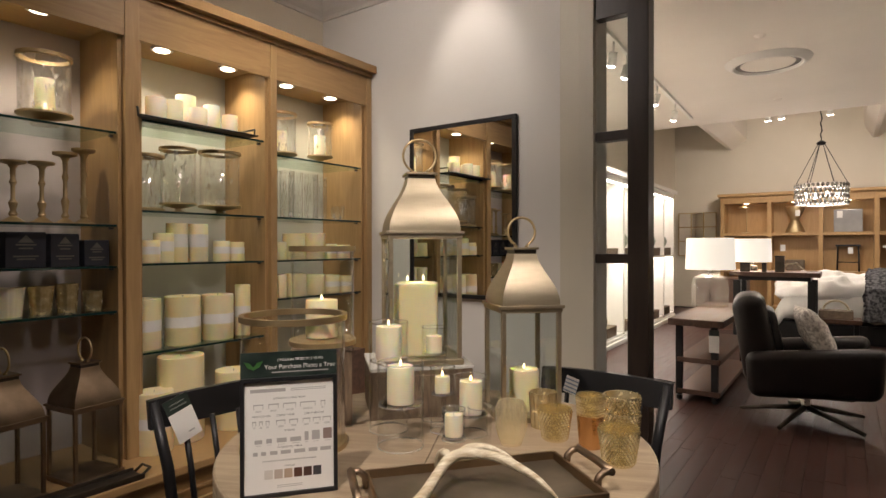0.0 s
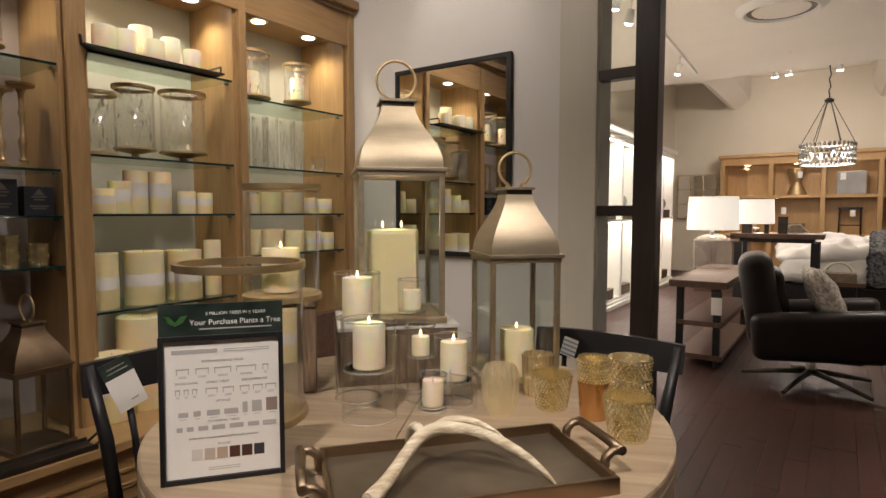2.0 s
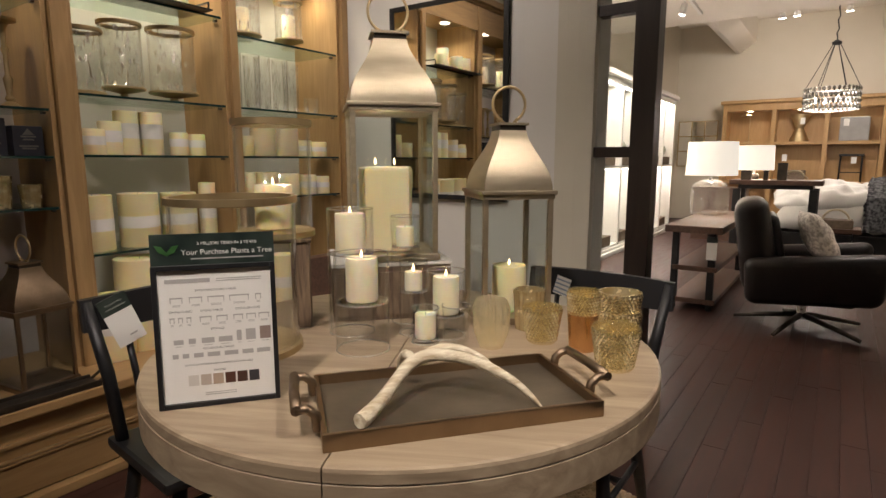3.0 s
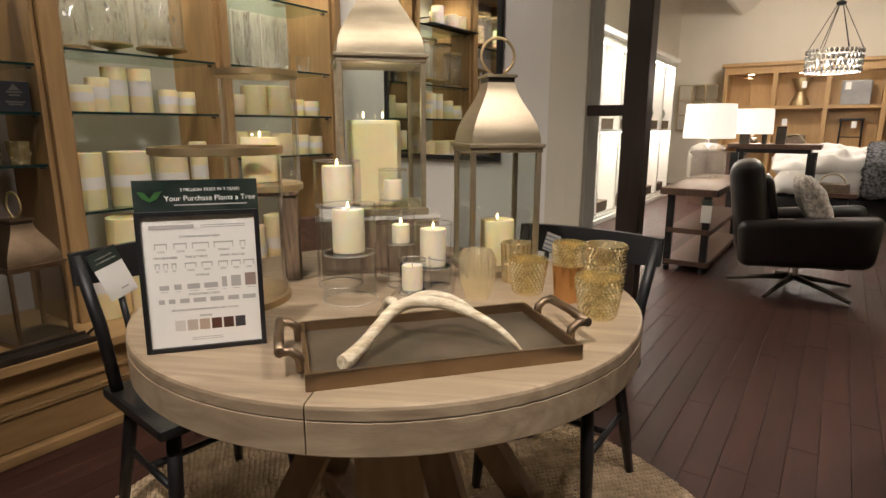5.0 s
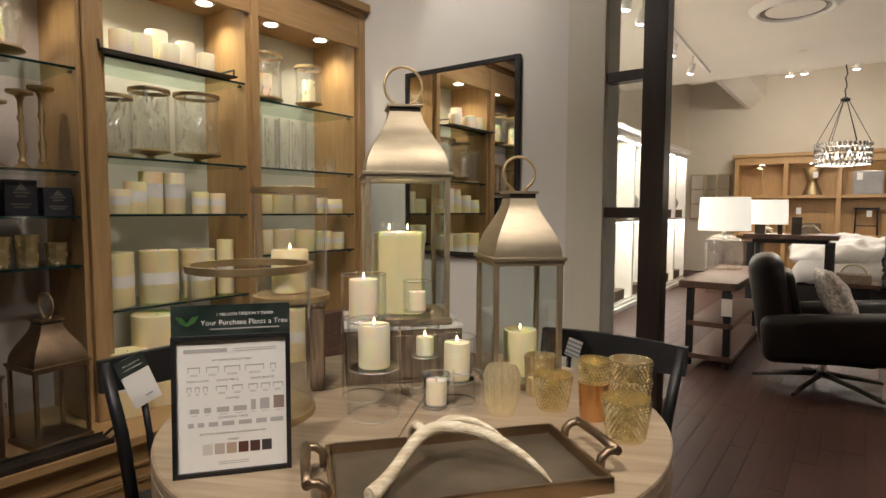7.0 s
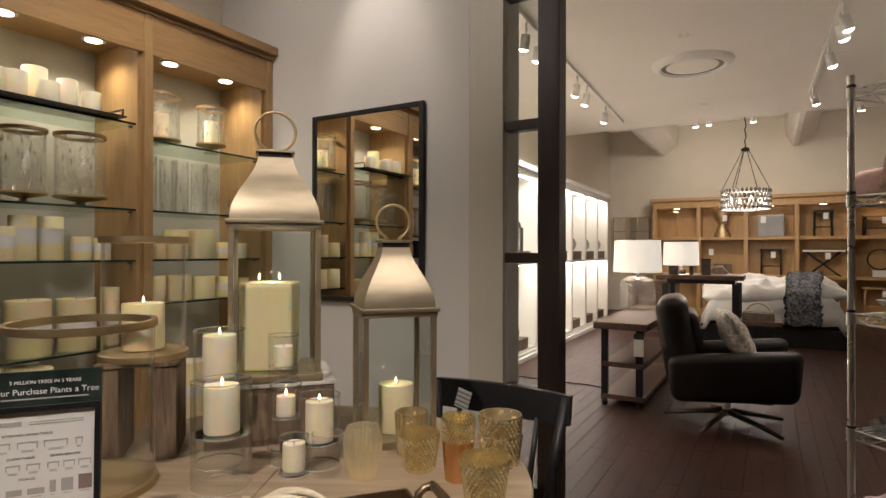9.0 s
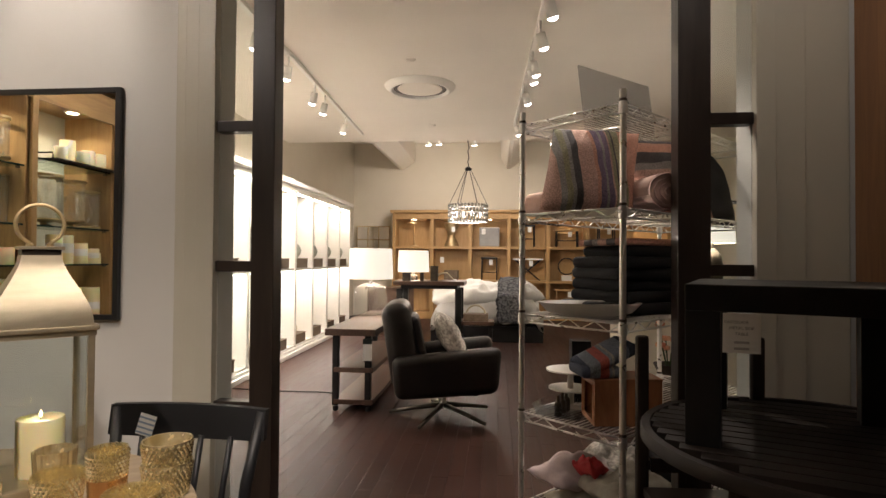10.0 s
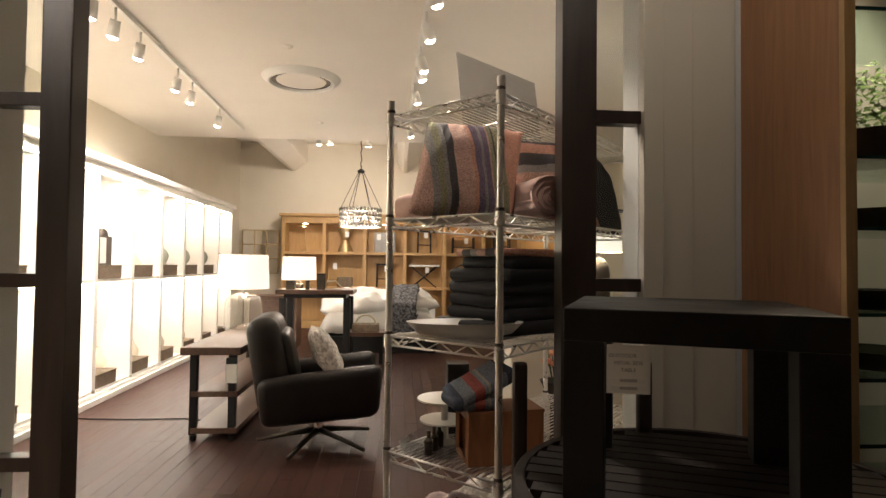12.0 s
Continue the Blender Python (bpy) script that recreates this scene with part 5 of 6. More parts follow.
part("foot", box(0.2, 0.12, 0.11, (0, 0, 0), 0.005), LINEN, q)
q = thing("storage_chest", cell(3, 0), "small white storage chest with a dark metal hasp", "chest")
part("body", box(0.46, 0.28, 0.30, (0, 0, 0), 0.01), LINEN, q)
part("lid", box(0.47, 0.29, 0.09, (0, 0, 0.305), 0.012), LINEN, q)
part("hasp", box(0.05, 0.01, 0.07, (0, -0.148, 0.27), 0.003), SMOKE, q)
q = thing("pharmacy_lamp", cell(0, 2), "slim brass table lamp on the far shelving", "lamp")
part("foot", lathe([(0.09, 0), (0.09, 0.015), (0.0001, 0.02)], 20), BRASS, q)
part("stem", tube([(0, 0, 0.02), (0, 0, 0.47), (-0.06, 0, 0.50)], 0.008, 6), BRASS, q)
part("shade", lathe([(0.02, 0.54), (0.11, 0.49), (0.10, 0.49), (0.0001, 0.53)], 20, (-0.06, 0, 0)), BRASS, q)
q = thing("hanging_basket", cell(1, 1), "small brown wicker basket with two white tags", "basket")
part("body", box(0.3, 0.22, 0.2, (0, 0, 0), 0.02), BASK, q)
part("price_tag", box(0.08, 0.003, 0.12, (-0.18, -0.2, 0.36), 0.0005), PAPER, q)
q = thing("pane_mirror", pose(-2.40, NORTH - 0.04, 1.085, 0, 0, 0), "rectangular wall mirror divided into panes by a thin frame", "mirror")
part("mirror_glass", span(-0.35, 0.35, -0.02, -0.01, 0.0, 0.86), MIRROR, q)
for x in (-0.368, -0.125, 0.115, 0.35):
    part("frame_bar", span(x, x + 0.018, -0.035, -0.004, -0.018, 0.878, 0.002), BRASS, q)
for z in (-0.018, 0.28, 0.57, 0.86):
    part("frame_bar", span(-0.352, 0.352, -0.032, -0.006, z, z + 0.018, 0.002), BRASS, q)

# ---- ceiling fittings of the showroom ----


def track(x, y0, y1, heads, side, label):
    t = thing("track_light", pose(x[0], 0, CEIL_B, 0, 0, x[1]), label, "track light", "ceiling track lights")
    part("rail", span(-0.018, 0.018, y0, y1, -0.035, -0.001, 0.002), WHITE, t)
    for yy in heads:
        hd = part("spot_head", tube([(0, yy, -0.12), (side * 0.03, yy + 0.03, -0.22)], [0.032, 0.04], 14), WHITE, t, "white cylindrical spot head")
        part("stem", tube([(0, yy, -0.035), (0, yy, -0.125)], 0.009, 8), WHITE, hd)
        d = Vector((side * 0.03, 0.03, -0.1)).normalized()
        e = Vector((side * 0.03, yy + 0.03, -0.22))
        dome = lathe([(0.034, 0.0), (0.030, -0.008), (0.018, -0.016), (0.0001, -0.019)], 16)
        part("lens", dome, HEADG, hd, "glowing domed lamp", Matrix.Translation(e + d * 0.002) @ Vector((0, 0, -1)).rotation_difference(d).to_matrix().to_4x4())


track(TRACK_L, 2.9, 8.0, HEADS_L, -1, "white ceiling track with lit spot heads near the lit cabinets")
track(TRACK_R, 2.9, 7.6, HEADS_R, 1, "white ceiling track with lit spot heads over the showroom")
for x, z in FAR_SPOTS:
    t = thing("ceiling_spot", pose(x, 9.6, z), "white ceiling spotlight, lit, beyond the ceiling edge", "light", "far ceiling spots")
    part("spot_head", tube([(0, 0, 3.78 - z), (0, 0, 0.06), (0, 0, -0.02), (0, 0.03, -0.10)], [0.012, 0.012, 0.03, 0.045], 12), WHITE, t)
    part("lens", tube([(0, 0.030, -0.102), (0, 0.032, -0.107)], 0.044, 12), HEADG, t)
v = thing("ceiling_vent", pose(-0.48, 5.95, CEIL_B), "large round white ceiling air vent", "vent")
part("flange", lathe([(0.27, -0.012), (0.285, -0.05), (0.30, -0.052), (0.355, -0.012), (0.36, -0.001), (0.27, -0.001)], 48), WHITE, v)
part("throat", lathe([(0.269, -0.028), (0.266, -0.003), (0.0001, -0.003)], 48), SMOKE, v)
part("plate", lathe([(0.0001, -0.030), (0.222, -0.034), (0.23, -0.026), (0.0001, -0.022)], 48), CEILW, v)
for x, yy in ((-0.377, 4.03), (-0.455, 5.17), (-0.54, 7.6)):
    s = thing("sprinkler", pose(x, yy, CEIL_B), "small white ceiling sprinkler", "sprinkler", "ceiling sprinklers")
    part("plate", lathe([(0.0001, -0.02), (0.035, -0.012), (0.045, -0.001), (0.0001, -0.001)], 20), CEILW, s)

chd = thing("chandelier", pose(-0.175, 9.6, -0.095), "round drum chandelier of clear crystals on thin chains", "chandelier")
part("chain", tube([(0, 0, 3.872), (0, 0, 3.44)] + [(0.012 * math.sin(k * 2.1), 0.0, 3.4 - 0.055 * k) for k in range(10)] + [(0, 0, 2.84)], 0.008, 6), IRON, chd)
part("hub", lathe([(0.0001, 2.80), (0.05, 2.81), (0.06, 2.84), (0.02, 2.87), (0.0001, 2.87)], 20), IRON, chd)
for k in range(6):
    a = k * math.pi / 3
    part("suspension_wire", tube([(0.04 * math.cos(a), 0.04 * math.sin(a), 2.82), (0.31 * math.cos(a), 0.31 * math.sin(a), 2.25)], 0.005, 5), IRON, chd)
for z in (1.96, 2.10, 2.24):
    part("hoop", tube([(0.32 * math.cos(a), 0.32 * math.sin(a), z) for a in np.arange(32) * math.pi / 16], 0.008, 6, True), CHROME, chd)
cry = bmesh.new()
for i in range(4):
    for k in range(36):
        a = 2 * math.pi * (k + 0.5 * (i % 2)) / 36
        bmesh.ops.create_icosphere(cry, subdivisions=1, radius=0.026, matrix=pose(0.325 * math.cos(a), 0.325 * math.sin(a), 1.985 + 0.078 * i, 0, 0, math.degrees(a)) @ Matrix.Diagonal((0.5, 0.9, 1.35, 1)))
tagged(part("crystal_curtain", cry, mat("crystal", (0.62, 0.61, 0.58), (0.25, 0.245, 0.235), 0.15, 0.75, scale=60, bump=0.3), chd, "band of faceted clear crystals"), kind="stuff")
for k in range(4):
    a = k * math.pi / 2 + 0.4
    part("bulb", lathe([(0.0001, 0), (0.022, 0.015), (0.026, 0.04), (0.012, 0.075), (0.0001, 0.085)], 14, (0.2 * math.cos(a), 0.2 * math.sin(a), 2.05)), PUCKG, chd)
lamp("POINT", 40, (-0.175, 9.6, 1.80), SOFT, size=0.15)

# ---- console table, lamps ----
con = thing("console_table", pose(0, 0, 0), "narrow brown plank console table with black iron legs", "console table")
CX0, CX1, CY0, CY1, CZ = -1.085, -0.665, 4.79, 6.45, 0.68
part("top", span(CX0, CX1, CY0, CY1, CZ - 0.055, CZ, 0.006), RUSTIC, con)
for z in (0.36, 0.10):
    part("shelf", span(CX0 + 0.06, CX1 - 0.03, CY0 + 0.05, CY1 - 0.05, z - 0.04, z, 0.005), RUSTIC, con)
for x in (CX0 + 0.075, CX1 - 0.075):
    for yy in (CY0 + 0.08, CY1 - 0.08):
        part("leg", span(x - 0.025, x + 0.025, yy - 0.025, yy + 0.025, 0.05, CZ - 0.055, 0.003), IRON, con)
        part("caster", add_lathe(bmesh.new(), [(0.012, 0), (0.024, 0.01), (0.024, 0.04), (0.012, 0.05)], 14, (x, yy, 0)), IRON, con)
part("price_tag", box(0.075, 0.003, 0.17, (CX1 - 0.075, CY0 + 0.045, 0.42), 0.0005), PAPER, con, "pale price tag")
part("tag_header", box(0.076, 0.005, 0.045, (CX1 - 0.075, CY0 + 0.045, 0.555), 0.0005), TEAL, con)


def table_lamp(m, shade_r, z0, z1, cloche_r, label):
    q = thing("table_lamp", m, label, "lamp", "table lamps with white drum shades")
    part("shade", lathe([(shade_r, z0), (shade_r * 0.95, z1), (shade_r * 0.95 - 0.004, z1), (shade_r - 0.004, z0), (shade_r, z0)], 40), SHADE, q, "glowing white linen drum shade")
    h = z0 - 0.04
    part("base", lathe([(cloche_r * 0.98, 0), (cloche_r, 0.01), (cloche_r, h * 0.72), (cloche_r * 0.85, h * 0.88), (cloche_r * 0.45, h * 0.98), (0.025, h), (0.0001, h)], 36), CLOCHE if cloche_r > 0.1 else SMOKE, q, "clear glass cloche base" if cloche_r > 0.1 else "")
    part("neck", tube([(0, 0, h), (0, 0, z0 + 0.05)], 0.018, 10), CHROME, q)
    part("rod", tube([(0, 0, 0.05), (0, 0, h)], 0.005, 6), SMOKE, q)
    return q


table_lamp(pose(-0.985, 6.02, CZ), 0.228, 0.365, 0.675, 0.168, "lamp with white drum shade and clear glass base on the console")
lamp("POINT", 16, (-0.985, 6.02, CZ + 0.54), SOFT, size=0.05)
solo("floor_cable", tube([(CX0 + 0.06, 5.36, 0.008), (-1.3, 5.46, 0.006), (-1.7, 5.45, 0.006), (-2.0, 5.47, 0.006), (-2.2, 5.50, 0.006)], 0.006, 6), IRON, pose(0, 0, 0), "thin black power cable lying on the floor", "cable")

# ---- leather swivel chair ----
lc = thing("swivel_armchair", pose(-0.12, 4.82, 0, 0, 0, 7), "black leather swivel armchair on a metal star base", "armchair")


def soft_box(sx, sy, sz, at, bevel, taper=1.0, m=None):
    bm = bmesh.new()
    add_box(bm, sx, sy, sz, at, 0.0)
    for v in bm.verts:
        if v.co.z > at[2] + sz * 0.5:
            v.co.x = at[0] + (v.co.x - at[0]) * taper
    bmesh.ops.bevel(bm, geom=bm.edges[:], offset=bevel, segments=4, affect="EDGES", profile=0.5)
    for f in bm.faces:
        f.smooth = True
    if m is not None:
        bm.transform(m)
    return bm


for s in (-1, 1):
    arm = soft_box(0.78, 0.145, 0.37, (0.02, s * 0.31, 0.20), 0.066, 1.06)
    for v in arm.verts:
        if v.co.z < 0.3:
            v.co.y -= s * 0.02
            v.co.z += 0.05 * max(0, v.co.x) / 0.4
        else:
            v.co.z += 0.04 * (v.co.x - 0.1) / 0.4
    part("arm", arm, LEATHER, lc)
part("seat_cushion", soft_box(0.62, 0.50, 0.17, (0.06, 0, 0.28), 0.05), LEATHER, lc)
part("under_frame", soft_box(0.56, 0.50, 0.08, (0.0, 0, 0.21), 0.03), LEATHER, lc)
bk = pose(-0.27, 0, 0.28, 0, -10, 0)
part("backrest", soft_box(0.24, 0.64, 0.645, (0, 0, 0), 0.085, 0.9, bk), LEATHER, lc)
part("back_cushion", soft_box(0.12, 0.46, 0.40, (0.11, 0, 0.12), 0.05, 0.85, bk), LEATHER, lc)
part("head_roll", soft_box(0.13, 0.46, 0.13, (0.05, 0, 0.50), 0.06, 0.9, bk), LEATHER, lc)
part("column", lathe([(0.035, 0.06), (0.03, 0.1), (0.03, 0.24), (0.0001, 0.24)], 16), CHROME, lc)
for k in range(5):
    a = 2 * math.pi * k / 5 + 0.5
    c, s = math.cos(a), math.sin(a)
    part("star_leg", tube([(0.02 * c, 0.02 * s, 0.09), (0.22 * c, 0.22 * s, 0.06), (0.43 * c, 0.43 * s, 0.018)], [0.022, 0.018, 0.013], 8), SMOKE, lc)
KNIT = mat("grey_white_knit", (0.74, 0.69, 0.62), (0.36, 0.33, 0.29), 0.95, scale=45, bump=0.8, fine=120, sharp=0.1)
solo("throw_pillow", cushion(0.40, 0.40, 0.17, 14, 0.45, 0.02, 3), KNIT, pose(-0.06, 4.72, 0.655, 0, 62, 12), "grey and white knitted throw pillow on the armchair", "pillow")

# ---- counter-height table with its things ----
ct = thing("counter_table", pose(-0.615, 8.2, -0.05), "dark wooden counter-height table", "table")
part("top", box(0.97, 0.62, 0.055, (0, 0, 0.945), 0.005), RUSTIC, ct)
part("apron", box(0.78, 0.50, 0.05, (0, 0, 0.895), 0.004), IRON, ct)
for sx in (-1, 1):
    for sy in (-1, 1):
        part("leg", box(0.085, 0.085, 0.846, (sx * 0.40, sy * 0.24, 0.05), 0.005), IRON, ct)
table_lamp(pose(-0.89, 8.36, 0.95), 0.225, 0.115, 0.42, 0.06, "table lamp with white drum shade on the counter-height table")
lamp("POINT", 18, (-0.89, 8.36, 1.23), SOFT, size=0.05)
for x, w, h in ((-0.93, 0.11, 0.10), (-0.72, 0.05, 0.10), (-0.55, 0.10, 0.19)):
    q = thing("dark_canister", pose(x, 8.02, 0.95), "small dark box standing on the counter-height table", "box", "small boxes on the tall table")
    part("body", box(w, w, h, (0, 0, 0), 0.004), SMOKE, q)
    part("lid", box(w + 0.004, w + 0.004, 0.015, (0, 0, h), 0.003), IRON, q)
q = thing("antler_ornament", pose(-0.42, 8.1, 0.95), "pale curved antler ornament on the tall table", "ornament")
part("beam", tube([(-0.14, 0, 0.02), (-0.06, 0, 0.10), (0.04, 0, 0.11), (0.13, 0, 0.02)], [0.012, 0.015, 0.012, 0.006], 8), BONE, q)
q = thing("dresser", pose(-1.45, 9.62, 0), "dark brown wooden dresser beyond the tall table", "dresser")
part("body", box(0.7, 0.45, 0.755, (0, 0, 0.0), 0.006), RUSTIC, q)
part("top", box(0.76, 0.50, 0.035, (0, 0, 0.755), 0.005), RUSTIC, q)
for z in (0.10, 0.315, 0.53):
    part("drawer_front", box(0.62, 0.012, 0.19, (0, -0.228, z), 0.003), RUSTIC, q)

# ---- bed and side table ----
bed = thing("bed", pose(0.15, 9.95, 0), "low dark wooden bed with white bedding", "bed")
part("frame", box(1.65, 2.0, 0.22, (0, 0, 0.07), 0.012), IRON, bed, "dark platform frame")
part("foot_rail", box(1.70, 0.06, 0.24, (0, -1.02, 0.0), 0.01), IRON, bed)
part("mattress", soft_box(1.55, 1.9, 0.28, (0, 0, 0.29), 0.07), LINEN, bed)
for x, yy, z, sx, sy, sz, tilt, sd in ((-0.48, -0.62, 0.66, 0.80, 0.62, 0.26, 12, 1), (-0.12, -0.66, 0.72, 0.70, 0.66, 0.36, 18, 2), (-0.40, -0.1, 0.70, 0.9, 0.7, 0.28, 16, 3), (0.45, -0.3, 0.72, 0.8, 0.66, 0.32, 16, 4)):
    solo("bed_pillow", cushion(sx, sy, sz, 22, 0.4, 0.11, sd), LINEN, pose(0.15 + x, 9.95 + yy, z, tilt, 0, 6 * sd), "plump white linen pillow on the bed", "pillow", "white bed pillows")
duv = bmesh.new()
gn = 26
gv = []
for i in range(gn + 1):
    row = []
    for j in range(gn + 1):
        u, w = -0.86 + 1.72 * i / gn, -1.08 + 1.5 * j / gn
        ed = max(0, abs(u) - 0.74) * 2.2 + max(0, -0.94 - w) * 2.2
        z = 0.60 - ed + 0.05 * noise.noise((u * 3, w * 3, 1.0)) + 0.03 * noise.noise((u * 8, w * 8, 4.0))
        row.append(duv.verts.new((u, w, max(0.16, z))))
    gv.append(row)
for i in range(gn):
    for j in range(gn):
        duv.faces.new((gv[i][j], gv[i + 1][j], gv[i + 1][j + 1], gv[i][j + 1])).smooth = True
bmesh.ops.solidify(duv, geom=duv.faces[:], thickness=-0.02)
solo("duvet", duv, LINEN, pose(0.15, 9.95, 0), "rumpled white duvet spread over the bed", "duvet")
thr = bmesh.new()
gv = []
for i in range(15):
    row = []
    for j in range(31):
        u, w = -0.20 + 0.4 * i / 14, j / 30
        path_y, path_z = (-1.13, 0.30 + 0.42 * w / 0.4) if w < 0.4 else (-1.13 + 0.75 * (w - 0.4) / 0.6, 0.72 + 0.25 * math.sin((w - 0.4) * 2.6))
        d = 0.03 * noise.noise((u * 9, w * 5, 2.0)) + 0.035 * noise.noise((u * 34, w * 28, 5.0))
        row.append(thr.verts.new((u + d, path_y + d, path_z + d)))
    gv.append(row)
for i in range(14):
    for j in range(30):
        thr.faces.new((gv[i][j], gv[i + 1][j], gv[i + 1][j + 1], gv[i][j + 1])).smooth = True
bmesh.ops.solidify(thr, geom=thr.faces[:], thickness=0.03)
solo("fur_throw", thr, GREYFUR, pose(0.60, 9.93, 0, 0, 0, -5), "shaggy dark grey fur throw draped over the bed", "throw")
bt = thing("low_bench", pose(0.02, 8.15, 0), "low brown wooden bench with a basket on it", "bench")
part("top", box(0.5, 0.4, 0.05, (0, 0, 0.36), 0.006), RUSTIC, bt)
for sx in (-1, 1):
    part("leg", box(0.05, 0.34, 0.36, (sx * 0.2, 0, 0), 0.004), IRON, bt)
bs = thing("handled_basket", pose(0.02, 8.1, 0.41), "small brown basket with a pale arched handle", "basket")
part("body", box(0.34, 0.24, 0.10, (0, 0, 0), 0.012), BASK, bs)
part("handle", tube(arc(0, 0.08, 0.13, 0, 180, 14), 0.012, 8), BONE, bs)

# ---- chrome wire rack in the doorway ----
RA, RL, RD = 47.6, 1.22, 0.48
RM = pose(0.77, 2.428, 0, 0, 0, RA)
R_LEVELS_Z = (1.835, 1.447, 1.018, 0.598, 0.21)
rack = thing("wire_rack", RM, "tall chrome wire shelving rack on ribbed posts", "rack")
for x, yy in ((0, 0), (RL, 0), (0, RD), (RL, RD)):
    prof = []
    z = 0.03
    while z < 1.87:
        prof += [(0.0125, z), (0.0125, z + 0.022), (0.0120, z + 0.0225), (0.0120, z + 0.0245)]
        z += 0.025
    post = part("post", lathe(prof, 10, (x, yy, 0)), CHROME, rack)
    part("cap", lathe([(0.0135, 1.865), (0.0135, 1.888), (0.0001, 1.892)], 12, (x, yy, 0)), CHROME, post)
    part("foot", lathe([(0.010, 0.0), (0.018, 0.006), (0.012, 0.03)], 10, (x, yy, 0)), SMOKE, post)


def wire_shelf(z):
    bm = bmesh.new()
    rim = [(0, 0), (RL, 0), (RL, RD), (0, RD)]
    for (x0, y0), (x1, y1) in zip(rim, rim[1:] + rim[:1]):
        for dz in (0.0, -0.032):
            add_tube(bm, [(x0, y0, z + dz), (x1, y1, z + dz)], 0.0045, 5)
        ln = math.hypot(x1 - x0, y1 - y0)
        n = max(2, int(ln / 0.055))
        zig = [(x0 + (x1 - x0) * k / n, y0 + (y1 - y0) * k / n, z - (0.032 if k % 2 else 0.0)) for k in range(n + 1)]
        add_tube(bm, zig, 0.003, 4)
    for x in (RL * 0.25, RL * 0.5, RL * 0.75):
        add_tube(bm, [(x, 0, z - 0.006), (x, RD, z - 0.006)], 0.003, 5)
    return bm


wire0 = None
for z in R_LEVELS_Z:
    sh = part("wire_shelf", wire_shelf(z), CHROME, rack)
    for k in range(1, 21):
        if wire0 is None:
            wire0 = part("wire", tube([(0, 0, 0.001), (RL, 0, 0.001)], 0.0027, 4), CHROME, sh, m=pose(0, RD * k / 21, z))
        else:
            twin(wire0, pose(0, RD * k / 21, z), sh)
    for x, yy in ((0, 0), (RL, 0), (0, RD), (RL, RD)):
        part("sleeve", lathe([(0.0130, z - 0.040), (0.0175, z - 0.038), (0.0160, z + 0.006), (0.0130, z + 0.008)], 12, (x, yy, 0)), CHROME, sh)
        part("split_ring", lathe([(0.0130, z + 0.008), (0.0150, z + 0.009), (0.0145, z + 0.018), (0.0130, z + 0.019)], 12, (x, yy, 0)), SMOKE, sh, "black plastic ring")


def on_rack(x, yy, z, rx=0, ry=0, rz=0):
    return RM @ pose(x, yy, z, rx, ry, rz)


def stripes(name, bands, axis="X", size=0.40):
    """Woven stripes across one local axis."""
    m = mat(name, (0.5, 0.5, 0.5), rough=0.95, bump=0.6, fine=240)
    n, l = m.node_tree.nodes, m.node_tree.links
    tc, sp, mr, rp = n.new("ShaderNodeTexCoord"), n.new("ShaderNodeSeparateXYZ"), n.new("ShaderNodeMapRange"), n.new("ShaderNodeValToRGB")
    l.new(tc.outputs["Object"], sp.inputs[0])
    mr.inputs["From Min"].default_value, mr.inputs["From Max"].default_value = -size / 2, size / 2
    l.new(sp.outputs[axis], mr.inputs["Value"])
    l.new(mr.outputs[0], rp.inputs["Fac"])
    rp.color_ramp.interpolation = "CONSTANT"
    el = rp.color_ramp.elements
    el[0].position, el[0].color = 0.0, (*bands[0][1], 1)
    el[1].position, el[1].color = bands[1][0], (*bands[1][1], 1)
    for p, c in bands[2:]:
        e = el.new(p)
        e.color = (*c, 1)
    wv, mx = n.new("ShaderNodeTexNoise"), n.new("ShaderNodeMix")
    wv.inputs["Scale"].default_value, wv.inputs["Detail"].default_value = 190, 3
    mx.data_type, mx.blend_type = "RGBA", "MULTIPLY"
    cr = n.new("ShaderNodeValToRGB")
    cr.color_ramp.elements[0].position, cr.color_ramp.elements[0].color = 0.35, (0.35, 0.33, 0.33, 1)
    cr.color_ramp.elements[1].position, cr.color_ramp.elements[1].color = 0.62, (1, 1, 1, 1)
    l.new(tc.outputs["Object"], wv.inputs["Vector"])
    l.new(wv.outputs["Fac"], cr.inputs["Fac"])
    mx.inputs["Factor"].default_value = 0.75
    l.new(rp.outputs["Color"], mx.inputs["A"])
    l.new(cr.outputs["Color"], mx.inputs["B"])
    l.new(mx.outputs["Result"], n["Principled BSDF"].inputs["Base Color"])
    return m


PINK, CHAR, GREY, PURP, OLIVE, CORAL = (0.66, 0.42, 0.34), (0.10, 0.09, 0.09), (0.34, 0.32, 0.30), (0.22, 0.16, 0.24), (0.34, 0.32, 0.20), (0.66, 0.34, 0.25)
STRIPE = stripes("striped_weave", [(0, PINK), (0.07, GREY), (0.13, OLIVE), (0.19, GREY), (0.23, CHAR), (0.30, PINK), (0.46, CORAL), (0.50, PURP), (0.56, GREY), (0.59, PURP), (0.65, PINK), (0.67, OLIVE), (0.71, CHAR), (0.73, OLIVE), (0.81, CORAL)])
STRIPE2 = stripes("striped_weave_dark", [(0, CORAL), (0.2, CHAR), (0.35, PINK), (0.5, GREY), (0.6, CHAR), (0.75, CORAL), (0.9, CHAR)], "Y")
BLUSH = mat("blush_throw", (0.62, 0.43, 0.37), (0.50, 0.33, 0.28), 0.95, scale=12, bump=0.6, fine=180)
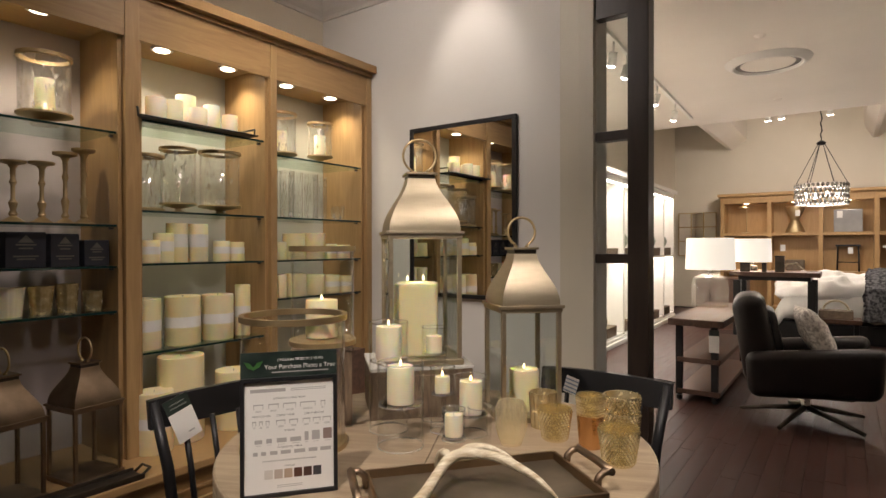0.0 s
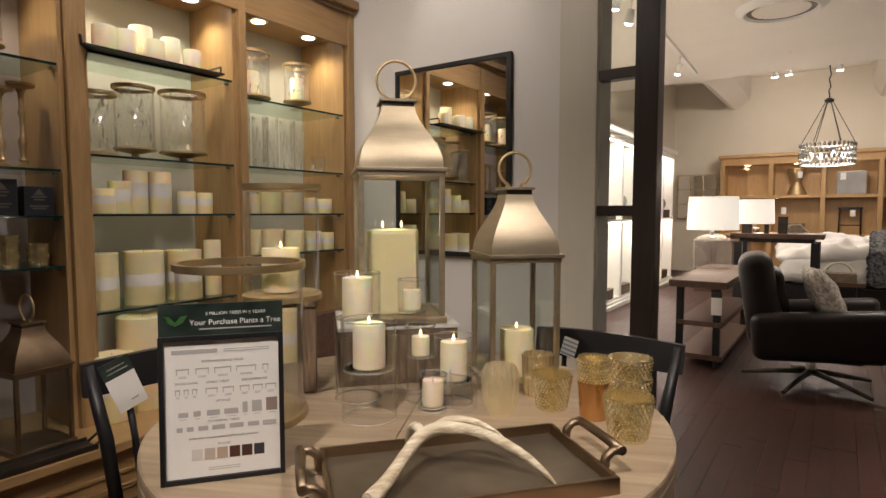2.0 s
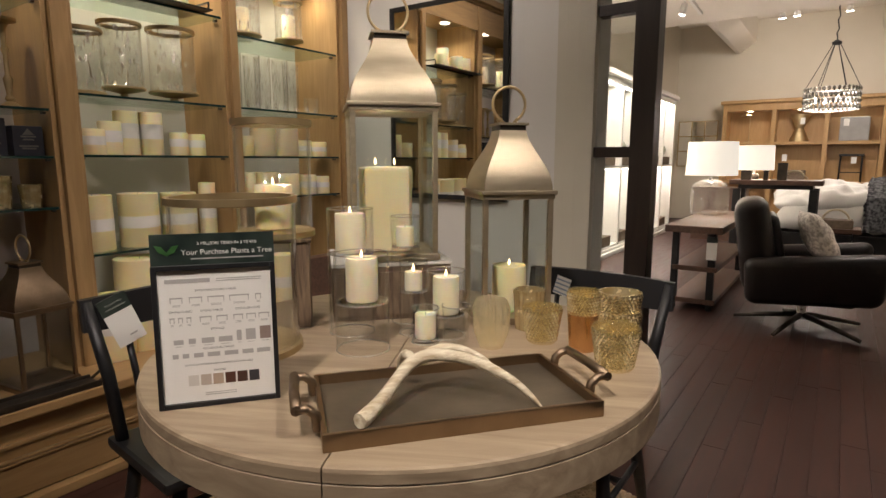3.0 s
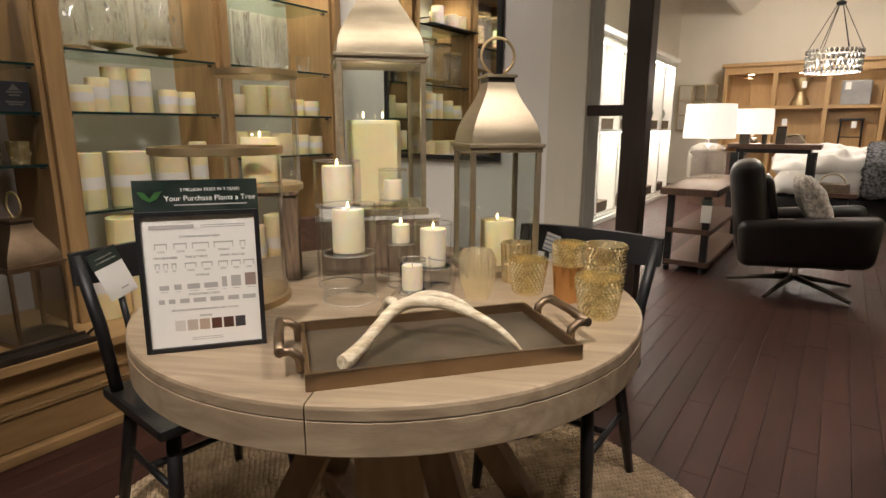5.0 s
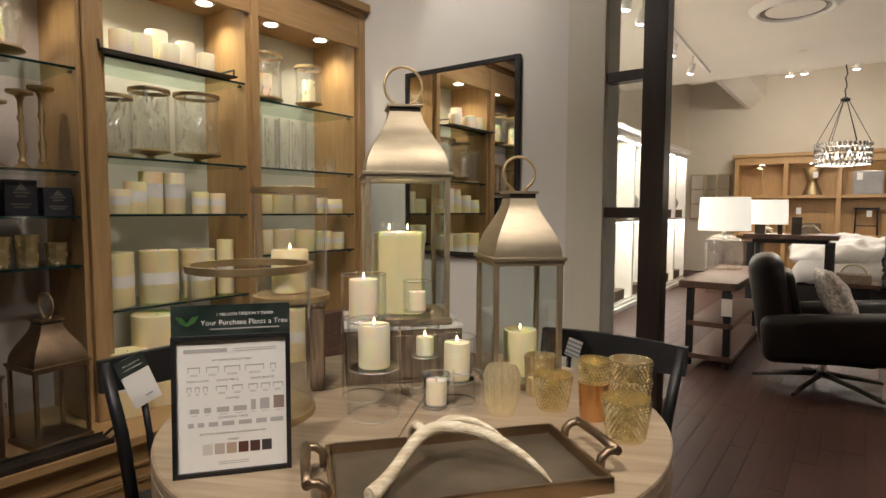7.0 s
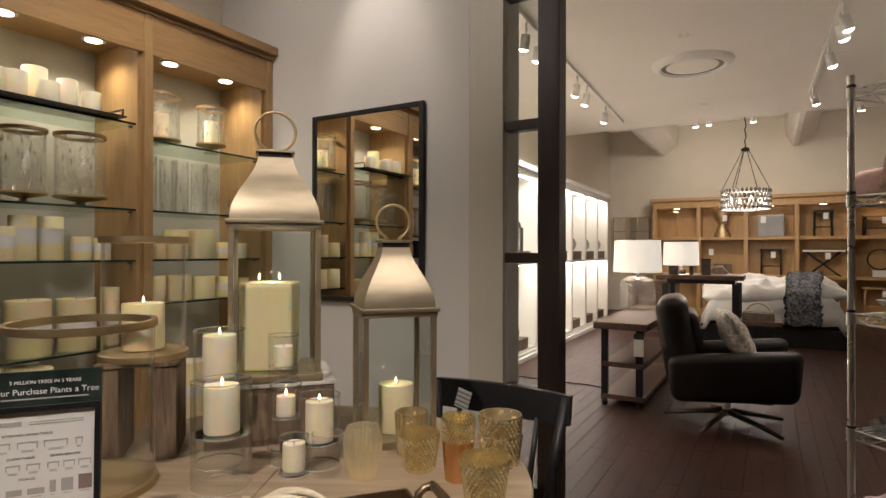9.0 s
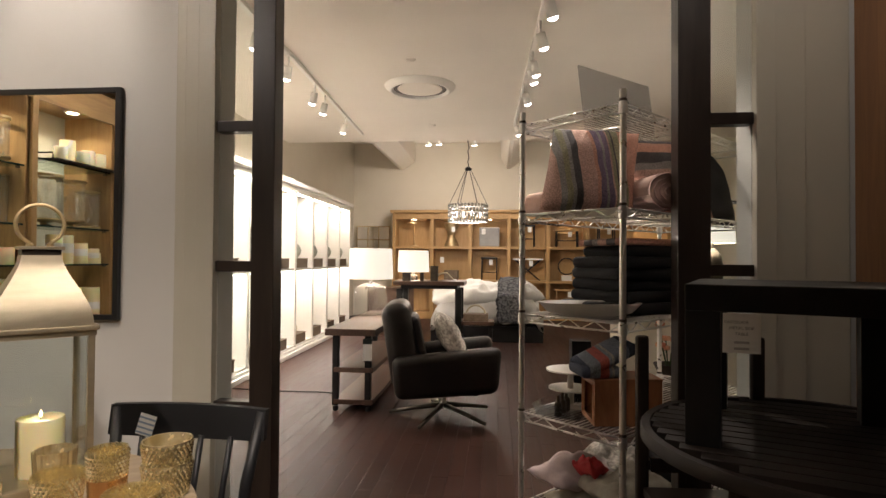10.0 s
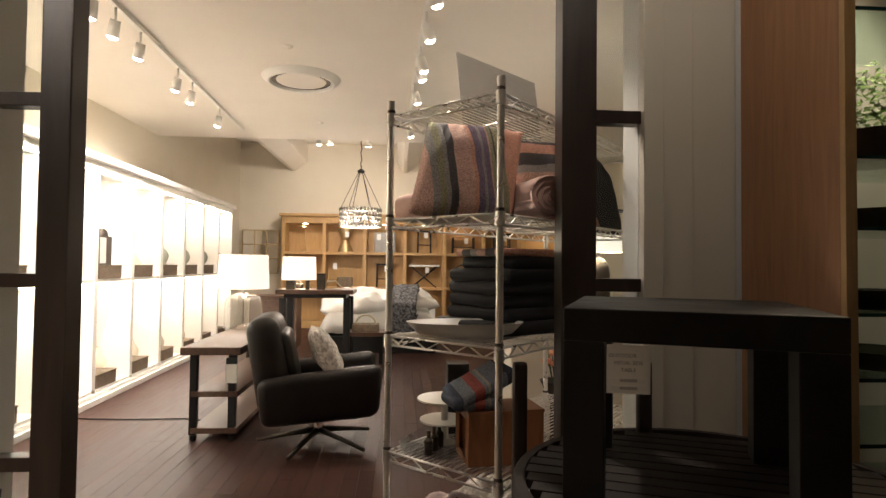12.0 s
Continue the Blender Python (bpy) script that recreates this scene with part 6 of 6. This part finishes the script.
COAL = mat("black_cloth", (0.012, 0.012, 0.014), (0.007, 0.007, 0.008), 0.9, scale=10, bump=0.5, fine=180)
OATM = mat("oatmeal_cloth", (0.44, 0.40, 0.32), (0.27, 0.24, 0.19), 0.95, scale=20, bump=0.7, fine=150)
REDC = mat("red_cloth", (0.45, 0.03, 0.03), (0.34, 0.02, 0.02), 0.85, scale=12, bump=0.4)
CRATE = mat("orange_brown_crate", (0.36, 0.15, 0.065), (0.24, 0.095, 0.04), 0.5, scale=5, stretch=(5, 5, 1), bump=0.1, ring=True)
WHITEC = mat("pink_grey_cloth", (0.56, 0.45, 0.43), (0.36, 0.28, 0.28), 0.95, scale=14, bump=0.7, fine=160)
STONEW = mat("white_stoneware", (0.74, 0.72, 0.67), (0.66, 0.64, 0.59), 0.4, scale=8, bump=0.08)
PLASTIC = glass("clear_plastic", (0.86, 0.88, 0.9), 1.45, 0.05)
HAZE = glass("frosted_acrylic", (0.80, 0.81, 0.82), 1.45, 0.1, body=0.25, tone=(0.62, 0.62, 0.62))

slumped = cushion(0.41, 0.42, 0.15, 18, 0.42, 0.02, 2)
for vert in slumped.verts:
    vert.co.x += 0.27 * vert.co.y
solo("striped_pillow", slumped, STRIPE, pose(0.715, 2.79, 1.645, 66, 1, 14), "pink, grey and purple striped woven pillow on the rack", "pillow")
solo("dark_striped_pillow", cushion(0.42, 0.42, 0.15, 16, 0.42, 0.02, 6), STRIPE2, pose(1.10, 3.08, 1.65, 66, 0, 20), "black and coral striped woven pillow on the rack", "pillow")
solo("black_pillow", cushion(0.42, 0.40, 0.16, 16, 0.42, 0.02, 8), COAL, pose(1.32, 3.21, 1.62, 72, 0, 42), "plain black pillow on the rack", "pillow")
roll = bmesh.new()
pts = []
for k in range(70):
    a = k * 0.36
    pts.append((0.006 + 0.0037 * a) * Vector((math.cos(a), 0, math.sin(a))))
ends = [[roll.verts.new((p.x, s, p.z * 0.85)) for p in pts] for s in (-0.17, 0.17)]
for k in range(69):
    roll.faces.new((ends[0][k], ends[0][k + 1], ends[1][k + 1], ends[1][k])).smooth = True
bmesh.ops.solidify(roll, geom=roll.faces[:], thickness=0.017)
rolled = solo("rolled_throw", roll, BLUSH, pose(0.965, 2.83, 1.447 + 0.094, 0, 0, 14), "blush pink throw rolled up on the rack", "throw")
core = tube([(0, -0.160, 0), (0, -0.158, 0), (0, 0.158, 0), (0, 0.160, 0)], [0.080, 0.088, 0.088, 0.080], 28)
for vert in core.verts:
    vert.co.z *= 0.85
part("core", core, BLUSH, rolled)
solo("folded_blush_throw", soft_box(0.34, 0.22, 0.10, (0, 0, 0), 0.035), BLUSH, pose(0.62, 2.86, 1.451, 0, 0, 30), "folded blush pink throw behind the striped pillow", "throw")
for k in range(6):
    w = 0.46 - 0.02 * k
    solo("folded_blanket", soft_box(w, 0.36 - 0.012 * (k % 3), 0.052, (0, 0, 0), 0.023), COAL, on_rack(0.44 + 0.010 * k + 0.018 * ((k * 3) % 4 - 1), 0.24, 1.022 + 0.049 * k, 0, 0, -22 + 5 * ((k * 2) % 3)), "thick black folded blanket in a stack", "blanket", "stack of folded black blankets")
solo("coral_throw", soft_box(0.40, 0.30, 0.03, (0, 0, 0), 0.012), STRIPE2, on_rack(0.50, 0.24, 1.318, 0, 0, -20), "folded coral striped throw on top of the black stack", "throw")
solo("oval_platter", lathe([(0.09, 0), (0.15, 0.012), (0.185, 0.042), (0.178, 0.042), (0.14, 0.018), (0.0001, 0.012)], 40), STONEW, on_rack(0.14, 0.235, 1.022, 0, 0, -47) @ Matrix.Diagonal((1.15, 0.66, 1.35, 1)), "pale oval stoneware platter on the rack", "platter")
solo("glass_sheet", box(0.5, 0.30, 0.006, (0, 0, 0), 0.001), PLASTIC, on_rack(0.30, 0.235, 1.022), "clear flat glass tray on the rack", "tray")
brd = thing("display_board", on_rack(0.56, 0.33, 1.835, -8, 0, -6), "pale grey frosted acrylic board leaning on top of the rack", "board")
part("panel", box(0.54, 0.008, 0.315, (0, 0, 0), 0.001), HAZE, brd)

cr8 = thing("wooden_crate", on_rack(0.20, 0.125, 0.602, 0, 0, -40), "orange-brown wooden crate on the rack with a paper label", "crate")
part("board", box(0.27, 0.012, 0.175, (0, -0.08, 0), 0.002), CRATE, cr8)
part("board", box(0.27, 0.012, 0.175, (0, 0.08, 0), 0.002), CRATE, cr8)
part("board", box(0.012, 0.148, 0.175, (0.129, 0, 0), 0.002), CRATE, cr8)
part("end_frame", tube([(-0.129, -0.074, 0.016), (-0.129, 0.074, 0.016), (-0.129, 0.074, 0.160), (-0.129, -0.074, 0.160)], 0.012, 4, True), CRATE, cr8)
part("bottom", box(0.27, 0.148, 0.010, (0, 0, 0.001)), CRATE, cr8)
part("lid", box(0.275, 0.175, 0.010, (0, 0, 0.175), 0.002), CRATE, cr8)
part("label", box(0.035, 0.002, 0.03, (0.05, -0.0875, 0.14)), PAPER, cr8)
PLAID = stripes("plaid_weave", [(0, (0.05, 0.06, 0.09)), (0.16, (0.20, 0.22, 0.25)), (0.30, (0.36, 0.08, 0.06)), (0.42, (0.24, 0.26, 0.28)), (0.46, (0.40, 0.36, 0.30)), (0.49, (0.18, 0.20, 0.24)), (0.70, (0.03, 0.035, 0.05)), (0.85, (0.02, 0.02, 0.03))], "X", 0.30)
pc = thing("plaid_cloth", on_rack(0.15, 0.16, 0.789, 0, 0, -35), "folded red and blue-grey plaid cloth slumped on the crate", "cloth")
part("fold", soft_box(0.17, 0.17, 0.045, (-0.05, 0, 0), 0.021), PLAID, pc)
part("top_fold", soft_box(0.24, 0.18, 0.042, (0, 0, 0), 0.020, 1.0, pose(0.0, 0.01, 0.058, 6, -24, 4)), PLAID, pc)
bn = thing("plastic_caddy", on_rack(0.12, 0.34, 0.602, 0, 0, -30), "clear plastic tray with small bottles on the rack", "tray")
part("tray", lathe([(0.13, 0), (0.15, 0.05), (0.146, 0.05), (0.126, 0.004), (0.0001, 0.004)], 4), PLASTIC, bn)
for x in (-0.05, 0.0, 0.05):
    b = solo("small_bottle", lathe([(0.016, 0), (0.016, 0.05), (0.007, 0.06), (0.007, 0.085), (0.0001, 0.085)], 12), SMOKE, on_rack(0.10 + x, 0.34 + x * 0.3, 0.607), "small dark bottle in a plastic tray", "bottle", "small bottles on the rack")
for x, yy, z, w, d, h, mt, lab, sd in ((0.24, 0.20, 0.235, 0.42, 0.38, 0.13, OATM, "crumpled oatmeal knitted throw on the bottom shelf", 3), (0.19, 0.34, 0.335, 0.34, 0.24, 0.10, WHITEC, "crumpled pale pink and grey cloth on the throws", 5), (0.23, 0.12, 0.335, 0.36, 0.26, 0.09, OATM, "crumpled cream throw on top of the stack", 7), (0.15, 0.24, 0.395, 0.10, 0.13, 0.06, REDC, "bright red folded cloth among the throws", 9), (0.42, 0.30, 0.36, 0.26, 0.24, 0.09, KNIT, "crumpled grey patterned throw on the stack", 11), (0.85, 0.22, 0.285, 0.5, 0.38, 0.2, COAL, "heap of black cloth on the bottom shelf", 13)):
    solo("folded_throw", cushion(w, d, h, 18, 0.4, min(0.08, h * 0.6), sd), mt, on_rack(x, yy, z, 0, 0, -20 + sd), lab, "throw", "throws on the bottom shelf")
# goods standing behind the rack
q = thing("cake_stand", on_rack(0.20, 0.37, 0.602), "round white two-tier cake stand on the wire rack", "stand")
part("stem", lathe([(0.05, 0), (0.05, 0.006), (0.016, 0.02), (0.012, 0.16), (0.0001, 0.16)], 20), STONEW, q)
for z, r in ((0.075, 0.095), (0.155, 0.105)):
    part("tier", lathe([(0.03, z), (r, z + 0.012), (r, z + 0.018), (r - 0.006, z + 0.018), (0.0001, z + 0.014)], 32), STONEW, q)
q = thing("dark_canister", on_rack(0.36, 0.43, 0.602, 0, 0, -47), "tall black tin with faint lettering on the rack", "tin")
part("body", box(0.088, 0.088, 0.28, (0, 0, 0), 0.004), IRON, q)
for k in range(4):
    part("printed_line", box(0.05, 0.002, 0.008, (0, -0.0446, 0.12 + 0.03 * k)), SILVERL, q)
q = thing("cream_chest", pose(1.75, 4.9, 0), "cream painted low chest behind the rack", "chest")
part("body", box(1.0, 0.5, 0.80, (0, 0, 0.05), 0.01), CREAM, q)
part("top", box(1.06, 0.55, 0.04, (0, 0, 0.85), 0.006), CREAM, q)
fl = thing("flower_bunch", pose(1.36, 3.9, 0), "bunch of coral and cream flowers in a tall stand", "flowers")
part("stand", lathe([(0.11, 0), (0.10, 0.02), (0.03, 0.05), (0.03, 0.5), (0.09, 0.62), (0.085, 0.62), (0.0001, 0.52)], 20), SMOKE, fl)
LEAF = mat("dark_leaf", (0.05, 0.10, 0.03), (0.03, 0.06, 0.02), 0.6, bump=0.2)
PETAL = mat("coral_petal", (0.60, 0.20, 0.11), (0.55, 0.35, 0.22), 0.7, scale=9, bump=0.1, sharp=0.1)
rng = random.Random(5)
for k in range(12):
    a, rr, z = rng.uniform(0, 6.28), rng.uniform(0.02, 0.14), rng.uniform(0.72, 0.98)
    x, yy = rr * math.cos(a), rr * math.sin(a)
    part("stem", tube([(0, 0, 0.55), (x * 0.5, yy * 0.5, 0.68), (x, yy, z)], 0.003, 5), LEAF, fl)
    bm = bmesh.new()
    for j in range(7):
        b = j * 0.9
        bmesh.ops.create_icosphere(bm, subdivisions=1, radius=0.017, matrix=pose(x + 0.016 * math.cos(b), yy + 0.016 * math.sin(b), z, 40, 0, math.degrees(b)) @ Matrix.Diagonal((1, 0.5, 1.2, 1)))
    part("blossom", bm, PETAL, fl)

# ---- round slatted table, black side table, chair ----
RTX, RTY, RTR = 1.22, 1.955, 0.49
SLATW = mat("dark_weathered_slats", (0.026, 0.018, 0.014), (0.014, 0.010, 0.008), 0.62, scale=5, stretch=(0.8, 6, 6), bump=0.15, fine=60, spec=0.25)
rt = thing("slatted_table", pose(RTX, RTY, 0, 0, 0, -22), "round dark brown slatted wooden outdoor table", "table")
part("rim", lathe([(RTR - 0.028, 0.725), (RTR - 0.005, 0.725), (RTR, 0.73), (RTR, 0.758), (RTR - 0.005, 0.764), (RTR - 0.028, 0.764), (RTR - 0.028, 0.725)], 56), SLATW, rt)
w = 0.058
yy = -RTR + 0.055
while yy < RTR - 0.045:
    half = math.sqrt(max(0.0, (RTR - 0.030) ** 2 - max(abs(yy - w / 2), abs(yy + w / 2)) ** 2))
    if half > 0.05:
        part("slat", box(2 * half, w - 0.007, 0.022, (0, yy, 0.744), 0.002), SLATW, rt)
    yy += w
part("cross_bar", box(0.8, 0.06, 0.03, (0, 0, 0.708), 0.002, 90), SLATW, rt)
for k in range(4):
    a = radians(45 + 90 * k)
    part("leg", tube([(0.30 * math.cos(a), 0.30 * math.sin(a), 0.72), (0.36 * math.cos(a), 0.36 * math.sin(a), 0.0)], 0.03, 4), SLATW, rt)
st = thing("side_table", pose(1.155, 1.995, 0.766, 0, 0, -23), "square black metal outdoor side table with a hanging price tag", "side table")
SB, SHT = 0.53, 0.426
part("top", box(SB, SB, 0.07, (0, 0, SHT - 0.07), 0.004), IRON, st)
for sx in (-1, 1):
    for sy in (-1, 1):
        part("leg", box(0.085, 0.085, SHT - 0.07, (sx * (SB / 2 - 0.043), sy * (SB / 2 - 0.043), 0), 0.003), IRON, st)
tg = part("price_tag", box(0.088, 0.002, 0.102, (0, 0, -0.102), 0.0005), PAPER, st, "white cardboard price tag with small print", pose(-0.130, -0.270, SHT - 0.072, 3, 0, 10))
words("OUTDOOR", 0.011, INK, tg, pose(-0.012, -0.0014, -0.026, 90))
words("METAL SIDE", 0.011, INK, tg, pose(0, -0.0014, -0.041, 90))
words("TABLE", 0.011, INK, tg, pose(0, -0.0014, -0.056, 90))
for z in (-0.079, -0.095):
    part("printed_line", box(0.070, 0.0012, 0.010, (0, -0.0012, z)), BAND, tg)
    part("printed_line", box(0.035, 0.0012, 0.006, (0, -0.0020, z + 0.002)), FAINT, tg)
oc = thing("garden_chair", pose(1.03, 2.31, 0, 0, 0, 2), "dark wooden outdoor chair tucked under the slatted table", "chair")
part("seat", box(0.40, 0.30, 0.03, (0, -0.08, 0.42), 0.005), DARKW, oc)
for sx in (-1, 1):
    part("back_post", box(0.045, 0.035, 0.985, (sx * 0.20, 0.08, 0), 0.012), DARKW, oc)
    part("leg", box(0.04, 0.04, 0.42, (sx * 0.18, -0.2, 0), 0.006), DARKW, oc)
part("back_rail", box(0.34, 0.022, 0.05, (0, 0.08, 0.66), 0.004), DARKW, oc)
part("back_rail", box(0.34, 0.022, 0.05, (0, 0.08, 0.50), 0.004), DARKW, oc)

# ---- wooden shelving beside the doorway ----
TEAK = mat("red_brown_wood", (0.32, 0.165, 0.08), (0.22, 0.105, 0.05), 0.5, scale=5, stretch=(6, 6, 0.5), bump=0.08, ring=True)
dc = thing("tall_shelving", pose(0, 0, 0), "tall red-brown wooden shelving with plants and glassware", "shelving")
X0, X1, Y0, Y1 = 1.662, 3.0, 2.10, 2.575
part("side_panel", span(X0, X0 + 0.03, Y0 + 0.02, Y1, 0, 2.5, 0.002), TEAK, dc)
part("side_panel", span(X1 - 0.03, X1, Y0 + 0.02, Y1, 0, 2.5, 0.002), TEAK, dc)
part("face_stile", span(X0, X0 + 0.034, Y0, Y0 + 0.02, 0, 2.5, 0.002), AMBER, dc)
part("face_stile", span(X1 - 0.05, X1, Y0, Y0 + 0.02, 0, 2.5, 0.002), AMBER, dc)
part("back", span(X0 + 0.03, X1 - 0.03, Y1 - 0.02, Y1, 0, 2.5), BACKP, dc)
part("top", span(X0, X1, Y0, Y1, 2.5, 2.56, 0.006), TEAK, dc)
part("base", span(X0 + 0.03, X1 - 0.03, Y0 + 0.02, Y1 - 0.02, 0, 0.3), TEAK, dc)
for z in (0.6, 0.80, 0.98, 1.16, 1.40, 1.60, 2.02):
    g = part("glass_shelf", span(X0 + 0.03, X1 - 0.03, Y0 + 0.03, Y1 - 0.02, z - 0.009, z), SHEET, dc)
    g.visible_shadow = False
    part("shelf_edge", span(X0 + 0.03, X1 - 0.03, Y0 + 0.026, Y0 + 0.03, z - 0.01, z + 0.0005), EDGE, dc)
pl = thing("boxwood_plant", pose(1.90, 2.28, 1.6005), "green leafy plant in a dark low pot on a glass shelf", "plant")
part("pot", lathe([(0.09, 0), (0.11, 0.10), (0.10, 0.10), (0.08, 0.01), (0.0001, 0.08)], 24), IRON, pl)
crown_bm = bmesh.new()
for k in range(900):
    d = Vector((rng.gauss(0, 1), rng.gauss(0, 1), rng.gauss(0, 1))).normalized() * rng.uniform(0.07, 0.15)
    c = Vector((d.x, d.y, 0.20 + d.z * 0.75))
    u = Vector((rng.gauss(0, 1), rng.gauss(0, 1), rng.gauss(0, 1))).normalized()
    v = u.orthogonal().normalized()
    q4 = [c + u * 0.014, c + v * 0.007, c - u * 0.011, c - v * 0.007]
    crown_bm.faces.new([crown_bm.verts.new(p) for p in q4])
tagged(part("foliage", crown_bm, mat("bright_leaf", (0.20, 0.36, 0.07), (0.09, 0.18, 0.03), 0.5, scale=30, bump=0.1, random_tone=0.3), pl), kind="stuff")
for z in (1.40, 1.16, 0.98):
    solo("dark_bowl", lathe([(0.06, 0), (0.12, 0.035), (0.135, 0.06), (0.128, 0.06), (0.055, 0.008), (0.0001, 0.008)], 32), SMOKE, pose(1.90, 2.28, z + 0.0005), "low dark metal bowl on a glass shelf", "bowl", "dark bowls on the tall shelving")
lamp("SPOT", 26, (1.95, 2.26, 2.48), WARM, (1.95, 2.26, 0), 0.03, 120, 0.8)
p = thing("puck_light", pose(1.95, 2.26, 2.5), "small round puck light, lit, in the tall shelving", "light")
part("lens", lathe([(0.0001, -0.008), (0.05, -0.008), (0.05, -0.001)], 16), PUCKG, p)

# ---- candle-arm chandelier and lamp seen past the door leaf ----
sc = thing("candle_chandelier", pose(2.30, 5.0, 0.02), "black iron chandelier with candle bulbs, lit", "chandelier")
part("stem", tube([(0, 0, CEIL_B - 0.02), (0, 0, 1.75)], 0.01, 8), IRON, sc)
part("hub", lathe([(0.0001, 1.70), (0.03, 1.74), (0.035, 1.80), (0.012, 1.86), (0.0001, 1.86)], 16), IRON, sc)
for k in range(6):
    a = k * math.pi / 3 + 0.3
    c, s = math.cos(a), math.sin(a)
    am = part("arm", tube([(0.02 * c, 0.02 * s, 1.76), (0.10 * c, 0.10 * s, 1.70), (0.2 * c, 0.2 * s, 1.71), (0.25 * c, 0.25 * s, 1.79)], 0.008, 8), IRON, sc)
    part("cup", lathe([(0.012, 1.79), (0.03, 1.80), (0.028, 1.805), (0.0001, 1.802)], 14, (0.25 * c, 0.25 * s, 0)), IRON, am)
    part("candle_tube", lathe([(0.011, 1.803), (0.011, 1.88), (0.0001, 1.88)], 12, (0.25 * c, 0.25 * s, 0)), WAXW, am)
    part("bulb", lathe([(0.006, 1.88), (0.013, 1.90), (0.010, 1.925), (0.0001, 1.945)], 12, (0.25 * c, 0.25 * s, 0)), HEADG, am)
table_lamp(pose(1.98, 4.9, 0.89), 0.17, 0.50, 0.69, 0.08, "table lamp with white drum shade on the cream chest")
lamp("POINT", 12, (1.98, 4.9, 1.49), SOFT, size=0.05)

# ---- floor planks ----
PW, GAP = 0.096, 0.0012
plank_mesh = {}


def plank_data(length):
    if length not in plank_mesh:
        bm = box(PW - GAP, length - GAP, 0.012, (0, 0, -0.012))
        me = bpy.data.meshes.new("plank")
        for f in bm.faces:
            if f.normal.z > 0.9:
                bmesh.ops.bevel(bm, geom=list(f.edges), offset=0.0008, segments=1, affect="EDGES")
                break
        bm.to_mesh(me)
        bm.free()
        me.materials.append(FLOORM)
        plank_mesh[length] = me
    return plank_mesh[length]


floor_ob = bpy.data.objects["floor"]
rest = bmesh.new()
count = 0
cols = int((EAST - WEST) / PW)
rng = random.Random(11)
for c in range(cols):
    x = WEST + PW * (c + 0.5)
    yy = SOUTH - rng.uniform(0, 1.0)
    while yy < NORTH:
        ln = rng.choice((0.9, 1.2, 1.5))
        mid = yy + ln / 2
        yy += ln
        if mid - ln / 2 < SOUTH or mid + ln / 2 > NORTH:
            continue
        if -1.3 < x < 0.9 and 0.9 < mid < 8.2 and count < 300:
            ob = new("plank", plank_data(ln))
            ob.parent = floor_ob
            ob.location = (x, mid, 0)
            count += 1
        else:
            add_box(rest, PW - GAP, ln - GAP, 0.012, (x, mid, -0.012))
tagged(part("plank_rest", rest, FLOORM, floor_ob), kind="stuff")
